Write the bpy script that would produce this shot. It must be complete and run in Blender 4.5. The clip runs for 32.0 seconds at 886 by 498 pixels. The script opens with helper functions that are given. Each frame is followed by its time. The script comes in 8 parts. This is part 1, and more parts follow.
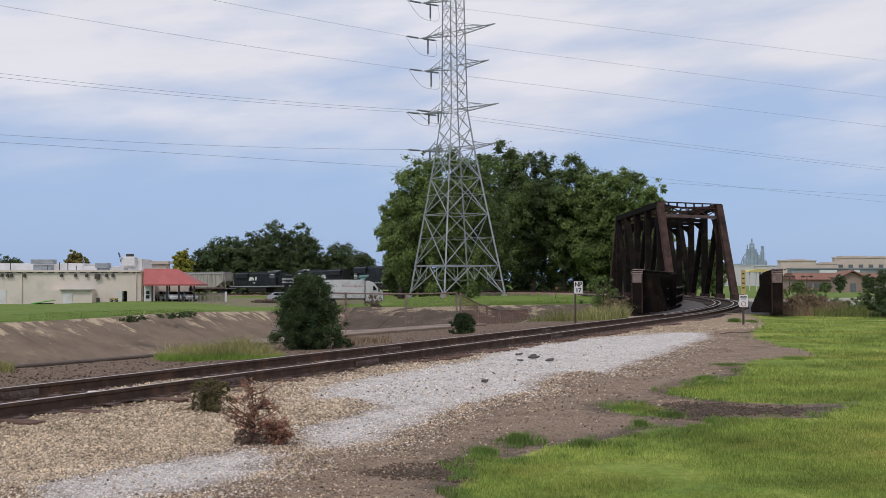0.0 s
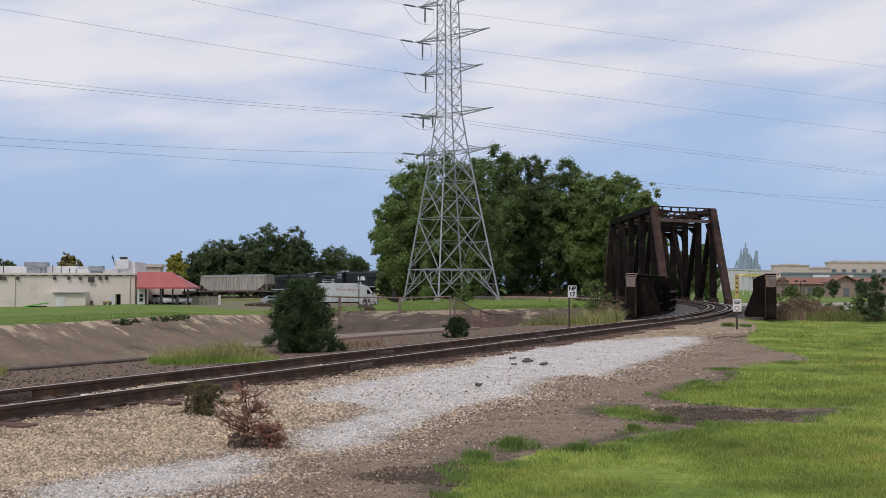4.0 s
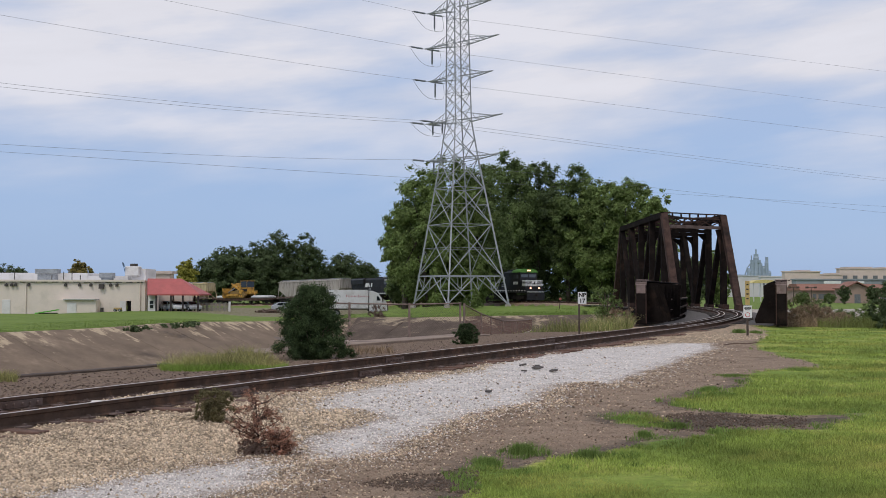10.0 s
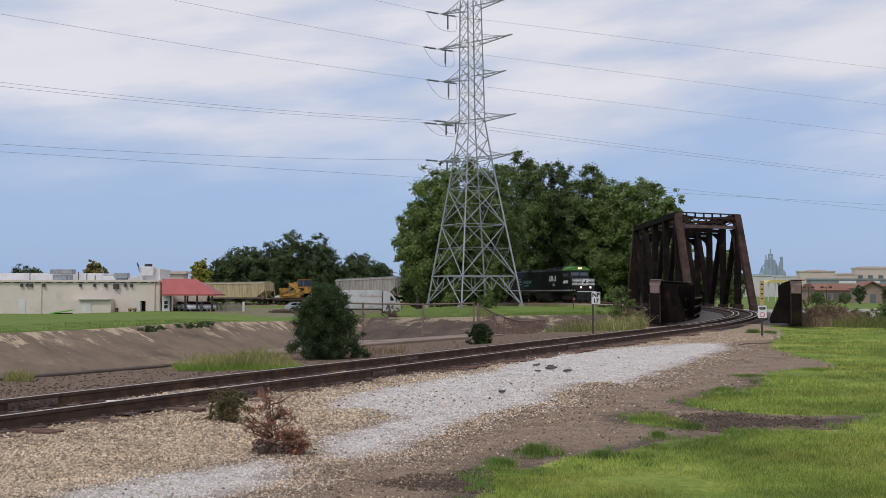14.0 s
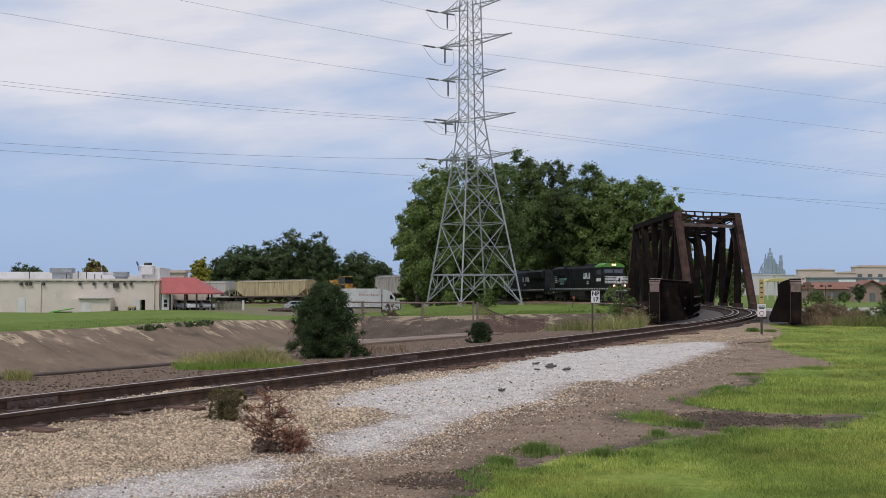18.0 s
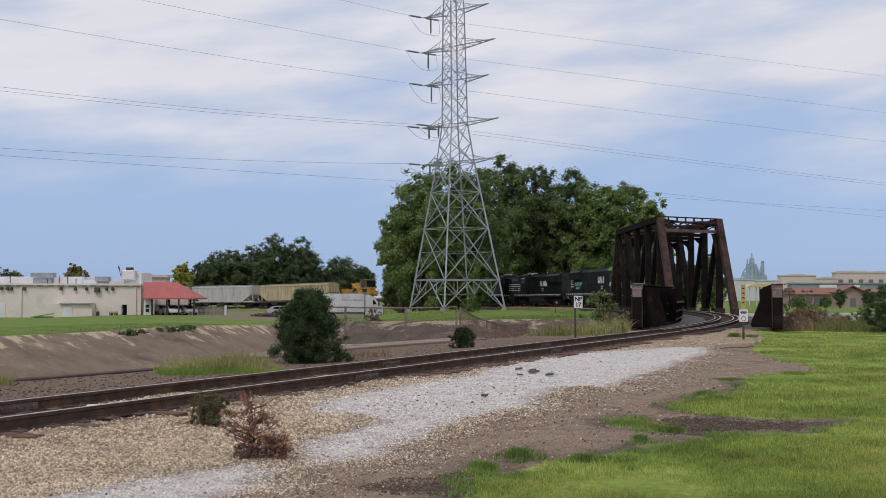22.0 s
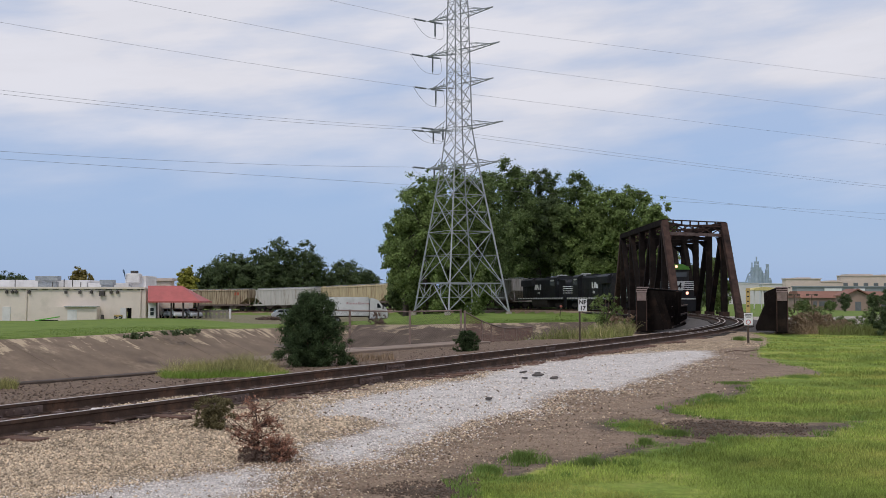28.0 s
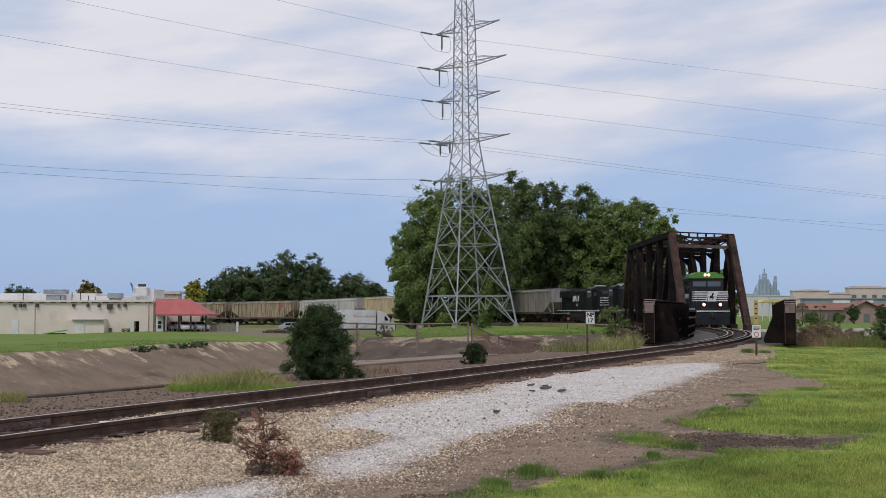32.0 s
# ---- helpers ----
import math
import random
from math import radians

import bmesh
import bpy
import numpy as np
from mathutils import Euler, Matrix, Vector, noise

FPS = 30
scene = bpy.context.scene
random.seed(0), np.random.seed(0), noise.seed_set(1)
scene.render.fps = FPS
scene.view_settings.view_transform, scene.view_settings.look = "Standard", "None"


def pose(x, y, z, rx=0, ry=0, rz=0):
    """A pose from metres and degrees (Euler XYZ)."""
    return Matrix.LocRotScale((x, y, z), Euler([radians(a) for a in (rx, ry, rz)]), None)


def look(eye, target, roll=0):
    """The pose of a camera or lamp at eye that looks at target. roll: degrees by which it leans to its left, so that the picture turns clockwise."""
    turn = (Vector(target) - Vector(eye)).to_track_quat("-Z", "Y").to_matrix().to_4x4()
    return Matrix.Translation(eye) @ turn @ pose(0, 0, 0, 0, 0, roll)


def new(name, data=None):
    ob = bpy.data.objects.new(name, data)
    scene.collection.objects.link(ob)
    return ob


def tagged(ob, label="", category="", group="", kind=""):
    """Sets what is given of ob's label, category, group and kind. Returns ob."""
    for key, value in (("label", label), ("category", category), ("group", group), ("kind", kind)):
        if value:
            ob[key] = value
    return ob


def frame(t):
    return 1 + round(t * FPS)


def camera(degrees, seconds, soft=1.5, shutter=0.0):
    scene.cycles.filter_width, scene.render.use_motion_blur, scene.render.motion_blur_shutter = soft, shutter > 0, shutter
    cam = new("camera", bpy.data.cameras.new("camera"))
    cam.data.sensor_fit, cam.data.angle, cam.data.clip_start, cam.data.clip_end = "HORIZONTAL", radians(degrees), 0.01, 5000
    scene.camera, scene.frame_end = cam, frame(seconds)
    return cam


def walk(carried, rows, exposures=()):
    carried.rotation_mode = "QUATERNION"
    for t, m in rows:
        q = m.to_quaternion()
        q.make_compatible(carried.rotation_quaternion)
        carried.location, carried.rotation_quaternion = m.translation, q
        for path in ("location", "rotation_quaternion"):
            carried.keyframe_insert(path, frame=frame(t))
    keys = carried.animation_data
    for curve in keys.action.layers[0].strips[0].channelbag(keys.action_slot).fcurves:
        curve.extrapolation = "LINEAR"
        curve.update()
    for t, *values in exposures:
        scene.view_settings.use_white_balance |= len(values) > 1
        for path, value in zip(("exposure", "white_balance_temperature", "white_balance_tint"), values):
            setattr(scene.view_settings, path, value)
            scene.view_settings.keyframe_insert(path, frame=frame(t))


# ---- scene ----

# ---------------------------------------------------------------- camera
EYE = (0.0, 0.0, 1.745)
# seconds, tilt, lean, turn of the tripod head
PATH = (
    (0, 91.706, -0.000, -0.000),
    (0.5, 91.794, -0.007, 0.145),
    (1, 91.862, 0.014, 0.197),
    (1.5, 91.846, 0.032, 0.227),
    (2, 91.854, 0.026, 0.176),
    (2.5, 91.845, 0.028, 0.112),
    (3, 91.889, 0.032, 0.031),
    (3.5, 91.907, -0.068, -0.129),
    (5.5, 91.844, -0.083, -0.671),
    (6, 91.879, -0.013, -0.639),
    (6.5, 91.906, -0.066, -0.594),
    (7, 91.912, -0.035, -0.559),
    (7.5, 91.888, -0.078, -0.492),
    (8, 91.927, -0.027, -0.397),
    (8.5, 91.907, -0.055, -0.341),
    (9, 91.961, -0.060, -0.154),
    (9.5, 92.063, -0.059, 0.025),
    (10, 92.232, -0.104, 0.191),
    (10.5, 92.434, -0.105, 0.361),
    (11, 92.424, 0.025, 0.538),
    (11.5, 92.346, -0.020, 0.789),
    (12, 92.291, -0.047, 0.873),
    (12.5, 92.272, -0.067, 0.919),
    (13, 92.287, -0.090, 0.936),
    (13.5, 92.319, -0.079, 0.890),
    (14, 92.232, -0.075, 0.881),
    (14.5, 92.085, -0.093, 0.970),
    (16.5, 91.925, -0.101, 0.969),
    (17, 91.966, -0.050, 0.966),
    (17.5, 92.053, -0.052, 0.932),
    (18, 92.165, -0.070, 0.860),
    (18.5, 92.272, -0.064, 0.749),
    (19, 92.309, -0.135, 0.514),
    (19.5, 92.322, -0.019, 0.260),
    (20, 92.335, -0.136, 0.110),
    (20.5, 92.377, -0.108, 0.016),
    (21, 92.396, -0.085, -0.043),
    (21.5, 92.416, -0.048, -0.017),
    (22, 92.429, -0.112, -0.006),
    (22.5, 92.446, -0.051, -0.008),
    (23, 92.455, -0.005, 0.035),
    (23.5, 92.470, -0.096, 0.059),
    (24, 92.477, -0.064, 0.073),
    (24.5, 92.492, -0.045, 0.128),
    (25, 92.501, -0.045, 0.124),
    (25.5, 92.513, -0.117, 0.131),
    (27.5, 92.617, -0.077, 0.205),
    (28, 92.601, -0.119, 0.216),
    (28.5, 92.579, -0.061, 0.213),
    (29, 92.573, -0.081, 0.200),
    (29.5, 92.573, -0.080, 0.238),
    (30, 92.514, -0.106, 0.262),
    (30.5, 92.617, -0.078, 0.332),
    (31, 92.896, -0.015, 0.469),
    (31.5, 93.155, 0.015, 0.589),
    (32, 93.248, -0.022, 0.588),
)
cam = camera(43.19, 32.0, soft=0.7)
walk(cam, [(t, pose(*EYE, rx, ry, rz)) for t, rx, ry, rz in PATH], ((0, 0.0), (8.5, 0.0), (11, -0.04), (32, -0.04)))

# ---------------------------------------------------------------- light
SUN_EL, SUN_AZ = 52.0, 215.0
world = bpy.data.worlds.new("world")
scene.world = world
world.use_nodes = True
wn, wl = world.node_tree.nodes, world.node_tree.links
wn.clear()


def wnode(kind, **kw):
    n = wn.new(kind)
    for k, v in kw.items():
        n.inputs[k].default_value = v
    return n


sky = wn.new("ShaderNodeTexSky")
sky.sky_type, sky.sun_disc = "NISHITA", False
sky.sun_elevation, sky.sun_rotation = radians(SUN_EL), radians(SUN_AZ)
sky.altitude, sky.air_density, sky.dust_density, sky.ozone_density = 200, 1.0, 1.4, 1.2
geo = wn.new("ShaderNodeTexCoord")
sep = wn.new("ShaderNodeSeparateXYZ")
wl.new(geo.outputs["Generated"], sep.inputs[0])


def wmath(op, a, b=None):
    n = wn.new("ShaderNodeMath")
    n.operation = op
    for i, v in enumerate((a, b)):
        if v is None:
            continue
        if isinstance(v, (int, float)):
            n.inputs[i].default_value = v
        else:
            wl.new(v, n.inputs[i])
    return n.outputs[0]


# thin streaked cloud above a clear blue band that lies along the horizon
tilted = wmath("SUBTRACT", sep.outputs["Z"], wmath("MULTIPLY", sep.outputs["X"], 0.10))


def cloud(wide, tall, detail, rough, offset):
    c = wn.new("ShaderNodeCombineXYZ")
    wl.new(wmath("MULTIPLY", sep.outputs["X"], wide), c.inputs[0])
    wl.new(wmath("MULTIPLY", sep.outputs["Y"], wide), c.inputs[1])
    wl.new(wmath("ADD", wmath("MULTIPLY", tilted, tall), offset), c.inputs[2])
    n = wnode("ShaderNodeTexNoise", Scale=1.0, Detail=detail, Roughness=rough)
    wl.new(c.outputs[0], n.inputs[0])
    return n.outputs["Fac"]


def wramp(value, stops):
    r = wn.new("ShaderNodeValToRGB")
    while len(r.color_ramp.elements) < len(stops):
        r.color_ramp.elements.new(0.5)
    for e, (pos, v) in zip(r.color_ramp.elements, stops):
        e.position, e.color = pos, (v, v, v, 1)
    wl.new(value, r.inputs[0])
    return r.outputs[0]


big = cloud(2.4, 10.0, 3, 0.5, 4.3)
fine = cloud(6.0, 30.0, 5, 0.55, 1.7)
lace = cloud(14.0, 60.0, 5, 0.6, 8.1)
cover = wmath("ADD", wmath("ADD", wmath("MULTIPLY", big, 0.68), wmath("MULTIPLY", fine, 0.22)), wmath("MULTIPLY", lace, 0.1))
cover = wmath("ADD", cover, wmath("ADD", wmath("MULTIPLY", sep.outputs["X"], 0.09), 0.012))
deck = wramp(wmath("ADD", sep.outputs["Z"], wmath("MULTIPLY", wmath("SUBTRACT", cover, 0.5), 0.13)), ((0.0, 0.0), (0.085, 0.06), (0.135, 0.75), (0.19, 1.0)))
mask = wmath("MULTIPLY", wramp(cover, ((0.41, 0.22), (0.57, 1.0))), deck)
shade = wramp(wmath("ADD", wmath("MULTIPLY", fine, 0.5), wmath("MULTIPLY", big, 0.5)), ((0.38, 0.90), (0.6, 1.0)))
haze = wn.new("ShaderNodeMix")
haze.data_type = "RGBA"
haze.inputs["B"].default_value = (3.3, 4.72, 7.6, 1)
haze.inputs["Factor"].default_value = 0.8
wl.new(sky.outputs[0], haze.inputs["A"])
white = wn.new("ShaderNodeMix")
white.data_type, white.blend_type = "RGBA", "MULTIPLY"
white.inputs["Factor"].default_value = 1.0
white.inputs["A"].default_value = (7.3, 7.3, 8.0, 1)
wl.new(shade, white.inputs["B"])
mix = wn.new("ShaderNodeMix")
mix.data_type = "RGBA"
wl.new(mask, mix.inputs["Factor"])
wl.new(haze.outputs["Result"], mix.inputs["A"])
wl.new(white.outputs["Result"], mix.inputs["B"])
bg = wnode("ShaderNodeBackground", Strength=0.105)
wl.new(mix.outputs["Result"], bg.inputs[0])
wout = wn.new("ShaderNodeOutputWorld")
wl.new(bg.outputs[0], wout.inputs[0])

sun = new("sun", bpy.data.lights.new("sun", "SUN"))
sun.data.energy, sun.data.angle, sun.data.color = 1.3, radians(12), (1.0, 0.93, 0.83)
az, el = radians(SUN_AZ), radians(SUN_EL)
sun.matrix_world = look((0, 0, 60), (-math.sin(az) * math.cos(el), -math.cos(az) * math.cos(el), 60 - math.sin(el)))

# ---------------------------------------------------------------- materials
MATS = {}


def mat(name, color, rough=0.8, metal=0.0, var=0.25, scale=3.0, bump=0.0, bump_scale=40.0, stain=None, stain_scale=0.8,
        stain_amount=0.5, island=0.0, emit=0.0, stretch=(1, 1, 1), spec=0.35, leafy=0.0):
    """A surface with grain, a second colour in patches and fine relief."""
    if name in MATS:
        return MATS[name]
    m = bpy.data.materials.new(name)
    m.use_nodes = True
    n, l = m.node_tree.nodes, m.node_tree.links
    b = n["Principled BSDF"]
    b.inputs["Roughness"].default_value, b.inputs["Metallic"].default_value = rough, metal
    b.inputs["Specular IOR Level"].default_value = spec
    tc = n.new("ShaderNodeTexCoord")
    mp = n.new("ShaderNodeMapping")
    mp.inputs["Scale"].default_value = stretch
    l.new(tc.outputs["Object"], mp.inputs[0])

    def noise_tex(sc, det=5, ro=0.6):
        t = n.new("ShaderNodeTexNoise")
        t.inputs["Scale"].default_value, t.inputs["Detail"].default_value, t.inputs["Roughness"].default_value = sc, det, ro
        l.new(mp.outputs[0], t.inputs[0])
        return t.outputs["Fac"]

    def ramp(v, p0, c0, p1, c1):
        r = n.new("ShaderNodeValToRGB")
        r.color_ramp.elements[0].position, r.color_ramp.elements[0].color = p0, c0
        r.color_ramp.elements[1].position, r.color_ramp.elements[1].color = p1, c1
        l.new(v, r.inputs[0])
        return r.outputs[0]

    def mixed(fac, a, bcol, blend="MIX"):
        x = n.new("ShaderNodeMix")
        x.data_type, x.blend_type = "RGBA", blend
        for key, v in (("Factor", fac), ("A", a), ("B", bcol)):
            if isinstance(v, (int, float, tuple)):
                x.inputs[key].default_value = v
            else:
                l.new(v, x.inputs[key])
        return x.outputs["Result"]

    c = (*color, 1)
    lo = tuple(v * (1 - var) for v in color) + (1,)
    hi = tuple(min(1, v * (1 + var)) for v in color) + (1,)
    col = ramp(noise_tex(scale), 0.3, lo, 0.7, hi)
    fine_n = ramp(noise_tex(scale * 9, 4), 0.3, (1 - var * 0.5,) * 3 + (1,), 0.7, (1, 1, 1, 1))
    col = mixed(1.0, col, fine_n, "MULTIPLY")
    if stain:
        msk = ramp(noise_tex(stain_scale, 7, 0.7), 0.62 - 0.25 * stain_amount, (0, 0, 0, 1), 0.72 - 0.1 * stain_amount, (1, 1, 1, 1))
        col = mixed(msk, col, (*stain, 1))
    if island:
        g = n.new("ShaderNodeNewGeometry")
        r = ramp(g.outputs["Random Per Island"], 0.0, (1 - island,) * 3 + (1,), 1.0, (1 + island * 0.6,) * 3 + (1,))
        col = mixed(1.0, col, r, "MULTIPLY")
    l.new(col, b.inputs["Base Color"])
    if bump:
        bp = n.new("ShaderNodeBump")
        bp.inputs["Strength"].default_value, bp.inputs["Distance"].default_value = bump, 0.02
        l.new(noise_tex(bump_scale, 6, 0.65), bp.inputs["Height"])
        l.new(bp.outputs[0], b.inputs["Normal"])
    if emit:
        b.inputs["Emission Color"].default_value, b.inputs["Emission Strength"].default_value = c, emit
    if leafy:
        tr = n.new("ShaderNodeBsdfTranslucent")
        l.new(col, tr.inputs[0])
        ms = n.new("ShaderNodeMixShader")
        ms.inputs[0].default_value = leafy
        l.new(b.outputs[0], ms.inputs[1]), l.new(tr.outputs[0], ms.inputs[2])
        l.new(ms.outputs[0], n["Material Output"].inputs[0])
    MATS[name] = m
    return m


RUST = mat("rusted_steel", (0.078, 0.047, 0.038), 0.85, 0.1, 0.35, 1.5, 0.3, 30, (0.02, 0.015, 0.014), 0.6, 0.6, spec=0.15)
# the same bridge steel with shade darkened into its colour
SHADED_STEEL = mat("shaded_black_steel", (0.016, 0.0125, 0.0115), 0.9, 0.05, 0.35, 1.5, 0.3, 30, (0.036, 0.024, 0.019), 0.8, 0.35, spec=0.05)
RUST_LIGHT = mat("rusty_plate", (0.17, 0.125, 0.112), 0.85, 0.1, 0.3, 2.0, 0.3, 30, (0.07, 0.04, 0.03), 1.2, 0.5)
PALE_RUST = mat("pale_weathered_steel", (0.22, 0.175, 0.155), 0.85, 0.1, 0.3, 3, 0.3, 30, (0.12, 0.08, 0.07), 3, 0.5)
RAIL_SIDE = mat("rail_brown_steel", (0.088, 0.058, 0.044), 0.9, 0.0, 0.3, 4, 0.3, 60, (0.15, 0.085, 0.055), 2, 0.4, spec=0.2)
RAIL_TOP = mat("polished_rail_head", (0.56, 0.48, 0.43), 0.45, 0.7, 0.15, 6)
TIE = mat("weathered_timber_tie", (0.17, 0.10, 0.075), 0.9, 0, 0.4, 6, 0.5, 40, (0.05, 0.032, 0.026), 2, 0.5, stretch=(1, 6, 6))
GALV = mat("galvanised_steel", (0.37, 0.385, 0.405), 0.55, 0.35, 0.15, 2, stain=(0.3, 0.32, 0.33), stain_scale=1.0)
CONCRETE = mat("stained_concrete", (0.197, 0.144, 0.102), 0.95, 0, 0.22, 0.5, 0.4, 9, (0.30, 0.225, 0.16), 0.3, 0.3)
# darker concrete for the bank slabs between x -17.5 and 33
CONCRETE_DARK = mat("darker_brown_concrete", (0.115, 0.084, 0.064), 0.95, 0, 0.3, 0.5, 0.4, 9, (0.17, 0.125, 0.09), 0.4, 0.35)
CONCRETE_PALE = mat("pale_concrete", (0.4, 0.36, 0.31), 0.9, 0, 0.2, 1.5, 0.3, 20, (0.22, 0.19, 0.16), 0.8, 0.4)
BALLAST_STONE = mat("tan_ballast_stone", (0.60, 0.47, 0.335), 0.95, 0, 0.2, 1.5, island=0.62)
WHITE_STONE = mat("white_limestone", (0.76, 0.695, 0.645), 0.95, 0, 0.12, 1.5, island=0.45)
BROWN_STONE = mat("brown_dirt_gravel", (0.33, 0.235, 0.17), 0.95, 0, 0.25, 1.5, island=0.6)
GRASS_BLADE = mat("lawn_blades", (0.335, 0.42, 0.095), 0.8, 0, 0.5, 0.5, stain=(0.50, 0.47, 0.13), stain_scale=0.28, stain_amount=0.5, island=0.45, leafy=0.35)
TUFT_BLADE = mat("dark_green_tufts", (0.205, 0.305, 0.072), 0.8, 0, 0.35, 0.9, island=0.4, leafy=0.35)
BANK_BLADE = mat("bank_grass_blades", (0.21, 0.295, 0.07), 0.8, 0, 0.35, 0.2, island=0.3, leafy=0.35)
DRY_GRASS = mat("dry_tall_grass", (0.46, 0.41, 0.20), 0.85, 0, 0.35, 0.5, island=0.5, leafy=0.35)
LEAF = mat("deciduous_leaves", (0.172, 0.232, 0.088), 0.8, 0, 0.4, 0.25, island=0.38, spec=0.12, leafy=0.35)
LEAF_LIGHT = mat("cottonwood_leaves", (0.222, 0.295, 0.10), 0.8, 0, 0.35, 0.3, island=0.5, spec=0.12, leafy=0.35)
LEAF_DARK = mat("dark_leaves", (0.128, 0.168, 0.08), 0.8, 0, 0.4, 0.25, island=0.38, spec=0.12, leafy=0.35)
OLIVE_LEAF = mat("olive_leaves", (0.19, 0.215, 0.085), 0.8, 0, 0.35, 0.5, island=0.5, spec=0.12, leafy=0.35)
LEAF_OCHRE = mat("ochre_leaves", (0.33, 0.27, 0.09), 0.7, 0, 0.3, 0.3, island=0.4, spec=0.12, leafy=0.35)
LEAF_YELLOW = mat("yellowing_leaves", (0.42, 0.40, 0.085), 0.7, 0, 0.3, 0.3, island=0.5, spec=0.12, leafy=0.35)
JUNIPER = mat("juniper_needles", (0.088, 0.128, 0.058), 0.95, 0, 0.4, 2.0, island=0.6, spec=0.05, leafy=0.35)
OLIVE = mat("olive_shrub_needles", (0.22, 0.19, 0.10), 0.95, 0, 0.4, 6.0, island=0.6, spec=0.05, leafy=0.3)
DARK_STONE = mat("dark_cinder_stone", (0.14, 0.098, 0.072), 0.95, 0, 0.3, 3, island=0.4)
REED = mat("green_reed_grass", (0.42, 0.40, 0.15), 0.85, 0, 0.35, 0.5, island=0.5, leafy=0.35)
GREEN_REED = mat("fresh_green_grass", (0.26, 0.38, 0.07), 0.85, 0, 0.35, 0.5, island=0.4, leafy=0.35)
OLIVE_GRASS = mat("olive_green_grass", (0.25, 0.275, 0.09), 0.85, 0, 0.35, 0.5, island=0.45, leafy=0.35)
WEED = mat("brown_dry_weeds", (0.33, 0.235, 0.15), 0.9, 0, 0.3, 1, island=0.5)
DEAD = mat("dead_brown_needles", (0.42, 0.215, 0.145), 0.9, 0, 0.4, 3, island=0.6)
TWIG = mat("dry_grey_twigs", (0.17, 0.115, 0.09), 0.9, 0, 0.3, 3)
BARK = mat("bark", (0.10, 0.08, 0.065), 0.95, 0, 0.3, 3, 0.5, 20)
LOCO_BLACK = mat("black_locomotive_paint", (0.012, 0.013, 0.016), 0.5, 0, 0.3, 1.2, stain=(0.03, 0.028, 0.027), stain_scale=0.7)
LOCO_GREEN = mat("bright_green_paint", (0.10, 0.26, 0.045), 0.45, 0, 0.12, 2)
LOCO_WHITE = mat("white_livery_paint", (0.72, 0.73, 0.73), 0.5, 0, 0.08, 2, stain=(0.5, 0.5, 0.48), stain_scale=1.0)
UNDER = mat("dirty_underframe", (0.03, 0.026, 0.024), 0.9, 0.1, 0.3, 2)
GLASS_DARK = mat("dark_window_glass", (0.02, 0.025, 0.03), 0.08, 0, 0.1, 1, spec=0.6)
# grey base colour paints the pale sky reflection into the panes
CAB_GLASS = mat("sky_reflection_tinted_glass", (0.10, 0.11, 0.12), 0.12, 0, 0.1, 1, spec=0.9)
HEADLIGHT = mat("lit_headlight", (1.0, 0.50, 0.36), 0.4, emit=1.9)
HOP_GREY = mat("grey_hopper_paint", (0.40, 0.365, 0.33), 0.75, 0, 0.2, 0.8, stain=(0.16, 0.125, 0.11), stain_scale=1.3, stain_amount=0.5, stretch=(2.6, 2.6, 0.22))
HOP_YELLOW = mat("faded_yellow_hopper_paint", (0.50, 0.405, 0.25), 0.75, 0, 0.2, 0.8, stain=(0.24, 0.15, 0.085), stain_scale=1.2, stain_amount=0.42, stretch=(2.4, 2.4, 0.22))
HOP_WHITE = mat("pale_grey_hopper_paint", (0.50, 0.47, 0.44), 0.7, 0, 0.1, 0.8, stain=(0.28, 0.24, 0.20), stain_scale=1.0, stain_amount=0.42, stretch=(1.6, 1.6, 0.25))
GRIMY = mat("grimy_brown_steel", (0.10, 0.075, 0.06), 0.9, 0, 0.35, 1.5, stain=(0.04, 0.032, 0.028), stain_scale=1.0, stain_amount=0.5)
HOP_RUSTY = mat("cream_rust_streaked_paint", (0.43, 0.345, 0.235), 0.8, 0, 0.2, 0.8, stain=(0.10, 0.05, 0.03), stain_scale=1.2, stain_amount=0.8, stretch=(2.6, 2.6, 0.22))
DOZER = mat("yellow_machine_paint", (0.56, 0.30, 0.05), 0.6, 0, 0.2, 2, stain=(0.16, 0.10, 0.04), stain_scale=1.5, stain_amount=0.7)
TYRE = mat("black_rubber", (0.02, 0.02, 0.02), 0.8)
STUCCO = mat("cream_painted_block", (0.74, 0.645, 0.57), 0.9, 0, 0.06, 0.4, 0.15, 15, (0.64, 0.56, 0.49), 0.35, 0.2)
WHITE_PAINT = mat("white_painted_wall", (0.72, 0.70, 0.69), 0.8, 0, 0.06, 0.6, stain=(0.58, 0.56, 0.54), stain_scale=0.5)
RED_ROOF = mat("red_metal_roof", (0.44, 0.115, 0.105), 0.6, 0, 0.12, 0.7, stain=(0.36, 0.1, 0.09), stain_scale=0.6)
SIGN_WHITE = mat("white_sign_sheet", (0.75, 0.75, 0.74), 0.5, 0, 0.08, 3)
SIGN_BLACK = mat("black_sign_paint", (0.02, 0.02, 0.02), 0.6)
SIGN_YELLOW = mat("yellow_sign_paint", (0.5, 0.36, 0.14), 0.6, 0, 0.15, 3)
SIGN_RED = mat("red_sign_paint", (0.5, 0.05, 0.05), 0.6)
POST = mat("rusty_post", (0.10, 0.075, 0.06), 0.85, 0.2, 0.3, 5)
CHAIN = mat("rusty_chain_link", (0.29, 0.21, 0.175), 0.8, 0.2, 0.3, 4)
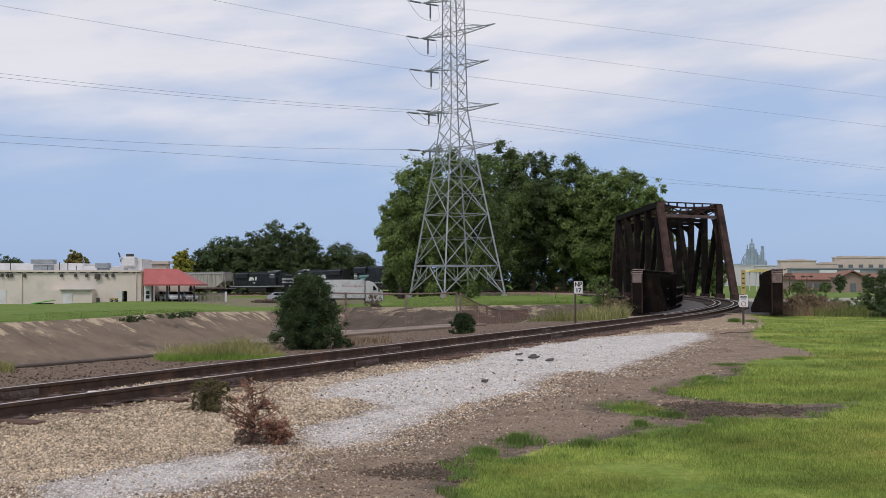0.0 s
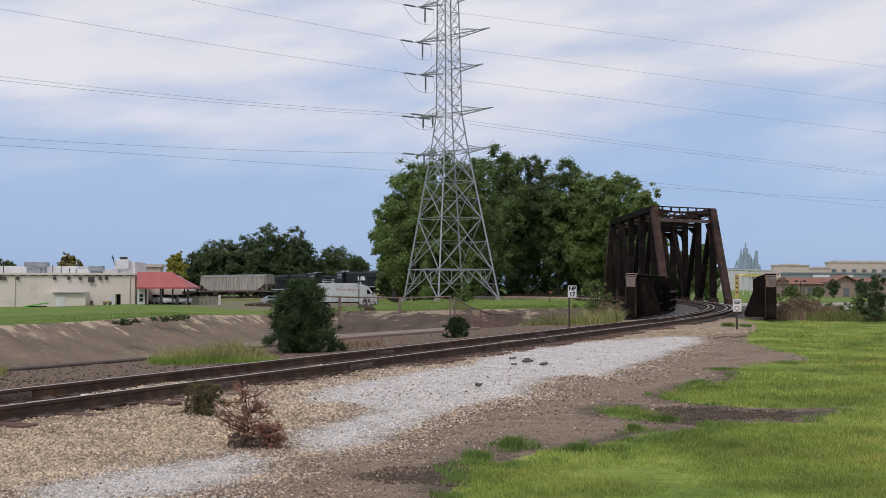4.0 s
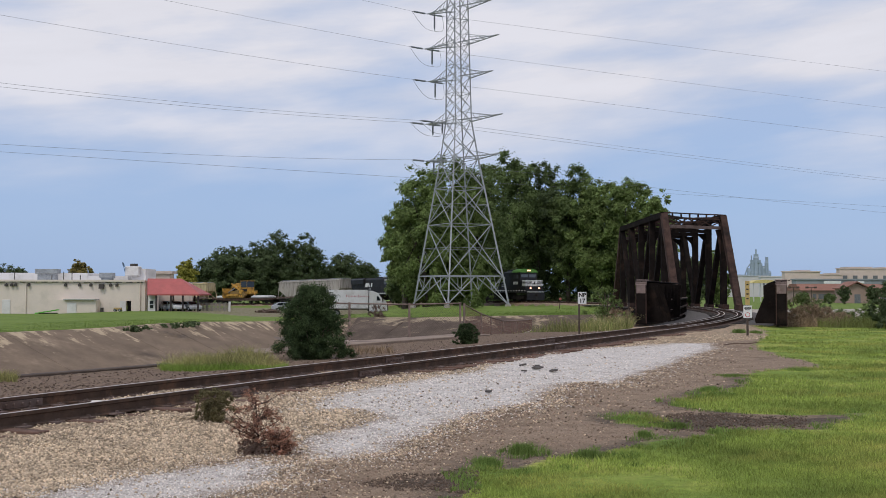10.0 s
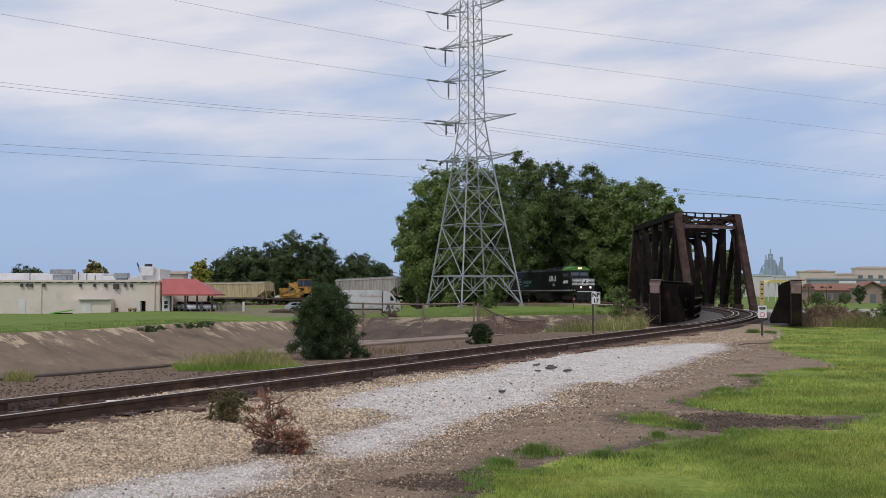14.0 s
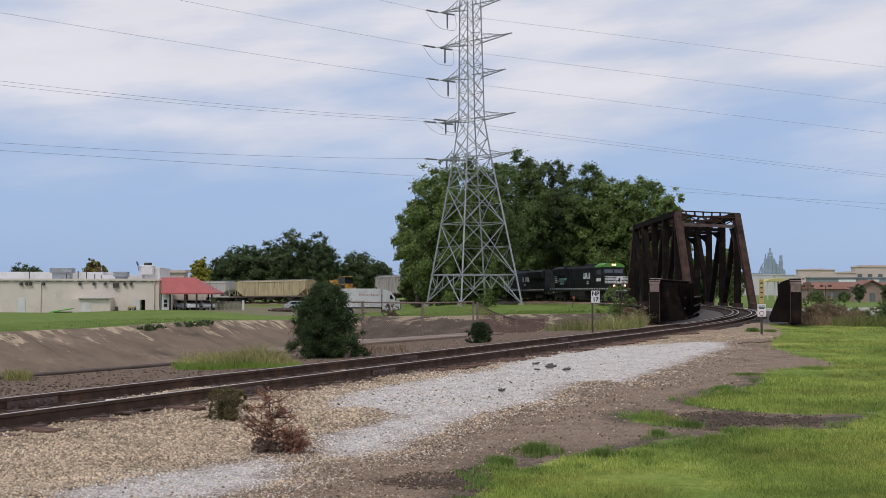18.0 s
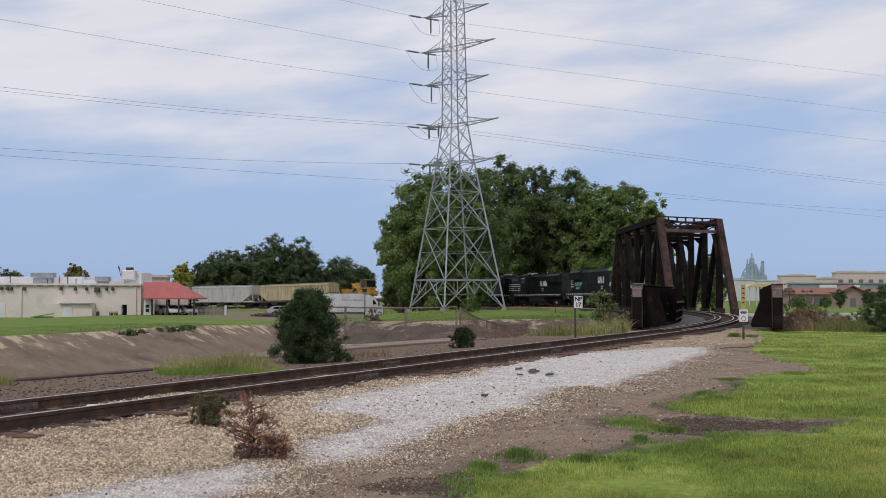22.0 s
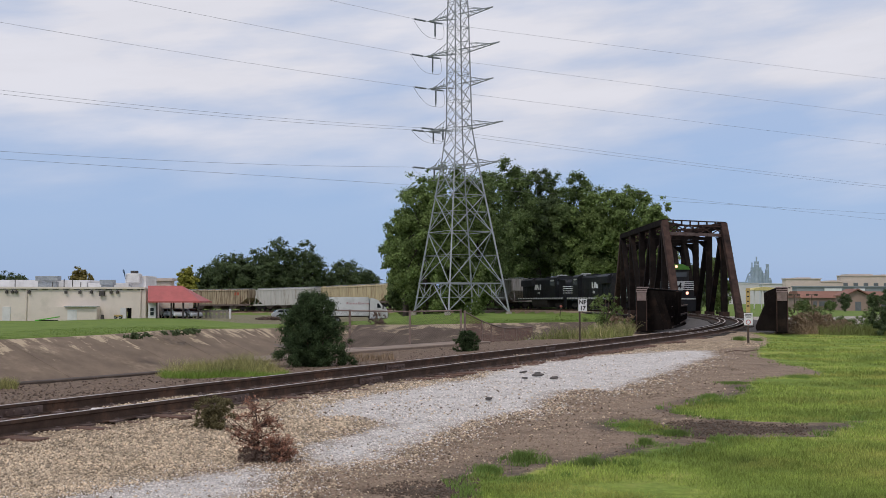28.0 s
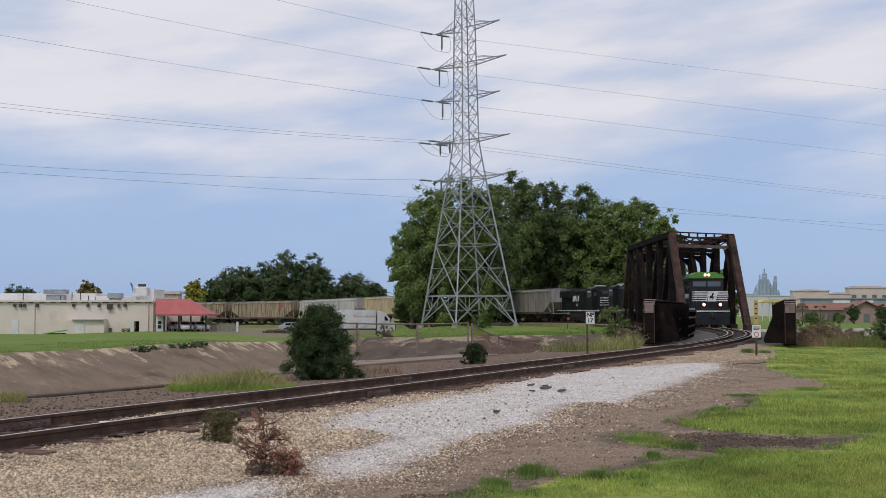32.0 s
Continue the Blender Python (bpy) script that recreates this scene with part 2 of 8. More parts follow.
BRICK = mat("tan_brick_wall", (0.36, 0.26, 0.215), 0.9, 0, 0.12, 0.3)
BRICK_RED = mat("red_brown_roofing", (0.27, 0.135, 0.10), 0.85, 0, 0.15, 0.3)
TAN_WALL = mat("tan_store_wall", (0.64, 0.525, 0.465), 0.9, 0, 0.08, 0.2)
BLUE_GREY = mat("hazy_grey_steel", (0.33, 0.40, 0.48), 0.7, 0.1, 0.15, 0.1)
PLASTIC_GREEN = mat("bright_green_plastic", (0.12, 0.5, 0.04), 0.5)
CAR_SILVER = mat("silver_car_paint", (0.50, 0.52, 0.54), 0.35, 0.4, 0.05, 1)
CAR_WHITE = mat("white_car_paint", (0.72, 0.73, 0.74), 0.35, 0, 0.05, 1)
FEATHER = mat("grey_pigeon_feathers", (0.06, 0.066, 0.08), 0.7, 0, 0.3, 15)
FEATHER_PALE = mat("pale_wing_feathers", (0.32, 0.33, 0.35), 0.7, 0, 0.25, 20)

# ---------------------------------------------------------------- mesh helpers


def box(bm, c, s, m=None):
    """A box with centre c and size s; m turns it about the origin of its thing."""
    r = bmesh.ops.create_cube(bm, size=1.0, matrix=(m or Matrix()) @ Matrix.Translation(c) @ Matrix.Diagonal((*s, 1)))
    return r["verts"]


def tube(bm, a, b, r, sides=6, r2=None):
    a, b = Vector(a), Vector(b)
    d = b - a
    q = d.to_track_quat("Z", "Y").to_matrix().to_4x4()
    bmesh.ops.create_cone(bm, cap_ends=True, segments=sides, radius1=r, radius2=r if r2 is None else r2, depth=d.length,
                          matrix=Matrix.Translation((a + b) / 2) @ q)


def beam(bm, a, b, w, h=None):
    """A square or flat bar from a to b."""
    a, b = Vector(a), Vector(b)
    d = b - a
    q = d.to_track_quat("Z", "Y").to_matrix().to_4x4()
    bmesh.ops.create_cube(bm, size=1.0, matrix=Matrix.Translation((a + b) / 2) @ q @ Matrix.Diagonal((w, h or w, d.length, 1)))


def beam_in(bm, a, b, side, up, w, h):
    """A bar from a to b whose width lies along side and height along up."""
    ax = (b - a)
    m = Matrix((( *(side * w), 0), (*(up * h), 0), (*ax, 0), (0, 0, 0, 1))).transposed()
    m.translation = (a + b) / 2
    bmesh.ops.create_cube(bm, size=1.0, matrix=m)


def prism(bm, outline, y0, y1, axis="y"):
    """A closed outline in x and z, pulled from y0 to y1 (axis y), or in y and z along x."""
    def p(u, v, w):
        return (u, w, v) if axis == "y" else (w, u, v) if axis == "x" else (u, v, w)
    a = [bm.verts.new(p(u, v, y0)) for u, v in outline]
    b = [bm.verts.new(p(u, v, y1)) for u, v in outline]
    bm.faces.new(a), bm.faces.new(b[::-1])
    for i in range(len(a)):
        j = (i + 1) % len(a)
        bm.faces.new((a[j], a[i], b[i], b[j]))
    return a + b


def bevelled(bm, w=0.02, seg=1):
    bmesh.ops.bevel(bm, geom=bm.edges[:], offset=w, segments=seg, affect="EDGES")


def mesh_of(name, bm, material, smooth=False):
    bmesh.ops.recalc_face_normals(bm, faces=bm.faces[:])
    me = bpy.data.meshes.new(name)
    bm.to_mesh(me)
    bm.free()
    me.materials.append(material)
    if smooth:
        me.shade_smooth()
    return me


def part(name, bm, material, parent, label="", smooth=False):
    ob = new(name, mesh_of(name, bm, material, smooth))
    ob.parent = parent
    return tagged(ob, label)


def thing(name, label, category, m=None, group="", kind=""):
    ob = new(name)
    ob.empty_display_size = 0.2
    if m is not None:
        ob.matrix_basis = m
    return tagged(ob, label, category, group, kind)


def single(name, bm, material, label, category, m=None, group="", kind="", smooth=False):
    ob = new(name, mesh_of(name, bm, material, smooth))
    if m is not None:
        ob.matrix_basis = m
    return tagged(ob, label, category, group, kind)


def raw(name, verts, faces, material):
    me = bpy.data.meshes.new(name)
    me.from_pydata([tuple(v) for v in verts], [], faces)
    me.materials.append(material)
    return me


def bulk(name, v, f, material):
    """Many small faces at once: v (n, 3), f (m, k) as arrays."""
    me = bpy.data.meshes.new(name)
    k = f.shape[1]
    me.vertices.add(len(v)), me.loops.add(f.size), me.polygons.add(len(f))
    me.vertices.foreach_set("co", np.ascontiguousarray(v, dtype=np.float32).ravel())
    me.loops.foreach_set("vertex_index", np.ascontiguousarray(f, dtype=np.int32).ravel())
    me.polygons.foreach_set("loop_start", np.arange(0, f.size, k, dtype=np.int32))
    me.update(calc_edges=True)
    me.materials.append(material)
    return me


# ---------------------------------------------------------------- the line of the track
KNOTS = (0, 35, 60, 80, 110, 140, 170, 210, 260, 330)
CURVE = (0.00118, -0.00126, -0.00814, -0.00753, -0.00495, -0.00625, -0.00677, -0.00575, -0.00639, -0.00639)
DU = 0.25
us = np.arange(-60, 460, DU)
bend = np.interp(us, KNOTS, CURVE)
bend[(us < 0) | (us > 320)] = 0.0
i0 = int(np.searchsorted(us, 0))
head = 0.4155 + np.concatenate((np.cumsum(bend * DU) - np.cumsum(bend * DU)[i0],))
tx, ty = np.cumsum(np.sin(head)) * DU, np.cumsum(np.cos(head)) * DU
tx, ty = tx - tx[i0] + -6.102, ty - ty[i0] + 13.257
tz = np.interp(us, (0, 45, 92, 115, 152, 185, 205, 218, 240, 252, 330), (0.30, 0.30, 0.48, 0.50, 0.52, 0.35, 0.18, 0.0, -0.5, -0.65, -1.1))


def rail_at(u, off=0.0, dz=0.0):
    """A point over the rail heads, u metres along the track, off to the side."""
    h = float(np.interp(u, us, head))
    return Vector((float(np.interp(u, us, tx)) + off * math.cos(h), float(np.interp(u, us, ty)) - off * math.sin(h), float(np.interp(u, us, tz)) + dz))


# ---------------------------------------------------------------- the ground
NEAR_EDGE = ((-160, -230), (-60, -64), (-8.9, 22.6), (-6.7, 26.6), (-3.4, 37), (1, 45), (9, 56), (17, 59), (26, 62), (42, 72), (110, 125), (400, 330))
FAR_EDGE = ((-190, -150), (-80, 10), (-35.6, 90), (-19.2, 125), (-10, 126), (-4, 122), (4, 117), (12, 116), (20, 121), (34, 150), (60, 178), (110, 235), (400, 470))
HILLS = ((-60, 165, -1.5), (-42, 162, -1.0), (-33, 163, -1.0), (-35, 92, -1.6), (-19, 126, -1.6), (-25, 165, -1.2), (1.5, 142, 0.2), (9, 142, 0.1), (-4, 123, -1.1), (4, 118, -0.75), (12, 117, -0.6), (20, 122, -0.55), (20, 143, -0.4), (16, 158, -0.45),
         (6, 184, -0.8), (-11, 210, -1.1), (-31, 232, -1.4), (-60, 251, -1.6), (-100, 268, -1.8), (-15, 152, -1.9), (-12, 165, -2.0), (60, 190, -0.9), (110, 240, -0.9),
         (200, 600, -0.5), (-200, 600, -2.0), (0, 450, -1.2), (60, 300, -0.6))


def edge_dist(px, py, line):
    best = np.full(px.shape, 1e9)
    for (x0, y0), (x1, y1) in zip(line[:-1], line[1:]):
        dx, dy = x1 - x0, y1 - y0
        t = np.clip(((px - x0) * dx + (py - y0) * dy) / (dx * dx + dy * dy), 0, 1)
        best = np.minimum(best, np.hypot(px - x0 - t * dx, py - y0 - t * dy))
    return best


def inside(px, py):
    poly = NEAR_EDGE + FAR_EDGE[::-1]
    res = np.zeros(px.shape, bool)
    for (x0, y0), (x1, y1) in zip(poly, poly[1:] + poly[:1]):
        c = ((y0 > py) != (y1 > py)) & (px < (x1 - x0) * (py - y0) / (y1 - y0 + 1e-9) + x0)
        res ^= c
    return res


def far_height(px, py):
    num, den = np.zeros(px.shape), np.zeros(px.shape)
    for hx, hy, hz in HILLS:
        w = 1.0 / ((px - hx) ** 2 + (py - hy) ** 2 + 30) ** 1.5
        num, den = num + w * hz, den + w
    return num / den


def track_offset(px, py):
    """Distance from the track's middle and the place along it, for points near it."""
    best, along = np.full(px.shape, 1e9), np.zeros(px.shape)
    for k in range(0, len(us), 8):
        d = np.hypot(px - tx[k], py - ty[k])
        m = d < best
        best[m], along[m] = d[m], us[k]
    return best, along


def ground_height(px, py):
    px, py = np.asarray(px, float), np.asarray(py, float)
    dn, df = edge_dist(px, py, NEAR_EDGE), edge_dist(px, py, FAR_EDGE)
    ins = inside(px, py)
    z = np.where(dn < df, 0.0, far_height(px, py))
    z = np.where(~ins & (dn > df), far_height(px, py), z)
    z = np.where(ins, np.where(dn < df, np.maximum(-4.9, -0.05 - 0.42 * dn), np.maximum(-4.9, far_height(px, py) - 0.3 - 0.36 * df)), z)
    d, along = track_offset(px, py)
    bed = np.interp(along, us, tz) - 0.207
    w = np.clip((4.2 - d) / 2.4, 0, 1)
    open_air = (along > 50) & (along < 131) & ins
    z = np.where(open_air | (along < -30), z, z * (1 - w) + bed * w)
    return z


def ground_z(x, y):
    return float(ground_height(np.array([x]), np.array([y]))[0])


def spread(*runs):
    """Grid lines: (start, stop, step) runs, joined."""
    out = []
    for a, b, s in runs:
        out += list(np.arange(a, b, s))
    return np.array(out)


def poly_dist(px, py, poly):
    """Signed distance to a closed outline, positive inside."""
    res = np.zeros(px.shape, bool)
    for (x0, y0), (x1, y1) in zip(poly, poly[1:] + poly[:1]):
        res ^= ((y0 > py) != (y1 > py)) & (px < (x1 - x0) * (py - y0) / (y1 - y0 + 1e-9) + x0)
    d = edge_dist(px, py, poly + poly[:1])
    return np.where(res, d, -d)


LAWN = ((0.05, 8.0), (0.14, 9.64), (0.18, 11.07), (0.39, 11.7), (0.65, 11.26), (1.03, 11.92), (1.28, 12.05), (1.51, 11.73), (1.84, 12.45), (2.32, 13.21), (2.76, 13.52), (3.25, 13.86), (3.64, 14.32), (4.08, 14.45), (4.69, 14.46), (5.44, 15.43), (5.93, 16.29),
        (5.46, 16.13), (4.92, 15.83), (4.37, 16.1), (3.96, 16.46), (3.63, 16.84), (3.57, 17.51), (3.63, 18.52), (4.08, 18.94), (4.49, 19.8), (4.88, 19.81), (5.56, 21.14), (6.29, 23.88), (7.11, 25.1), (8.11, 26.07), (8.9, 26.69),
        (9.36, 29.85), (9.17, 31.15), (9.58, 34.51), (10.65, 39.15), (12.51, 44.12), (14.6, 51.5), (15.5, 57.5), (26, 63), (60, 86), (90, 60), (60, -60), (8, -80), (2, -20))
TUFT_PATCH = ((2.29, 15.75), (2.66, 16.42), (2.88, 15.83), (3.05, 14.97), (2.84, 14.29), (2.68, 14.52), (2.5, 14.89), (2.24, 15.13))
TUFT_SPOT = ((0.72, 12.46), (0.84, 12.6), (0.95, 12.42), (0.9, 12.04), (0.77, 11.99), (0.69, 12.12))
WHITE_RUN = ((-1.82, 13.34), (-1.77, 13.77), (-1.3, 14.65), (-0.98, 15.44), (-1.39, 16.14), (-2.08, 16.12), (-2.08, 17.68), (-1.64, 19.05), (-1.09, 20.3), (-0.18, 22.42), (0.52, 24.16), (1.18, 26.78), (2.93, 30.88), (4.9, 34.29), (7.51, 37.73), (9.12, 38.22),
             (8.56, 35.51), (7.16, 31.91), (5.78, 28.27), (4.01, 23.48), (3.01, 21.05), (2.68, 21.83), (2.07, 20.65), (1.54, 18.45), (1.01, 17.43), (0.58, 16.28), (0.29, 15.48), (-0.12, 14.5), (-0.42, 13.75), (-0.78, 12.42), (-1.12, 11.74), (-1.38, 11.9), (-1.66, 12.4))
WHITE_SPILL = ((-3.64, 9.55), (-3.26, 10.17), (-2.85, 10.96), (-2.54, 11.29), (-2.22, 11.63), (-1.91, 11.84), (-1.51, 11.31), (-1.62, 10.37), (-1.81, 9.84), (-1.89, 9.38), (-3.04, 8.44))
YARD = ((-46, 168), (-30, 150), (-22, 141), (-12, 141), (-6, 152), (-8, 178), (-24, 215), (-60, 240))
DARK_SOIL = (((2.82, 15.09), (3.46, 16.29), (3.89, 16.08), (4.28, 15.74), (4.82, 15.48), (5.57, 15.85), (5.17, 15.16), (4.6, 14.76), (4.15, 14.75), (3.73, 14.8), (3.32, 14.31), (3.0, 14.47)),
             ((-0.65, 10.3), (-0.41, 10.68), (-0.14, 10.63), (0.19, 11.04), (0.2, 9.91), (-0.13, 10.08), (-0.38, 10.01)))


def lawn_at(x, y):
    return np.maximum(np.maximum(poly_dist(x, y, LAWN), poly_dist(x, y, TUFT_PATCH)), poly_dist(x, y, TUFT_SPOT))


def white_at(x, y):
    return np.maximum(poly_dist(x, y, WHITE_RUN) + 0.06, poly_dist(x, y, WHITE_SPILL))


def soil_at(x, y):
    return np.maximum(poly_dist(x, y, DARK_SOIL[0]), poly_dist(x, y, DARK_SOIL[1]))


def signed_track(px, py):
    """Offset to the right of the straight near track."""
    h = 0.4155
    return (px - tx[i0]) * math.cos(h) - (py - ty[i0]) * math.sin(h)


def ragged(px, py):
    """Uneven wandering of the edges between lawn, gravel and dirt."""
    return np.array([0.75 * noise.noise((a * 0.9, b * 0.9, 7)) + 0.5 * noise.noise((a * 2.6, b * 2.6, 2)) if -6 < a < 40 and 5 < b < 62 else 0 for a, b in zip(px, py)])


def build_ground():
    gx = np.concatenate((-np.geomspace(4200, 60, 26), spread((-58, -13, 2.0), (-13, -5, 0.3), (-5, 7, 0.13), (7, 28, 0.3), (28, 60, 1.6)), np.geomspace(62, 4200, 28)))
    gy = np.concatenate((-np.geomspace(2000, 8, 18), spread((-6, 6, 1.5), (6, 20, 0.13), (20, 62, 0.3), (62, 150, 1.0), (150, 300, 3.5)), np.geomspace(304, 4600, 26)))
    X, Y = np.meshgrid(gx, gy)
    px, py = X.ravel(), Y.ravel()
    z = ground_height(px, py)
    bumpy = np.array([noise.noise((a * 0.35, b * 0.35, 0)) * 0.05 + noise.noise((a * 1.3, b * 1.3, 3)) * 0.025 if abs(a) < 60 and -8 < b < 160 else 0 for a, b in zip(px, py)])
    z = z + bumpy
    n, m = len(gy), len(gx)
    idx = np.arange(n * m).reshape(n, m)
    f = np.stack((idx[:-1, :-1], idx[:-1, 1:], idx[1:, 1:], idx[1:, :-1]), -1).reshape(-1, 4)
    me = bulk("ground", np.stack((px, py, z), 1), f, GROUND)
    me.shade_smooth()
    ins = inside(px, py)
    dn, df = edge_dist(px, py, NEAR_EDGE), edge_dist(px, py, FAR_EDGE)
    d, along = track_offset(px, py)
    near = (dn < df)
    far_grass = (~ins & ~near & (d > 2.6)) | (near & (py > 60) & ~ins & (px > 14))
    rag = ragged(px, py)
    lawn = np.where(far_grass, 2.0, lawn_at(px, py) + rag * 0.16)
    lawn = np.where(near & ~ins & (px < -14), 1.0, lawn)
    bed = np.where(near, np.where(ins, -2.0, np.interp(py, (14, 21, 36, 43), (4.0, 2.9, 2.9, 4.6)) - d), np.where(far_grass, -2, 2.2 - d))
    sd = signed_track(px, py)
    bed = np.where(near & ~ins & (sd < 0) & (py < 50), 1.55 - d, bed)
    cinder = np.where(near & (sd < -1.0) & (py < 50), -sd - 1.35, -2.0)
    damp = np.where(near & (py < 24) & (sd > 4.5), 0.7 + np.minimum(lawn_at(px, py), 0.0) * 1.4, -2.0)
    for key, val in (("yard", poly_dist(px, py, YARD)), ("soil", np.where(near & (py < 24), soil_at(px, py), -2.0)), ("cinder", cinder), ("damp", damp), ("far", np.where(far_grass, 1.0, -1.0)), ("lawn", lawn), ("white", white_at(px, py) + rag * 0.22), ("bed", bed), ("canal", np.where(ins, np.minimum(dn, df), -1.0))):
        a = me.attributes.new(key, "FLOAT", "POINT")
        a.data.foreach_set("value", np.clip(val, -3, 3).astype(np.float32))
    ob = new("ground", me)
    return tagged(ob, "dirt, gravel and mown grass ground beside the railway", "ground", kind="structure")


def ground_material():
    m = bpy.data.materials.new("dirt_gravel_and_grass")
    m.use_nodes = True
    n, l = m.node_tree.nodes, m.node_tree.links
    b = n["Principled BSDF"]
    b.inputs["Roughness"].default_value, b.inputs["Specular IOR Level"].default_value = 0.95, 0.15
    tc = n.new("ShaderNodeTexCoord")

    def tex(sc, det=6, ro=0.62, kind="ShaderNodeTexNoise"):
        t = n.new(kind)
        t.inputs["Scale"].default_value = sc
        if kind == "ShaderNodeTexNoise":
            t.inputs["Detail"].default_value, t.inputs["Roughness"].default_value = det, ro
        l.new(tc.outputs["Object"], t.inputs["Vector"])
        return t

    def attr(k):
        a = n.new("ShaderNodeAttribute")
        a.attribute_name = k
        return a.outputs["Fac"]

    def op(kind, a, c):
        x = n.new("ShaderNodeMath")
        x.operation = kind
        for i, v in enumerate((a, c)):
            if isinstance(v, (int, float)):
                x.inputs[i].default_value = v
            else:
                l.new(v, x.inputs[i])
        return x.outputs[0]

    def ramp(v, *stops):
        r = n.new("ShaderNodeValToRGB")
        while len(r.color_ramp.elements) < len(stops):
            r.color_ramp.elements.new(0.5)
        for e, (p, c) in zip(r.color_ramp.elements, stops):
            e.position, e.color = p, (*c, 1) if isinstance(c, tuple) else (c, c, c, 1)
        l.new(v, r.inputs[0])
        return r.outputs[0]

    def mixed(fac, a, c, blend="MIX"):
        x = n.new("ShaderNodeMix")
        x.data_type, x.blend_type = "RGBA", blend
        for key, v in (("Factor", fac), ("A", a), ("B", c)):
            if isinstance(v, (int, float)):
                x.inputs[key].default_value = v
            else:
                l.new(v, x.inputs[key])
        return x.outputs["Result"]

    broad, mid, small, grain = tex(0.5).outputs["Fac"], tex(2.2).outputs["Fac"], tex(9).outputs["Fac"], tex(45, 4).outputs["Fac"]
    cells = tex(24, kind="ShaderNodeTexVoronoi")
    stone = ramp(cells.outputs["Color"], (0.1, (0.55,) * 3), (0.9, (1.25,) * 3))
    # shade between the stones, multiplied into the ballast colour
    gap = ramp(cells.outputs["Distance"], (0.25, 1.0), (0.62, 0.5))
    dirt = mixed(1.0, ramp(mid, (0.3, (0.235, 0.17, 0.122)), (0.7, (0.325, 0.24, 0.172))), ramp(grain, (0.3, 0.72), (0.7, 1.1)), "MULTIPLY")
    dirt = mixed(ramp(tex(0.9, 8, 0.72).outputs["Fac"], (0.52, 0.0), (0.62, 1.0)), dirt, ramp(small, (0.3, (0.14, 0.097, 0.07)), (0.7, (0.21, 0.15, 0.108))))
    pebble = tex(60, kind="ShaderNodeTexVoronoi")
    dirt = mixed(ramp(mid, (0.35, 0.25), (0.65, 0.85)), dirt, mixed(1.0, dirt, ramp(pebble.outputs["Color"], (0.15, 0.6), (0.9, 1.5)), "MULTIPLY"))
    tan = mixed(1.0, mixed(1.0, ramp(mid, (0.3, (0.46, 0.34, 0.23)), (0.7, (0.60, 0.455, 0.315))), stone, "MULTIPLY"), gap, "MULTIPLY")
    white_c = mixed(1.0, mixed(1.0, ramp(mid, (0.3, (0.57, 0.52, 0.485)), (0.7, (0.70, 0.645, 0.605))), ramp(small, (0.3, 0.75), (0.6, 1.0)), "MULTIPLY"), ramp(cells.outputs["Color"], (0.1, 0.8), (0.9, 1.12)), "MULTIPLY")
    green = ramp(tex(0.5, 6, 0.62).outputs["Fac"], (0.34, (0.12, 0.185, 0.033)), (0.5, (0.22, 0.295, 0.052)), (0.66, (0.38, 0.375, 0.095)))
    green = mixed(1.0, green, ramp(small, (0.25, 0.55), (0.7, 1.15)), "MULTIPLY")
    green = mixed(ramp(attr("far"), (0.0, 0.0), (0.3, 1.0)), green, mixed(1.0, ramp(broad, (0.3, (0.12, 0.185, 0.038)), (0.7, (0.19, 0.25, 0.055))), ramp(small, (0.25, 0.75), (0.7, 1.1)), "MULTIPLY"))
    floor_c = ramp(small, (0.3, (0.13, 0.105, 0.09)), (0.7, (0.2, 0.165, 0.14)))
    wob = op("MULTIPLY", op("SUBTRACT", mid, 0.5), 1.5)
    wob2 = op("MULTIPLY", op("SUBTRACT", small, 0.5), 2.0)
    edge = op("ADD", wob, wob2)

    def mask(key, soft=0.12, amp=1.0):
        return ramp(op("ADD", op("MULTIPLY", attr(key), 1.0), op("MULTIPLY", edge, amp)), (0.0, 0.0), (soft, 1.0))

    soil = mixed(1.0, ramp(small, (0.3, (0.075, 0.058, 0.045)), (0.7, (0.17, 0.13, 0.098))), ramp(grain, (0.3, 0.7), (0.7, 1.15)), "MULTIPLY")
    cind = mixed(1.0, ramp(small, (0.3, (0.145, 0.1, 0.072)), (0.7, (0.23, 0.165, 0.12))), stone, "MULTIPLY")
    dirt = mixed(op("MULTIPLY", mask("damp", 0.5, 0.6), ramp(tex(1.6, 7, 0.7).outputs["Fac"], (0.42, 0.0), (0.54, 1.0))), dirt, soil)
    dirt = mixed(mask("soil", 0.12, 0.16), dirt, mixed(1.0, soil, ramp(pebble.outputs["Color"], (0.1, 0.45), (0.9, 1.15)), "MULTIPLY"))
    col = mixed(mask("bed", 0.25, 0.7), dirt, tan)
    col = mixed(mask("cinder", 0.4, 0.6), col, cind)
    col = mixed(mask("white", 0.5, 0.42), col, white_c)
    col = mixed(mask("lawn", 0.15, 0.16), col, green)
    yard = mixed(1.0, ramp(mid, (0.35, (0.13, 0.15, 0.05)), (0.5, (0.22, 0.19, 0.12)), (0.7, (0.30, 0.25, 0.18))), ramp(small, (0.25, 0.7), (0.7, 1.1)), "MULTIPLY")
    col = mixed(mask("yard", 1.0, 1.6), col, yard)
    col = mixed(ramp(attr("canal"), (0.0, 0.0), (0.05, 1.0)), col, floor_c)
    l.new(col, b.inputs["Base Color"])
    bp = n.new("ShaderNodeBump")
    bp.inputs["Strength"].default_value, bp.inputs["Distance"].default_value = 0.5, 0.025
    hgt = mixed(0.5, cells.outputs["Distance"], grain)
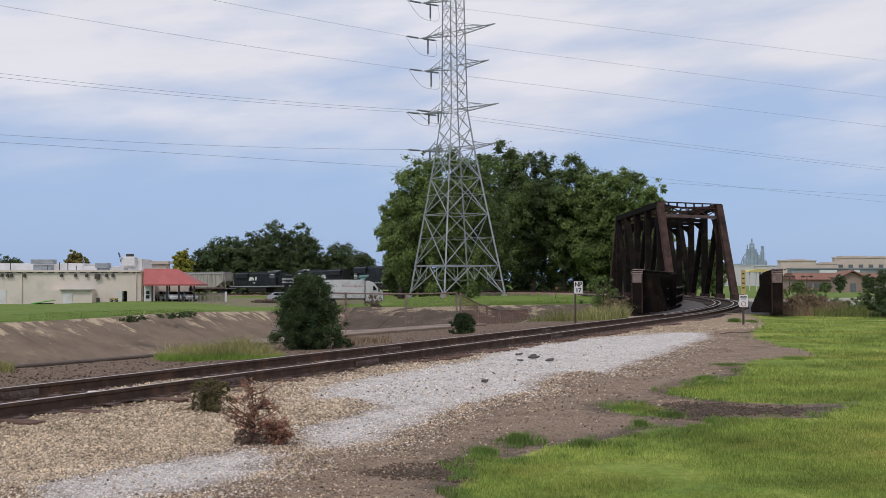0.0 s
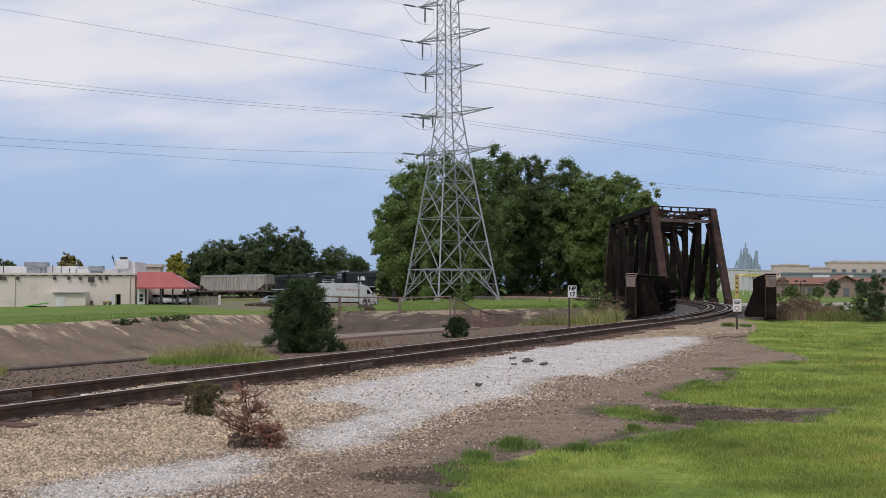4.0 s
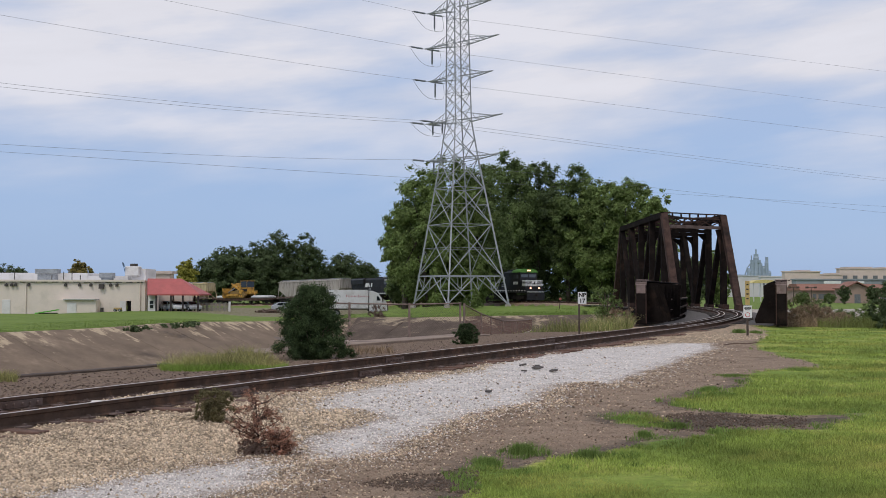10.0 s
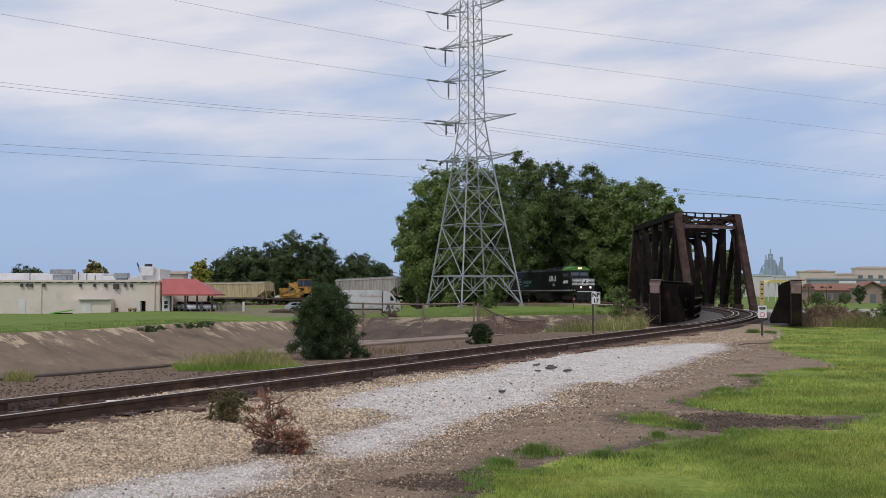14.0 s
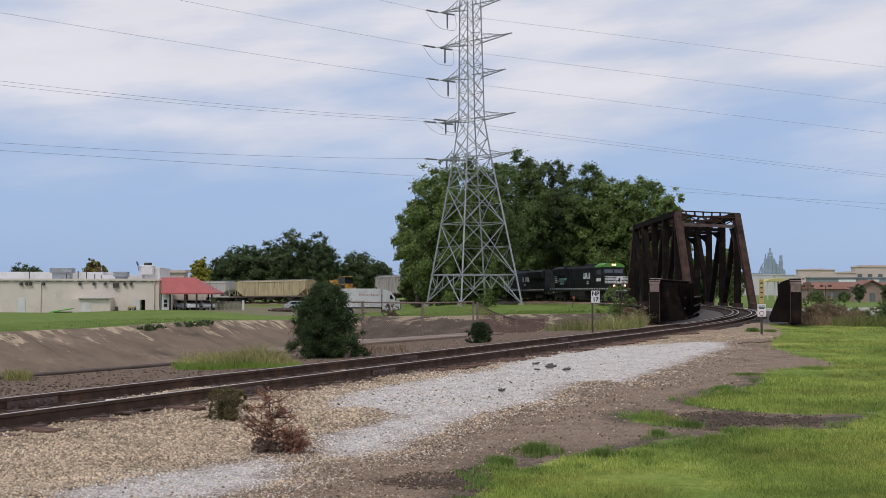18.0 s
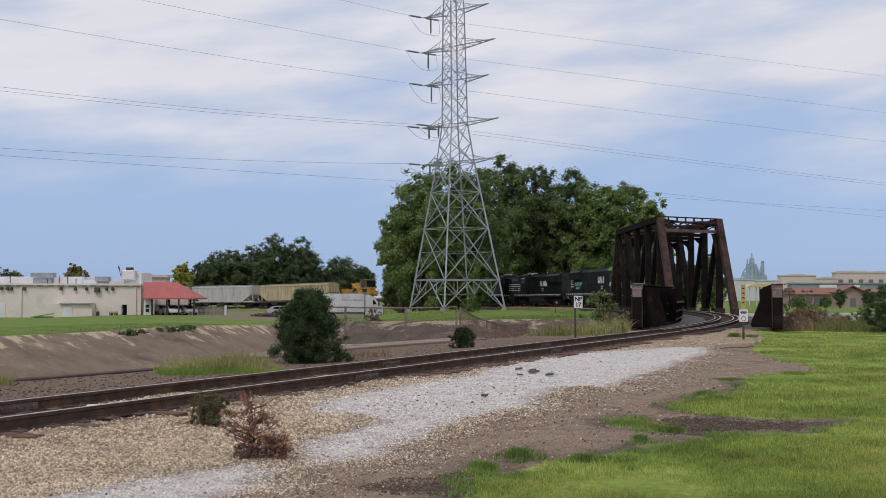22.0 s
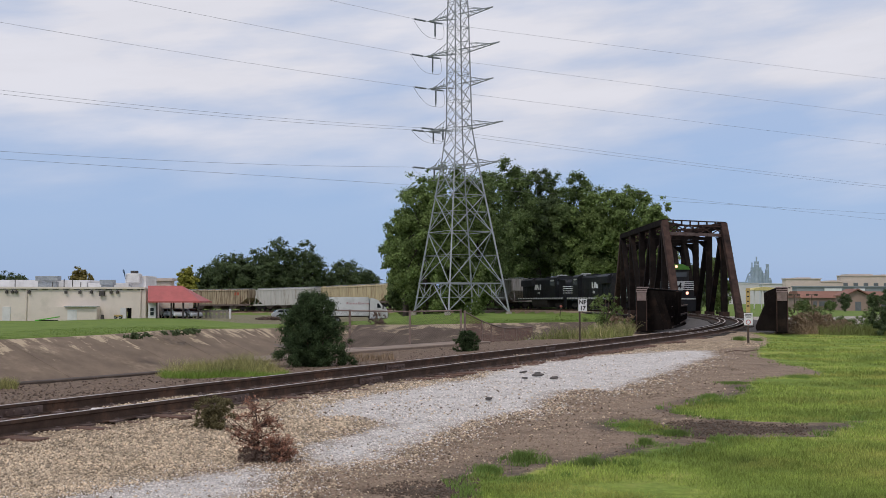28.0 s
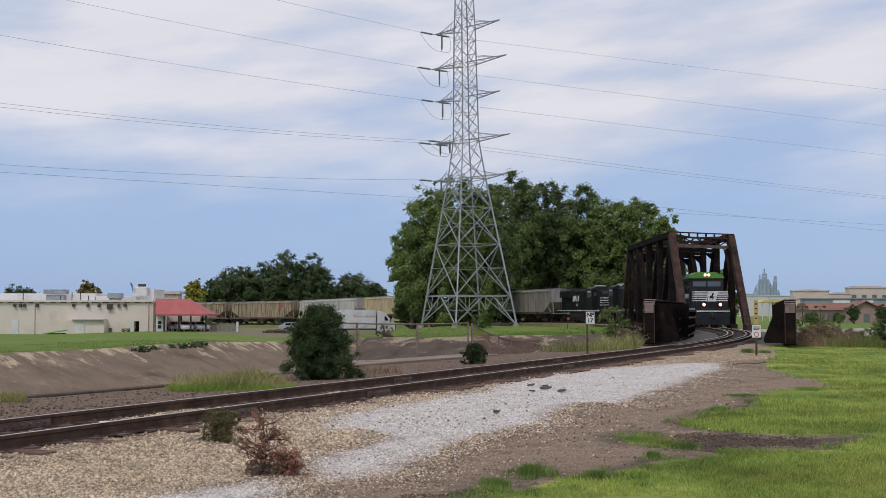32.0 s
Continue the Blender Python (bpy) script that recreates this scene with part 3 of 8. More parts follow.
    l.new(hgt, bp.inputs["Height"])
    l.new(bp.outputs[0], b.inputs["Normal"])
    return m


GROUND = ground_material()
ground = build_ground()


def sweep(profile, u0, u1, step, off=0.0):
    """A profile (offset, height) pulled along the track."""
    st = np.arange(u0, u1 + step / 2, step)
    k = len(profile)
    v = []
    for u in st:
        for o, z in profile:
            v.append(rail_at(u, off + o, z))
    f = []
    for i in range(len(st) - 1):
        for j in range(k):
            a, b = i * k + j, i * k + (j + 1) % k
            f.append((a, b, b + k, a + k))
    f.append(tuple(range(k))), f.append(tuple(range(len(v) - k, len(v)))[::-1])
    return v, f


RAIL_SHAPE = ((-0.036, 0), (0.036, 0), (0.036, -0.04), (0.010, -0.055), (0.010, -0.145), (0.07, -0.165), (0.07, -0.18), (-0.07, -0.18), (-0.07, -0.165), (-0.010, -0.145), (-0.010, -0.055), (-0.036, -0.04))
RAIL_CROWN = ((-0.03, 0.003), (0.03, 0.003), (0.03, -0.01), (-0.03, -0.01))


def build_track():
    track = thing("railway_track", "single railway track of brown rails on weathered timber ties", "railway track", kind="structure")
    for off in (-0.755, 0.755):
        r = new("rail", raw("rail", *sweep(RAIL_SHAPE, -30, 318, 1.0, off), RAIL_SIDE))
        r.parent = track
        c = new("rail_head", raw("rail_head", *sweep(RAIL_CROWN, -30, 318, 1.0, off), RAIL_TOP))
        c.parent = r
        tagged(c, "worn bright rail head")
    for off in (-0.42, 0.42):
        r = new("guard_rail", raw("guard_rail", *sweep(RAIL_SHAPE, 40, 142, 1.0, off), RAIL_SIDE))
        r.parent = track
        c = new("rail_head", raw("rail_head", *sweep(RAIL_CROWN, 40, 142, 1.0, off), RAIL_TOP))
        c.parent = r
    rnd = random.Random(4)
    bm = bmesh.new()
    box(bm, (0, 0, 0), (2.6, 0.23, 0.18))
    bevelled(bm, 0.012)
    tie = mesh_of("tie", bm, TIE)
    dark_tie = tie.copy()
    dark_tie.materials[0] = mat("tarred_bridge_tie", (0.055, 0.045, 0.04), 0.9, 0, 0.4, 6, 0.5, 40, (0.03, 0.026, 0.024), 2, 0.5)
    bm = bmesh.new()
    for k, u in enumerate(np.arange(-20, 300, 0.55)):
        h = float(np.interp(u, us, head))
        m = Matrix.Translation(rail_at(u, rnd.uniform(-0.12, 0.12), -0.27 + rnd.uniform(-0.012, 0.008))) @ pose(0, 0, 0, 0, rnd.uniform(-1, 1), -math.degrees(h) + rnd.uniform(-2.5, 2.5))
        if -6 < u < 140:
            ob = new("tie", tie if u < 41 else dark_tie)
            ob.parent, ob.matrix_basis = track, m
        else:
            box(bm, (0, 0, 0), (2.6, 0.23, 0.18), m)
    pl = bmesh.new()
    for u in np.arange(-6, 60, 0.55):
        h = float(np.interp(u, us, head))
        for o in (-0.755, 0.755):
            m = Matrix.Translation(rail_at(u, o, -0.172)) @ pose(0, 0, 0, 0, 0, -math.degrees(h))
            box(pl, (0, 0, 0), (0.34, 0.19, 0.022), m)
            for s in (-1, 1):
                box(pl, (s * 0.095, 0.04 * s, 0.02), (0.045, 0.035, 0.03), m)
    tagged(part("tie_plates", pl, RUST_LIGHT, track, "rusty tie plates and spikes"), kind="stuff")
    rest = part("far_ties", bm, TIE, track)
    tagged(rest, kind="stuff")
    # joint bars with bolts
    for u, off in ((5.0, 0.755), (2.1, -0.755), (9.6, 0.755), (13.6, -0.755), (21, 0.755), (24.5, -0.755)):
        h = float(np.interp(u, us, head))
        bm = bmesh.new()
        for side in (-1, 1):
            box(bm, (side * 0.03, 0, -0.1), (0.03, 0.92, 0.10))
            for y in (-0.36, -0.22, -0.08, 0.08, 0.22, 0.36):
                tube(bm, (side * 0.03, y, -0.1), (side * 0.075, y, -0.1), 0.022)
        ob = part("joint_bar", bm, RUST_LIGHT, track, "rusty bolted joint bar")
        ob.matrix_basis = Matrix.Translation(rail_at(u, off)) @ pose(0, 0, 0, 0, 0, -math.degrees(h))
    return track


build_track()

# ---------------------------------------------------------------- the canal
def bank_material(shade=1.0):
    """Stained concrete, spalled pale along its top."""
    m = (CONCRETE if shade == 1.0 else CONCRETE_DARK).copy()
    m.name = "spalled_bank_concrete"
    n, l = m.node_tree.nodes, m.node_tree.links
    b = n["Principled BSDF"]
    old = b.inputs["Base Color"].links[0].from_socket
    tc, sp = n.new("ShaderNodeTexCoord"), n.new("ShaderNodeSeparateXYZ")
    l.new(tc.outputs["Generated"], sp.inputs[0])
    t = n.new("ShaderNodeTexNoise")
    t.inputs["Scale"].default_value, t.inputs["Detail"].default_value, t.inputs["Roughness"].default_value = 0.75, 8, 0.68
    turn, squeeze = n.new("ShaderNodeMapping"), n.new("ShaderNodeMapping")
    turn.inputs["Rotation"].default_value, squeeze.inputs["Scale"].default_value = (0, 0, radians(29)), (0.5, 1.0, 0.5)
    l.new(tc.outputs["Object"], turn.inputs[0]), l.new(turn.outputs[0], squeeze.inputs[0])
    l.new(squeeze.outputs[0], t.inputs["Vector"])
    z, s = n.new("ShaderNodeMath"), n.new("ShaderNodeMath")
    z.operation = s.operation = "MULTIPLY_ADD"
    l.new(sp.outputs["Z"], z.inputs[0])
    z.inputs[1].default_value, z.inputs[2].default_value = 0.42, -0.34
    l.new(t.outputs["Fac"], s.inputs[0])
    s.inputs[1].default_value = 1.0
    l.new(z.outputs[0], s.inputs[2])
    r = n.new("ShaderNodeValToRGB")
    r.color_ramp.elements[0].position, r.color_ramp.elements[1].position = 0.55, 0.61
    l.new(s.outputs[0], r.inputs[0])
    x = n.new("ShaderNodeMix")
    x.data_type = "RGBA"
    x.inputs["B"].default_value = (0.46 * shade, 0.36 * shade, 0.245 * shade, 1)
    l.new(r.outputs[0], x.inputs["Factor"]), l.new(old, x.inputs["A"])
    l.new(x.outputs["Result"], b.inputs["Base Color"])
    return m


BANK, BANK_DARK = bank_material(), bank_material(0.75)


def build_canal():
    bank = thing("canal_bank", "sloping concrete canal bank, stained grey brown with pale patches", "canal bank", kind="structure")
    line = FAR_EDGE[1:12]
    pts = []
    for (x0, y0), (x1, y1) in zip(line[:-1], line[1:]):
        k = max(1, round(math.hypot(x1 - x0, y1 - y0) / 7.0))
        pts += [(x0 + (x1 - x0) * i / k, y0 + (y1 - y0) * i / k) for i in range(k)]
    pts.append(line[-1])
    rnd = random.Random(7)
    dirs = [Vector((b[0] - a[0], b[1] - a[1], 0)).normalized() for a, b in zip(pts[:-1], pts[1:])]
    norms = []
    for k in range(len(pts)):
        d = (dirs[max(k - 1, 0)] + dirs[min(k, len(dirs) - 1)]).normalized()
        norms.append(Vector((d.y, -d.x, 0)))
    for k, ((x0, y0), (x1, y1)) in enumerate(zip(pts[:-1], pts[1:])):
        d = dirs[k]
        g = 0.012
        zs = [float(far_height(np.array([x]), np.array([y]))[0]) + 0.06 for x, y in ((x0, y0), (x1, y1))]
        bm = bmesh.new()
        tops, tj = [], rnd.uniform(-0.015, 0.015)
        for (x, y), z, s, nrm in (((x0, y0), zs[0], g, norms[k]), ((x1, y1), zs[1], -g, norms[k + 1])):
            a = Vector((x, y, z + tj)) + d * s
            for off, dz in ((-0.5, 0.0), (0.0, 0.0), (9.5, -3.6), (10.5, -3.7)):
                tops.append(a + nrm * off + Vector((0, 0, dz)))
        v = [bm.verts.new(p) for p in tops] + [bm.verts.new(p - Vector((0, 0, 0.3))) for p in tops]
        for i in range(3):
            bm.faces.new((v[i], v[i + 1], v[i + 5], v[i + 4]))
            bm.faces.new((v[i + 8], v[i + 12], v[i + 13], v[i + 9]))
            bm.faces.new((v[i], v[i + 8], v[i + 9], v[i + 1])), bm.faces.new((v[i + 4], v[i + 5], v[i + 13], v[i + 12]))
        bm.faces.new((v[0], v[4], v[12], v[8])), bm.faces.new((v[3], v[11], v[15], v[7]))
        part("concrete_slab", bm, CONCRETE_PALE if x0 > 33 else BANK_DARK if x0 > -17.5 else BANK, bank)
    # low kerb wall on the near rim
    mat("dark_earthy_concrete", (0.10, 0.075, 0.06), 0.95, 0, 0.3, 2, 0.5, 20)
    kerb = thing("canal_kerb", "low weathered concrete kerb along the near canal rim", "kerb", kind="structure")
    line = ((-22, 0.8), (-8.9, 22.6), (-6.7, 26.6), (-5.2, 31.4))
    for (x0, y0), (x1, y1) in zip(line[:-1], line[1:]):
        k = max(1, round(math.hypot(x1 - x0, y1 - y0) / 3.0))
        for i in range(k):
            a, b = (Vector((x0 + (x1 - x0) * t, y0 + (y1 - y0) * t, -0.06)) for t in ((i + 0.004) / k, (i + 0.996) / k))
            bm = bmesh.new()
            beam(bm, a, b, 0.3, 0.22)
            bevelled(bm, 0.02)
            part("kerb_block", bm, MATS["dark_earthy_concrete"], kerb)
    apron = thing("canal_apron", "flat tan concrete apron along the canal rim below the fence", "apron", kind="structure")
    tan_c = mat("tan_apron_concrete", (0.27, 0.205, 0.16), 0.95, 0, 0.22, 1.0, 0.3, 20, (0.17, 0.125, 0.10), 0.8, 0.4)
    line = ((-5.6, 31.2), (-3.3, 37.2), (1.2, 45.6))
    for (x0, y0), (x1, y1) in zip(line[:-1], line[1:]):
        k = max(1, round(math.hypot(x1 - x0, y1 - y0) / 2.2))
        for i in range(k):
            a, b = (Vector((x0 + (x1 - x0) * t, y0 + (y1 - y0) * t, 0.0)) for t in ((i + 0.006) / k, (i + 0.994) / k))
            d = (b - a).normalized()
            bm = bmesh.new()
            beam_in(bm, a, b, Vector((d.y, -d.x, 0)), Vector((0, 0, 1)), 1.3, 0.16)
            bevelled(bm, 0.02)
            part("concrete_slab", bm, tan_c, apron)


build_canal()

# ---------------------------------------------------------------- the bridge
def build_truss():
    br = thing("truss_bridge", "dark rusted steel through truss railway bridge over the canal", "bridge")
    A, B = Vector((22.74, 97.05, 0)), Vector((22.45, 130.95, 0))
    d = (B - A).normalized()
    side = Vector((d.y, -d.x, 0))
    n, L = 6, (B - A).length
    P, half, zb, zt, skew = L / 6, 3.08, -0.1, 8.8, 1.6

    def pt(i, s, z):
        return A + d * (P * i + skew * s) + side * (half * s) + Vector((0, 0, z))

    for s in (-1, 1):
        def bar(name, a, b, w, h):
            bm = bmesh.new()
            q = (b - a)
            ax = q.normalized()
            # two channel webs with flanges, in the plane of the truss
            up = side.cross(ax).normalized()
            for k in (-1, 1):
                o = side * (k * w / 2)
                beam_in(bm, a + o, b + o, side, up, 0.03, h)
            for k in (-1, 1):
                o = up * (k * h / 2)
                beam_in(bm, a + o, b + o, side, up, w, 0.025)
            # inner members get the shade-darkened steel, end posts the plain rust
            part(name, bm, RUST if name == "end_post" else SHADED_STEEL, br)
        bar("end_post", pt(0, s, zb), pt(1, s, zt), 0.55, 0.62)
        bar("end_post", pt(n, s, zb), pt(n - 1, s, zt), 0.55, 0.62)
        for i in range(1, n - 1):
            bar("top_chord", pt(i, s, zt), pt(i + 1, s, zt), 0.55, 0.5)
        for i in range(n):
            bar("bottom_chord", pt(i, s, zb), pt(i + 1, s, zb), 0.45, 0.45)
        for i in range(1, n):
            bar("vertical_post", pt(i, s, zb), pt(i, s, zt), 0.5, 0.56)
        for i in range(1, n - 1):
            a, b = (pt(i, s, zt), pt(i + 1, s, zb)) if i < n / 2 else (pt(i, s, zb), pt(i + 1, s, zt))
            bar("diagonal", a, b, 0.42, 0.44)
        for i in range(n + 1):
            bm = bmesh.new()
            c = pt(i, s, zb + 0.35)
            beam_in(bm, c - d * 0.75, c + d * 0.75, side, Vector((0, 0, 1)), 0.62, 0.9)
            part("gusset_plate", bm, RUST, br)
    up = Vector((0, 0, 1))
    for i in range(1, n):
        portal = i in (1, n - 1)
        a, b = pt(i, -1, zt), pt(i, 1, zt)
        bm = bmesh.new()
        beam_in(bm, a + up * 0.22, b + up * 0.22, d, up, 0.3, 0.09)
        part("top_strut", bm, RUST, br)
        bm = bmesh.new()
        beam_in(bm, a - up * 0.2, b - up * 0.2, d, up, 0.26, 0.12)
        for k in range(1, 7):
            p = a.lerp(b, k / 7)
            beam_in(bm, p - up * 0.2, p + up * 0.2, side, d, 0.14, 0.1)
        part("upper_strut", bm, RUST, br)
        bm = bmesh.new()
        m = 5
        for k in range(m):
            p0, p1 = a.lerp(b, k / m), a.lerp(b, (k + 1) / m)
            beam_in(bm, p0 - up * 0.24, p1 - up * 0.86, d, up, 0.1, 0.11)
            beam_in(bm, p0 - up * 0.86 + d * 0.1, p1 - up * 0.24 + d * 0.1, d, up, 0.1, 0.11)
        part("portal_lattice" if portal else "sway_lattice", bm, RUST, br)
        bm = bmesh.new()
        depth = 0.28 if portal else 0.32
        beam_in(bm, a - up * (0.86 + depth / 2), b - up * (0.86 + depth / 2), d, up, 0.3, depth)
        # struts behind the portals are coloured darker to hold the bridge's inner shade
        part("lower_strut", bm, RUST_LIGHT if portal else SHADED_STEEL, br)
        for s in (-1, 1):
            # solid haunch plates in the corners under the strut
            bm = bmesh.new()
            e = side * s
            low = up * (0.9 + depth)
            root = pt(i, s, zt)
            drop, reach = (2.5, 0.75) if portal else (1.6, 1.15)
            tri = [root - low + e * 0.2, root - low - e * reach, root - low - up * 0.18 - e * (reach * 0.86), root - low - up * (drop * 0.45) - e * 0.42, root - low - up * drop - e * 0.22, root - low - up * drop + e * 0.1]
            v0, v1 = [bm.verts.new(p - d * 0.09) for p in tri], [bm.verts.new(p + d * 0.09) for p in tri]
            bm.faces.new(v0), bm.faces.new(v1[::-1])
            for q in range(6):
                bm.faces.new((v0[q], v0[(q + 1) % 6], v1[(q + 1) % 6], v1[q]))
            part("haunch_plate", bm, RUST if portal else SHADED_STEEL, br)
    for i in range(1, n - 1):
        bm = bmesh.new()
        beam(bm, pt(i, -1, zt), pt(i + 1, 1, zt), 0.14, 0.1), beam(bm, pt(i, 1, zt), pt(i + 1, -1, zt), 0.14, 0.1)
        part("lateral_brace", bm, RUST, br)
    for i in range(n + 1):
        bm = bmesh.new()
        beam(bm, pt(i, -1, zb - 0.05), pt(i, 1, zb - 0.05), 0.4, 0.5)
        part("floor_beam", bm, RUST, br)
    for s in (-0.4, 0.4):
        bm = bmesh.new()
        beam(bm, pt(0, s, -0.05), pt(n, s, -0.05), 0.3, 0.35)
        part("stringer", bm, RUST, br)
    return br


build_truss()


def build_girder(name, a, b, inner, label, reach=1.2):
    """A plate girder with flanges, stiffeners and triangular knee braces on the inner side."""
    g = thing(name, label, "bridge girder")
    a, b = Vector(a), Vector(b)
    d = (b - a).normalized()
    side = Vector((d.y, -d.x, 0)) * inner
    H, up = 2.15, Vector((0, 0, 1))
    L = (b - a).length
    base = 0.2
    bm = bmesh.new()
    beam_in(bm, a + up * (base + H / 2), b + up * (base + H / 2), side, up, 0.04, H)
    # web, flanges, end plate and stiffeners have their shade painted in as near-black
    part("web_plate", bm, SHADED_STEEL, g)
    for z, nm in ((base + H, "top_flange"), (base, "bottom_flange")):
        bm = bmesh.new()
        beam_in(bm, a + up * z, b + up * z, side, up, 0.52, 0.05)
        part(nm, bm, SHADED_STEEL, g)
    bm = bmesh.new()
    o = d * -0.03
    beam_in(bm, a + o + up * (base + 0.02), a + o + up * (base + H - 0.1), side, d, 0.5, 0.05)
    part("end_plate", bm, SHADED_STEEL, g)
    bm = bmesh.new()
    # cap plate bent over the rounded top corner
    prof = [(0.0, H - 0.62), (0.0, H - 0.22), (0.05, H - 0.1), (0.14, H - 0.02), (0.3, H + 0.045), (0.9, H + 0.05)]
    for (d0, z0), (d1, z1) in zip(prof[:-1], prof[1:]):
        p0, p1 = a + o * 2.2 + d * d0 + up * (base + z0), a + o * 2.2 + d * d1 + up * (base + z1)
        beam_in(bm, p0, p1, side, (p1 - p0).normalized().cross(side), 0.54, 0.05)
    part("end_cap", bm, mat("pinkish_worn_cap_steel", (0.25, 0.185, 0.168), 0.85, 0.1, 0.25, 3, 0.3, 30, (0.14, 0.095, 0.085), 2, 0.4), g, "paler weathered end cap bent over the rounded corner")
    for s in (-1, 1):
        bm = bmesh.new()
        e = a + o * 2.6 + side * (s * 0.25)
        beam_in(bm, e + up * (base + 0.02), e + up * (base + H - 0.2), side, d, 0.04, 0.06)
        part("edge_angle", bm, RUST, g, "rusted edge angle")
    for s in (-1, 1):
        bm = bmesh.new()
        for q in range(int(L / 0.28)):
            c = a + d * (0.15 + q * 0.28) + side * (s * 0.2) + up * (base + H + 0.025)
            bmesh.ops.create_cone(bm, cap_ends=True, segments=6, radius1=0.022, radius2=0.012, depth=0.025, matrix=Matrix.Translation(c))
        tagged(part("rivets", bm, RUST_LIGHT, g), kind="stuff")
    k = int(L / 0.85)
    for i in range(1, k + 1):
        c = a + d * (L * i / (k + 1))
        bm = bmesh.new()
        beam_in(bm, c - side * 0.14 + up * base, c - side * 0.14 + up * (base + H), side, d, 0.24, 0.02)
        part("stiffener", bm, SHADED_STEEL, g)
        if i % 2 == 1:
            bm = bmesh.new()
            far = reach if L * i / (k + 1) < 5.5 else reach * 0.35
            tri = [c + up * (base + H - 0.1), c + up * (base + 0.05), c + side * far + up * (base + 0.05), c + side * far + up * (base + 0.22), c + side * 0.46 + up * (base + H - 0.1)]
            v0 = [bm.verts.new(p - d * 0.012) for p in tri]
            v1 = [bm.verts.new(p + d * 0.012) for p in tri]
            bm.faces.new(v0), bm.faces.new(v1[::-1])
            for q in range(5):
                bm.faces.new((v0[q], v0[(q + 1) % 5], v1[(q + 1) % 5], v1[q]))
            part("knee_brace", bm, SHADED_STEEL, g)
    return g


build_girder("plate_girder", (9.75, 56.2, 0), (14.38, 70.5, 0), 1, "dark rusted plate girder of the bridge's approach span", 1.0)
build_girder("plate_girder", (16.3, 54.6, 0), (21.9, 76.0, 0), -1, "dark rusted plate girder of the bridge's approach span")



def build_parapet():
    """A low riveted parapet between the girder and the truss."""
    p = thing("bridge_parapet", "low rusted steel parapet with riveted bands on the bridge deck", "parapet")
    a, b, up = Vector((12.95, 65.5, 0)), Vector((19.9, 93.5, 0)), Vector((0, 0, 1))
    d = (b - a).normalized()
    side = Vector((d.y, -d.x, 0))
    bm = bmesh.new()
    beam_in(bm, a + up * 0.3, b + up * 0.3, side, up, 0.05, 2.05)
    # plate, bands and stiffeners use the steel colour darkened for shade
    part("plate", bm, SHADED_STEEL, p)
    for z in (1.32, 0.7, 0.1):
        bm = bmesh.new()
        beam_in(bm, a + up * z + side * 0.06, b + up * z + side * 0.06, side, up, 0.14, 0.12)
        part("band", bm, SHADED_STEEL, p)
        bm = bmesh.new()
        for k in range(46):
            c = a.lerp(b, (k + 0.5) / 46) + up * (z + 0.07) + side * 0.14
            box(bm, c, (0.09, 0.09, 0.05))
        tagged(part("rivets", bm, PALE_RUST, p, "pale rivet heads"), kind="stuff")
    for k in range(14):
        c = a.lerp(b, k / 13)
        bm = bmesh.new()
        beam_in(bm, c + side * 0.05 - up * 0.02, c + side * 0.05 + up * 1.33, side, d, 0.1, 0.06)
        part("stiffener", bm, SHADED_STEEL, p)
    # deck planks under the rails
    bm = bmesh.new()
    deck = thing("bridge_deck", "dark timber and steel deck under the track on the bridge", "bridge deck", kind="structure")
    for o in (-2.1, 2.1):
        v, f = sweep(((o - 0.9, -0.36), (o + 0.9, -0.36), (o + 0.9, -0.25), (o - 0.9, -0.25)), 46, 134, 1.0)
        ob = new("walkway", raw("walkway", v, f, mat("grey_ballast_bed", (0.10, 0.088, 0.082), 0.95, 0, 0.45, 9, 0.6, 30, (0.05, 0.045, 0.04), 2, 0.4)))
        ob.parent = deck
    for o in (-0.9, 0.9):
        v, f = sweep(((o - 0.2, -0.95), (o + 0.2, -0.95), (o + 0.2, -0.37), (o - 0.2, -0.37)), 47, 134, 1.0)
        ob = new("stringer", raw("stringer", v, f, RUST))
        ob.parent = deck


build_parapet()

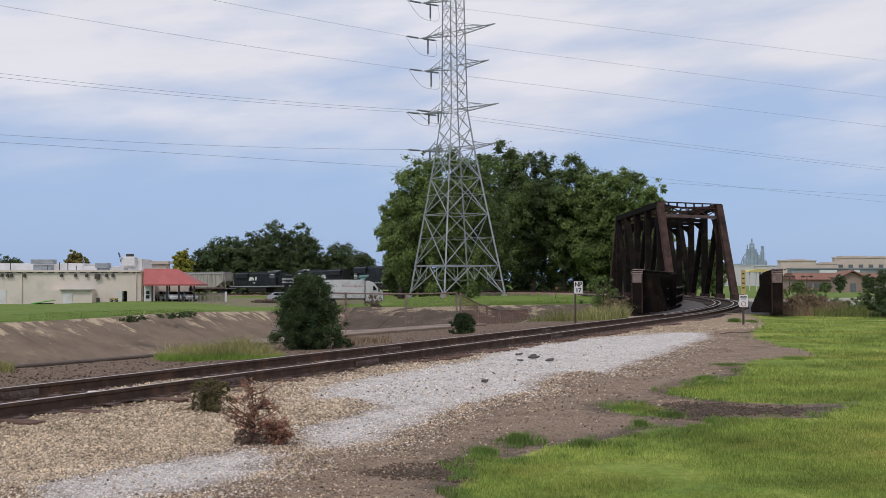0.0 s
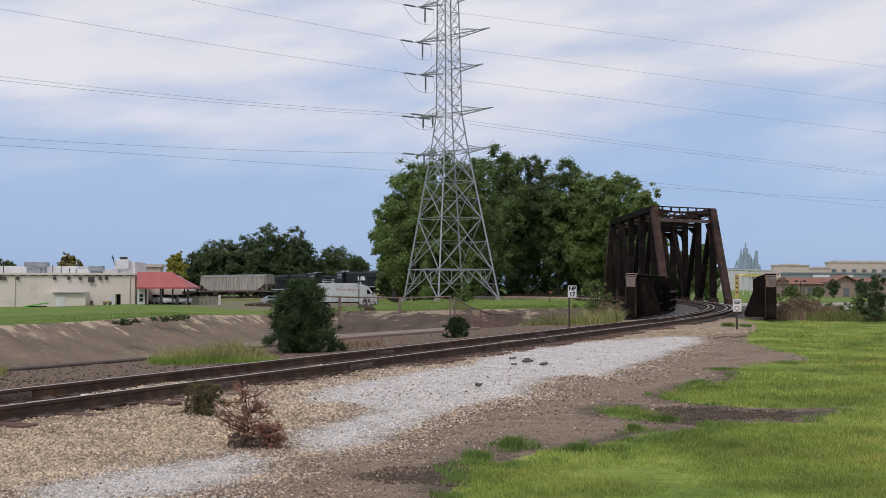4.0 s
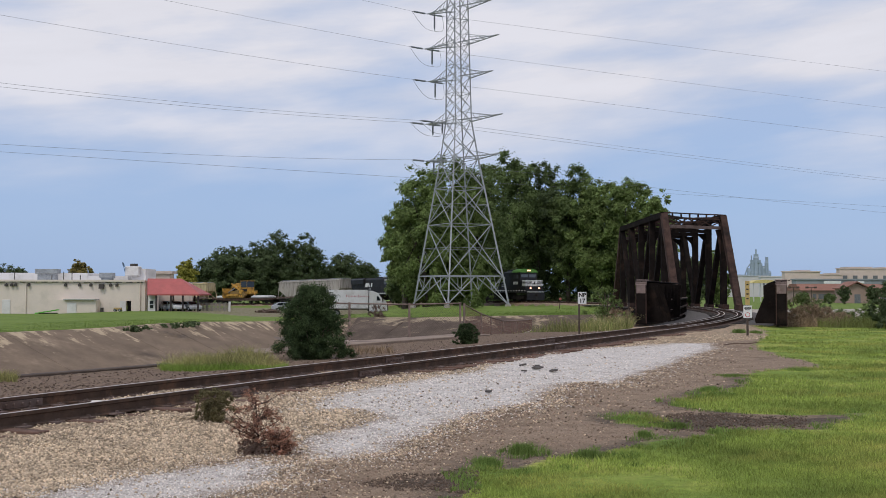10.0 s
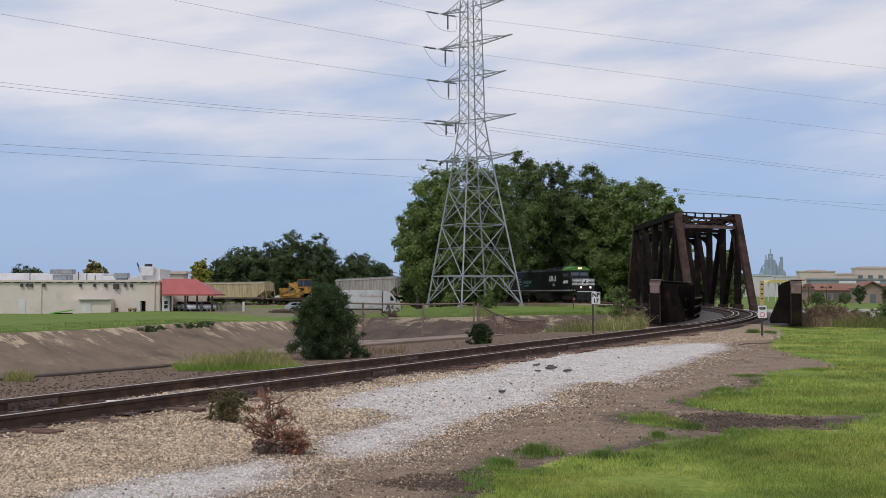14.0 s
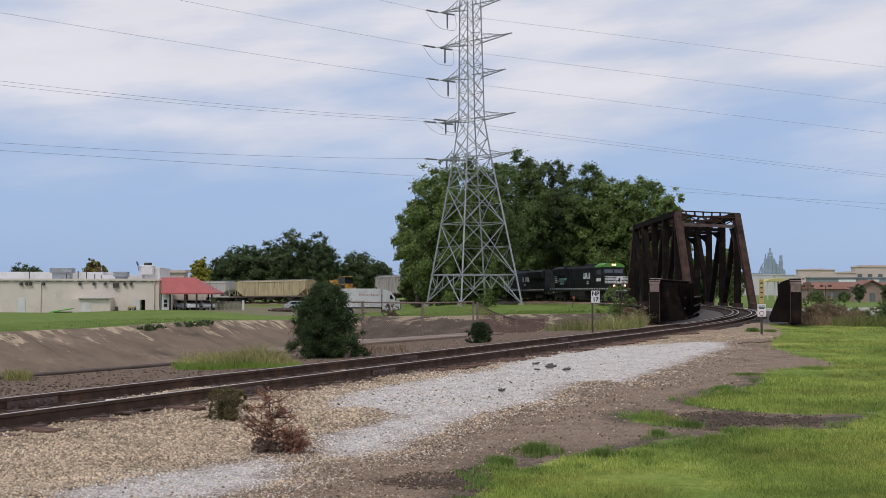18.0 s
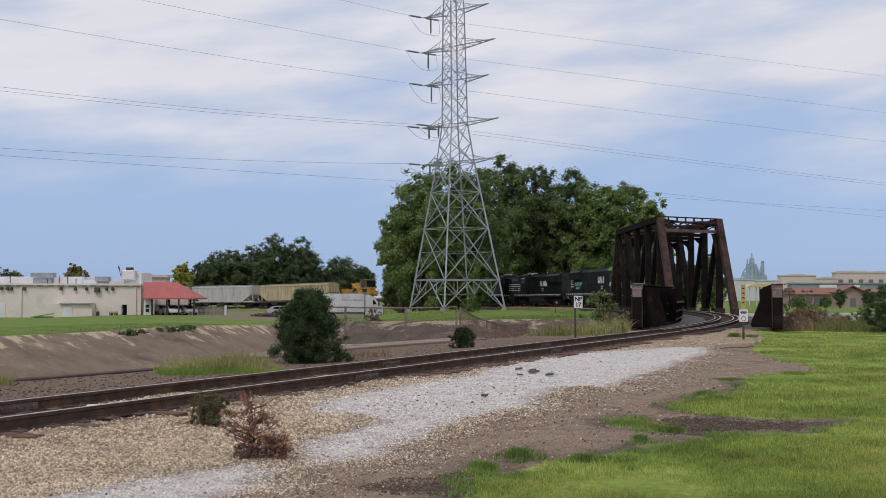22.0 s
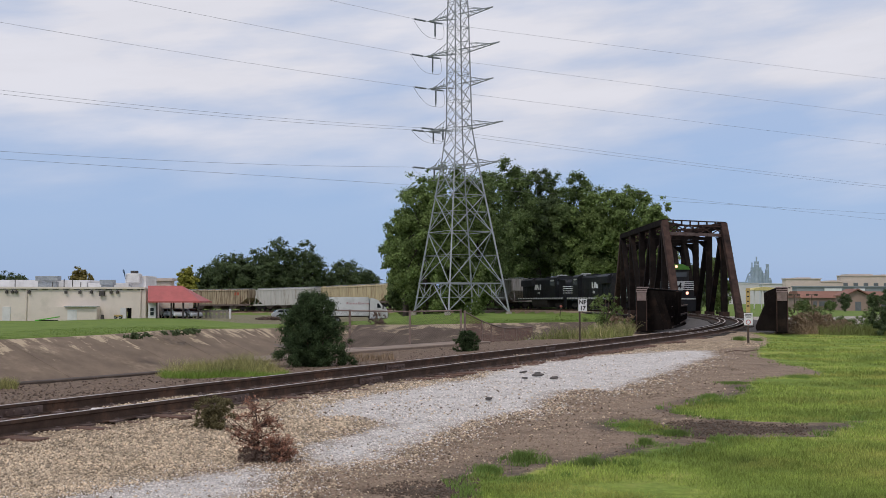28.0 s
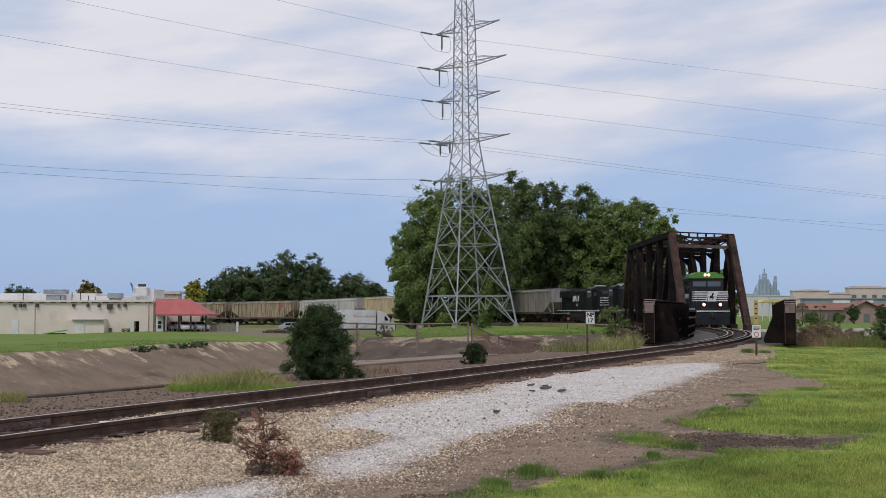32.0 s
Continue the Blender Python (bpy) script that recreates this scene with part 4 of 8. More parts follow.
# ---------------------------------------------------------------- the pylon
def build_pylon():
    py = thing("transmission_tower", "tall galvanised steel lattice transmission tower", "pylon")
    F, R_, L_, B_ = Vector((0.05, 137.2, 0)), Vector((7.75, 141.4, 0)), Vector((-4.35, 144.8, 0)), Vector((3.3, 149.2, 0))
    c0 = (F + R_ + L_ + B_) / 4
    shape = ((0.0, 1.0), (3.75, 0.885), (18.7, 0.40), (23.7, 0.27), (38.2, 0.225), (46, 0.16))
    zs, ws = [a for a, _ in shape], [b for _, b in shape]

    def corner(c, z):
        w = float(np.interp(z, zs, ws))
        p = c0.lerp(c, w)
        p.x -= z * 0.012
        return Vector((p.x, p.y, z + 0.1))

    legs = (L_, F, R_, B_)
    for c in legs:
        bm = bmesh.new()
        for z0, z1 in zip(zs[:-1], zs[1:]):
            a, b = corner(c, z0), corner(c, z1)
            k = 1.0 if z0 < 18 else 0.75
            lo, hi = ([bm.verts.new(q + Vector((sx * k, sy * k, 0))) for sx, sy in ((0, 0), (0.22, 0), (0.22, 0.04), (0.04, 0.04), (0.04, 0.22), (0, 0.22))] for q in (a, b))
            for j in range(6):
                bm.faces.new((lo[j], lo[(j + 1) % 6], hi[(j + 1) % 6], hi[j]))
        bmesh.ops.remove_doubles(bm, verts=bm.verts[:], dist=0.09)
        part("leg", bm, GALV, py)
        bm = bmesh.new()
        tube(bm, (*corner(c, 0).xy, -0.3), (*corner(c, 0).xy, 0.28), 0.4, 10)
        part("footing", bm, CONCRETE_PALE, py)
    levels = [3.75, 10.3, 15.0, 18.7, 21.2, 23.7, 25.4, 27.2, 29.2, 30.8, 32.2, 33.6, 35.2, 36.7, 38.2, 40.0, 42.0, 44.0, 46]
    for fi in range(4):
        ca, cb = legs[fi], legs[(fi + 1) % 4]
        for k, z in enumerate(levels):
            t = 0.088 if z < 19 else 0.062
            a, b = corner(ca, z), corner(cb, z)
            if z < 19 or k % 2 == 1:
                bm = bmesh.new()
                beam(bm, a, b, t * (1.5 if k == 0 else 0.9))
                part("horizontal_strut", bm, GALV, py)
            if k + 1 < len(levels):
                z1 = levels[k + 1]
                for p, q in ((ca, cb), (cb, ca)):
                    bm = bmesh.new()
                    beam(bm, corner(p, z), corner(q, z1), t)
                    part("diagonal_brace", bm, GALV, py)
                if z < 18:
                    # thin bars from the crossing out to the legs
                    zm = z + (z1 - z) * 0.54
                    mid = corner(ca, zm).lerp(corner(cb, zm), 0.5)
                    for p in (ca, cb):
                        bm = bmesh.new()
                        beam(bm, mid, corner(p, zm), 0.045)
                        part("redundant_bar", bm, GALV, py)
                        bm = bmesh.new()
                        beam(bm, corner(p, z).lerp(mid, 0.5), corner(p, zm), 0.04)
                        part("redundant_bar", bm, GALV, py)
        # splayed bracing under the first strut
        a, b = corner(ca, 3.75), corner(cb, 3.75)
        for p, q in ((0.0, 0.36), (1.0, 0.64)):
            bm = bmesh.new()
            foot = corner(ca if p == 0 else cb, 0.2)
            top = a.lerp(b, 0.5)
            beam(bm, foot, a.lerp(b, 0.5), 0.11)
            mid = foot.lerp(top, 0.5)
            beam(bm, mid, a.lerp(b, q - 0.12 if p == 0 else q + 0.12), 0.07)
            beam(bm, mid, corner(ca if p == 0 else cb, 3.75), 0.07)
            beam(bm, mid, corner(ca if p == 0 else cb, 1.9), 0.07)
            part("base_brace", bm, GALV, py)
    arm = Vector((0.74, -0.67, 0)).normalized()
    along = Vector((0.67, 0.74, 0))
    tips = []
    for z, ln, rn in ((18.7, 5.6, 6.9), (23.6, 5.7, 7.4), (29.2, 5.2, 5.9), (33.6, 5.7, 7.0), (38.2, 5.2, 6.0)):
        w = float(np.interp(z, zs, ws)) * 4.2
        c = c0 + Vector((-z * 0.012, 0, z + 0.1))
        for s, reach in ((-1, ln), (1, rn)):
            bm = bmesh.new()
            tip = c + arm * (s * reach) + Vector((0, 0, 0.25))
            for e in (-1, 1):
                root = c + along * (e * w) + arm * (s * w)
                beam(bm, root, tip, 0.11)
                upper = root + Vector((0, 0, 1.1))
                beam(bm, upper, c.lerp(tip, 0.82), 0.055)
                for k in range(1, 5):
                    p = root.lerp(tip, k / 5)
                    q = (c + along * (-e * w) + arm * (s * w)).lerp(tip, (k - 0.5) / 5)
                    beam(bm, p, q, 0.042)
                    beam(bm, p, upper.lerp(c.lerp(tip, 0.82), (k - 0.5) / 5), 0.035)
            part("cross_arm", bm, GALV, py)
            tips.append((s, z, tip))
    return py, tips, Vector((0.79, 0.61, 0))


pylon, tips, WIRE_DIR = build_pylon()


def strand(bm, pts, r, sides=4):
    """One bent cable through the points."""
    rings = []
    for k, p in enumerate(pts):
        d = (pts[min(k + 1, len(pts) - 1)] - pts[max(k - 1, 0)]).normalized()
        s = d.cross(Vector((0, 0, 1)))
        s = (s if s.length > 1e-3 else Vector((1, 0, 0))).normalized()
        u = s.cross(d)
        rings.append([bm.verts.new(p + (s * math.cos(a) + u * math.sin(a)) * r) for a in (2 * math.pi * j / sides for j in range(sides))])
    for a, b in zip(rings[:-1], rings[1:]):
        for j in range(sides):
            bm.faces.new((a[j], a[(j + 1) % sides], b[(j + 1) % sides], b[j]))
    bm.faces.new(rings[0]), bm.faces.new(rings[-1][::-1])


def sagging(a, b, sag, n=24):
    return [a.lerp(b, k / n) - Vector((0, 0, 4 * sag * (k / n) * (1 - k / n))) for k in range(n + 1)]


PORCELAIN = mat("grey_porcelain", (0.25, 0.27, 0.30), 0.4)
CABLE = mat("aluminium_cable", (0.24, 0.25, 0.28), 0.6, 0.2)


def insulator(a, b, label):
    s = thing("insulator_string", label, "insulator", group="tower insulators")
    d = (b - a)
    bm = bmesh.new()
    tube(bm, a, b, 0.035, 6)
    part("rod", bm, GALV, s)
    for k in range(13):
        p = a + d * (0.18 + 0.055 * k)
        bm = bmesh.new()
        tube(bm, p, p + d * 0.045, 0.13, 8, 0.09)
        part("disc", bm, PORCELAIN, s)


# how far each line climbs towards the next towers
RISE = {18.7: (-0.25, -3.25), 23.6: (2.25, -0.5), 29.2: (4.5, 1.0), 33.6: (6.5, 4.25), 38.2: (8.5, 10.5)}


def build_wires():
    inward = Vector((0.74, -0.67, 0)).normalized()
    for s, z, tip in tips:
        if s > 0:
            continue
        anchors = [tip] + ([tip + inward * 1.7 + Vector((0, 0, 0.1))] if abs(z - 23.6) < 0.1 else [])
        near_rise, far_rise = RISE[z]
        for at in anchors:
            for side, reach, sag in ((-1, 130, 1.4 if z > 25 else 2.2), (1, 330, 0.8 if z > 25 else 2.8)):
                d = WIRE_DIR * -1 if side < 0 else Vector((0.85, 0.527, 0)).normalized()
                insulator(at, at + d * 2.5, "grey disc insulator string tying a power line to the tower")
                bm = bmesh.new()
                strand(bm, sagging(at + d * 2.5, at + d * reach + Vector((0, 0, near_rise if side < 0 else far_rise)), sag), 0.0145)
                single("power_line", bm, CABLE, "thin grey overhead power line strung from the tower", "power line", group="power lines")
            hang = at + inward * 1.3 - Vector((0, 0, 2.5 if z > 25 else 1.7))
            insulator(at + inward * 1.3, hang, "hanging grey disc insulator string")
            bm = bmesh.new()
            a, b = at - WIRE_DIR * 2.5, at + WIRE_DIR * 2.5
            strand(bm, [a.lerp(b, k / 14) + (hang - at) * (1 - (2 * k / 14 - 1) ** 4) for k in range(15)], 0.022)
            single("jumper_cable", bm, CABLE, "slack jumper cable looping under a tower arm", "cable", group="jumper cables")
    # the lower pair that passes behind the tower
    bm = bmesh.new()
    strand(bm, sagging(Vector((-140, 88, 19.5)), Vector((330, 420, 26.0)), 1.0), 0.019)
    single("power_line", bm, CABLE, "thin grey overhead power line passing behind the tower", "power line", group="power lines")


build_wires()


# ---------------------------------------------------------------- plants
def leaf_mesh(name, centres, radii, count, size, material, seed, flat=0.8, long=1.0, outward=None):
    """Many small leaf faces in round clumps about the centres, turned outwards."""
    r = np.random.default_rng(seed)
    centres, radii = np.asarray(centres, float), np.asarray(radii, float)
    w = radii ** 2
    pick = r.choice(len(centres), count, p=w / w.sum())
    v = r.normal(size=(count, 3))
    v /= np.linalg.norm(v, axis=1, keepdims=True)
    rad = radii[pick] * np.minimum(np.abs(r.normal(0.45, 0.4, count)) + 0.08, 1.35)
    c = centres[pick] + v * rad[:, None] * np.array([1, 1, flat])
    c[:, 2] = np.maximum(c[:, 2], 0.03)
    n = v * 0.75 + np.array([0, 0, 0.35]) + r.normal(size=(count, 3)) * 0.42
    if outward is not None:
        n = v * 0.4 + np.asarray(outward, float)[pick] * 0.55 + np.array([0, 0, 0.3]) + r.normal(size=(count, 3)) * 0.36
    a = np.cross(n, r.normal(size=(count, 3)))
    a /= np.linalg.norm(a, axis=1, keepdims=True) + 1e-9
    b = np.cross(n, a)
    b /= np.linalg.norm(b, axis=1, keepdims=True) + 1e-9
    s = size * (0.6 + 0.8 * r.random(count))[:, None]
    a, b = a * s * long, b * s * 0.62
    v4 = np.stack((c - a, c - b * 0.9, c + a, c + b * 0.9), 1).reshape(-1, 3)
    return bulk(name, v4, np.arange(count * 4).reshape(-1, 4), material)


def tree(name, x, y, height, width, label, material, seed, leaves=14000, size=0.34, trunk=0.35, low=0.12, lean=0.0, z=None, lobes=20):
    """A tapered trunk with limbs, and a crown of billowing lobes, each a heap of leaf clumps."""
    rnd = random.Random(seed)
    z0 = ground_z(x, y) if z is None else z
    t = thing(name, label, "tree", pose(x, y, z0 - 0.05))
    cs, rs, outs, tips = [], [], [], []
    mid_z, half_z, half_w = height * (0.5 + low * 0.5), height * (0.5 - low * 0.5), width * 0.52
    for k in range(lobes):
        # lobes spread evenly over the crown by the golden angle
        h = 1 - 2 * (k + 0.5) / lobes
        a = k * 2.39996 + rnd.uniform(-0.4, 0.4) + seed
        q = math.sqrt(max(0.0, 1 - h * h))
        v = Vector((q * math.cos(a), q * math.sin(a), h))
        size_l = width * rnd.uniform(0.17, 0.27)
        far = 1.0 + 0.22 * noise.noise(v * 1.5 + Vector((seed * 3.1, 0, 0)))
        lc = Vector((v.x * max(half_w * far - size_l, 0.1), v.y * max(half_w * far - size_l, 0.1), mid_z + v.z * max(half_z * min(far, 1.06) - size_l * 0.8, 0.1)))
        lc.x += lean * lc.z / height
        tips.append(lc)
        for q in range(11):
            u = Vector((rnd.gauss(0, 1), rnd.gauss(0, 1), rnd.gauss(0, 1) + 0.25)).normalized()
            cs.append(lc + u * size_l * rnd.uniform(0.55, 0.85))
            rs.append(size_l * rnd.uniform(0.26, 0.42))
            outs.append((u * 0.7 + v * 0.3))
    # the crown's heart keeps the light out
    for k in range(12):
        cs.append(Vector((rnd.uniform(-0.2, 0.2) * width, rnd.uniform(-0.2, 0.2) * width, height * rnd.uniform(0.15 + low, 0.72))))
        rs.append(width * 0.14)
        outs.append(Vector((0, 0, 0.2)))
    # a few loose sprays break the outline
    for k in range(lobes // 2):
        lc = tips[rnd.randrange(len(tips))]
        u = Vector((rnd.gauss(0, 1), rnd.gauss(0, 1), abs(rnd.gauss(0, 0.8)))).normalized()
        cs.append(lc + u * width * rnd.uniform(0.2, 0.27))
        rs.append(width * rnd.uniform(0.03, 0.055))
        outs.append(u)
    bm = bmesh.new()
    top = Vector((lean * 0.7, 0, height * 0.72))
    prev, pr = Vector((0, 0, 0)), trunk
    for k in range(1, 6):
        p = top * (k / 5) + Vector((rnd.uniform(-1, 1), rnd.uniform(-1, 1), 0)) * trunk * 0.5
        tube(bm, prev, p, pr, 8, pr * 0.8)
        prev, pr = p, pr * 0.8
    part("trunk", bm, BARK, t, smooth=True)
    for k in range(7):
        b = tips[rnd.randrange(len(tips))]
        a = top * rnd.uniform(0.25, 0.8)
        bm = bmesh.new()
        m = a.lerp(b, 0.5) + Vector((0, 0, 0.06 * height * rnd.random()))
        tube(bm, a, m, trunk * 0.4, 6, trunk * 0.28), tube(bm, m, b, trunk * 0.28, 6, trunk * 0.08)
        part("limb", bm, BARK, t)
    ob = new("crown", leaf_mesh("crown", cs, rs, leaves, size, material, seed, outward=outs))
    ob.parent = t
    return t


def px_at(px, y):
    return (px - 784) * y / 1981.0


BIG = "tall leafy green tree on the grassy canal bank"
LEFT = "tall bright green cottonwood tree with full crown"
for i, (px, y, h, w, mt) in enumerate(((746, 158, 20.5, 12.5, LEAF_LIGHT), (712, 162, 16.0, 8.0, LEAF_LIGHT), (716, 170, 9.0, 8.0, LEAF), (785, 166, 23.0, 13, LEAF_LIGHT), (835, 172, 23.5, 12, LEAF), (820, 160, 9, 8, LEAF_LIGHT))):
    tree("cottonwood_tree", px_at(px, y), y, h, w, LEFT, mt, 11 + i, 40000, 0.19, 0.5, 0.28 if i == 1 else 0.02, z=-1.2, lobes=26)
for i, (px, y, h, w, mt) in enumerate(((885, 200, 28.3, 15, LEAF), (945, 204, 27, 14, LEAF_DARK), (1000, 203, 26.4, 15, LEAF), (1055, 199, 23.6, 13, LEAF_LIGHT), (1105, 196, 23.4, 13, LEAF_LIGHT), (1150, 190, 19.8, 9, LEAF_LIGHT),
                                       (915, 222, 25, 19, LEAF_DARK), (1000, 222, 24, 19, LEAF_DARK), (1080, 215, 21, 17, LEAF_DARK), (1155, 205, 13, 9, LEAF), (1215, 212, 9.5, 8, LEAF_DARK), (1262, 215, 11, 7, LEAF_LIGHT))):
    tree("leafy_tree", px_at(px, y), y, h, w, BIG, mt, 30 + i, 13000 if y > 210 else 40000, 0.22 if y < 210 else 0.27, 0.45, 0.12 if y < 206 and h > 15 else 0.02, z=-1.0, lobes=26)
for i, (px, y, h, w, mt) in enumerate(((364, 300, 13.5, 11, LEAF_DARK), (398, 296, 16.3, 13, LEAF_DARK), (440, 298, 17, 14, LEAF_DARK), (482, 300, 20, 14, LEAF_DARK), (530, 302, 19, 14, LEAF_DARK), (605, 310, 15, 14, LEAF_DARK), (640, 312, 12, 9, LEAF_DARK),
                                       (322, 288, 12.0, 6.5, LEAF_YELLOW), (400, 318, 12.5, 18, LEAF_DARK), (480, 322, 13.5, 20, LEAF_DARK), (560, 320, 12, 18, LEAF_DARK))):
    tree("leafy_tree", px_at(px, y), y, h, w, "dark green leafy tree beyond the railway line", mt, 60 + i, 19000, 0.28, 0.4, 0.02, z=-2.0, lobes=36)
for i, (px, y, h, w, mt) in enumerate(((133, 280, 11.6, 8.0, LEAF_OCHRE), (8, 320, 12.0, 13, LEAF_DARK), (1487, 262, 4.3, 3.4, LEAF_DARK), (1535, 270, 4.6, 3.4, LEAF_DARK), (1412, 262, 2.8, 4.0, LEAF), (1255, 250, 5, 7, LEAF), (1460, 268, 2.6, 3.2, LEAF))):
    tree("small_tree", px_at(px, y), y, h, w, "small leafy tree in the distance", mt, 90 + i, 15000 if i < 2 else 6000, 0.26 if i < 2 else 0.15, 0.25, 0.03, z=-1.8 if px < 400 else -0.7, lobes=14)


def bush(name, x, y, height, width, label, material, seed, count, size, twigs=0, z=None, cone=0.0, long=1.0, clumps=40):
    rnd = random.Random(seed)
    b = thing(name, label, "bush", pose(x, y, (ground_z(x, y) if z is None else z) - 0.03))
    cs, rs = [], []
    for k in range(clumps):
        h = rnd.random() ** (0.9 + 0.5 * cone)
        a, q = rnd.uniform(0, 6.283), rnd.random() ** 0.4
        v = Vector((math.cos(a), math.sin(a), h * 2))
        lump = 1.0 + 0.45 * noise.noise(v * 1.9 + Vector((seed * 5.3, 0, 0)))
        reach = width * 0.5 * (1 - cone * h ** 0.9) * math.sin(math.pi * (0.3 + 0.62 * h)) ** 0.5 * lump
        cr = width * rnd.uniform(0.04, 0.09)
        cs.append((q * reach * math.cos(a), q * reach * math.sin(a), cr * 0.6 + h * (height - cr)))
        rs.append(cr)
    for k in range(clumps // 6):
        h = rnd.uniform(0.08, 0.6)
        cs.append((rnd.uniform(-0.15, 0.15) * width, rnd.uniform(-0.15, 0.15) * width, h * height))
        rs.append(width * 0.13 * (0 if material in (DEAD, WEED) else 1) + 0.02)
    bm = bmesh.new()
    for k in range(max(4, twigs)):
        c = Vector(cs[rnd.randrange(len(cs))])
        m = c * 0.5 + Vector((0, 0, height * 0.12))
        r = 0.012 * max(1, height) if height > 0.7 else 0.005
        tube(bm, (rnd.uniform(-0.03, 0.03), rnd.uniform(-0.03, 0.03), 0), m, r, 5, r * 0.7), tube(bm, m, c * 1.02, r * 0.7, 5, r * 0.25)
    part("stems", bm, TWIG, b)
    ob = new("foliage", leaf_mesh("foliage", cs, rs, count, size, material, seed, 0.9, long))
    ob.parent = b
    return b


bush("juniper_bush", px_at(547, 29.8), 29.8, 1.96, 2.3, "dense dark green juniper bush beside the track", JUNIPER, 1, 90000, 0.0135, 14, cone=0.45, long=3.0, clumps=280)
bush("juniper_bush", px_at(820, 37.6), 37.6, 0.74, 0.8, "small round dark green juniper bush by the fence", JUNIPER, 2, 22000, 0.0135, 6, long=2.6, clumps=150)
bush("juniper_bush", px_at(372, 14.6), 14.6, 0.46, 0.6, "small brown-green juniper shrub on the ballast", OLIVE, 3, 11000, 0.008, 24, long=2.6, clumps=90)


def dead_juniper(x, y, height, label, seed, sprays, leanx=0.0):
    """A dead shrub: one bare stem with side branches that carry sparse brown needle sprays."""
    rnd = random.Random(seed)
    b = thing("dead_shrub", label, "shrub", pose(x, y, ground_z(x, y) - 0.02))
    stem = [Vector((leanx * q * q * height, 0.02 * math.sin(q * 5), q * height)) for q in (0, 0.25, 0.5, 0.75, 1.0)]
    bm = bmesh.new()
    for q, (a, c) in enumerate(zip(stem[:-1], stem[1:])):
        tube(bm, a, c, 0.016 * (1 - q * 0.2), 6, 0.016 * (0.8 - q * 0.2))
    part("stem", bm, DARK_TWIG, b)
    cs, rs = [], []
    for q0, ang, out, rise in sprays:
        root = stem[0].lerp(stem[4], q0) if q0 > 0.5 else stem[0].lerp(stem[2], q0 * 2)
        d = Vector((math.cos(ang), math.sin(ang), 0))
        bm = bmesh.new()
        mid = root + d * out * 0.5 + Vector((0, 0, rise * 0.35))
        tip = root + d * out + Vector((0, 0, rise))
        tube(bm, root, mid, 0.008, 5, 0.006), tube(bm, mid, tip, 0.006, 5, 0.003)
        for k in range(9):
            q = rnd.uniform(0.3, 1.0)
            p = root.lerp(mid, q * 2) if q < 0.5 else mid.lerp(tip, q * 2 - 1)
            e = p + Vector((rnd.gauss(0, 0.05), rnd.gauss(0, 0.05), rnd.gauss(0.02, 0.04)))
            tube(bm, p, e, 0.003, 4, 0.0015)
            cs += [e, p.lerp(e, 0.6)]
            rs += [rnd.uniform(0.018, 0.045), rnd.uniform(0.012, 0.03)]
        part("branch", bm, DARK_TWIG, b)
    ob = new("needles", leaf_mesh("needles", cs, rs, 5200, 0.0055, DEAD, seed, 0.9, 3.0))
    ob.parent = b


DARK_TWIG = mat("dark_dead_wood", (0.12, 0.08, 0.062), 0.9, 0, 0.3, 5)
rs_ = random.Random(77)
dead_juniper(-2.06, 12.3, 0.62, "dead brown juniper shrub with a bare stem and rusty needles", 4,
             [(rs_.uniform(0.15, 0.98), rs_.uniform(0, 6.283), rs_.uniform(0.08, 0.3), rs_.uniform(-0.03, 0.12)) for k in range(24)] + [(0.3, 3.2, 0.36, 0.16), (0.35, 2.9, 0.4, 0.24), (0.45, 3.4, 0.3, 0.2), (0.6, 0.1, 0.24, 0.08)], -0.06)
dead_juniper(-1.8, 12.1, 0.24, "low dead brown shrub sprawling on the gravel", 5,
             [(rs_.uniform(0.1, 0.9), rs_.uniform(0, 6.283), rs_.uniform(0.06, 0.17), rs_.uniform(0.0, 0.1)) for k in range(18)])
bush("brush_mat", -2.08, 12.2, 0.17, 0.42, "matted dead twigs at the foot of the shrub", TWIG, 16, 2600, 0.006, 30, long=3.5, clumps=70)
bush("wild_bush", px_at(1066, 60), 60, 2.5, 2.3, "straggly green bush beside the bridge girder", LEAF_LIGHT, 6, 8000, 0.042, 30, z=-0.4, clumps=70)
bush("wild_bush", px_at(1095, 58), 58, 1.3, 1.8, "straggly half-dead bush beside the bridge girder", WEED, 7, 2600, 0.04, 24, z=-0.3, clumps=50, long=2)
for k, (px, y, h, w) in enumerate(((1378, 58, 0.75, 1.1), (1398, 59, 1.15, 1.5), (1424, 60, 1.35, 1.8), (1450, 61, 1.2, 1.7), (1476, 62, 0.9, 1.5))):
    bush("dry_brush", px_at(px, y), y, h, w, "dry brown brush beside the bridge girder", WEED, 50 + k, 4200, 0.022, 40, z=-0.15, clumps=90, long=3)
for k, (px, y, h, w) in enumerate(((1412, 70, 2.0, 2.2), (1440, 74, 1.8, 2.6), (1495, 66, 1.0, 2.6), (1545, 66, 1.7, 2.8))):
    bush("wild_bush", px_at(px, y), y, h, w, "rough green shrub on the canal rim", LEAF if k % 2 else OLIVE_LEAF, 58 + k, 5000, 0.045, 10, z=-0.3, clumps=60)
bush("wild_bush", px_at(1467, 63), 63, 1.2, 2.2, "low green shrub on the canal rim", LEAF, 10, 7000, 0.04, 10, z=-0.3, clumps=50)
bush("wild_bush", px_at(1522, 62), 62, 1.3, 1.9, "low green shrub on the canal rim", LEAF_LIGHT, 11, 7000, 0.04, 10, z=-0.3, clumps=50)
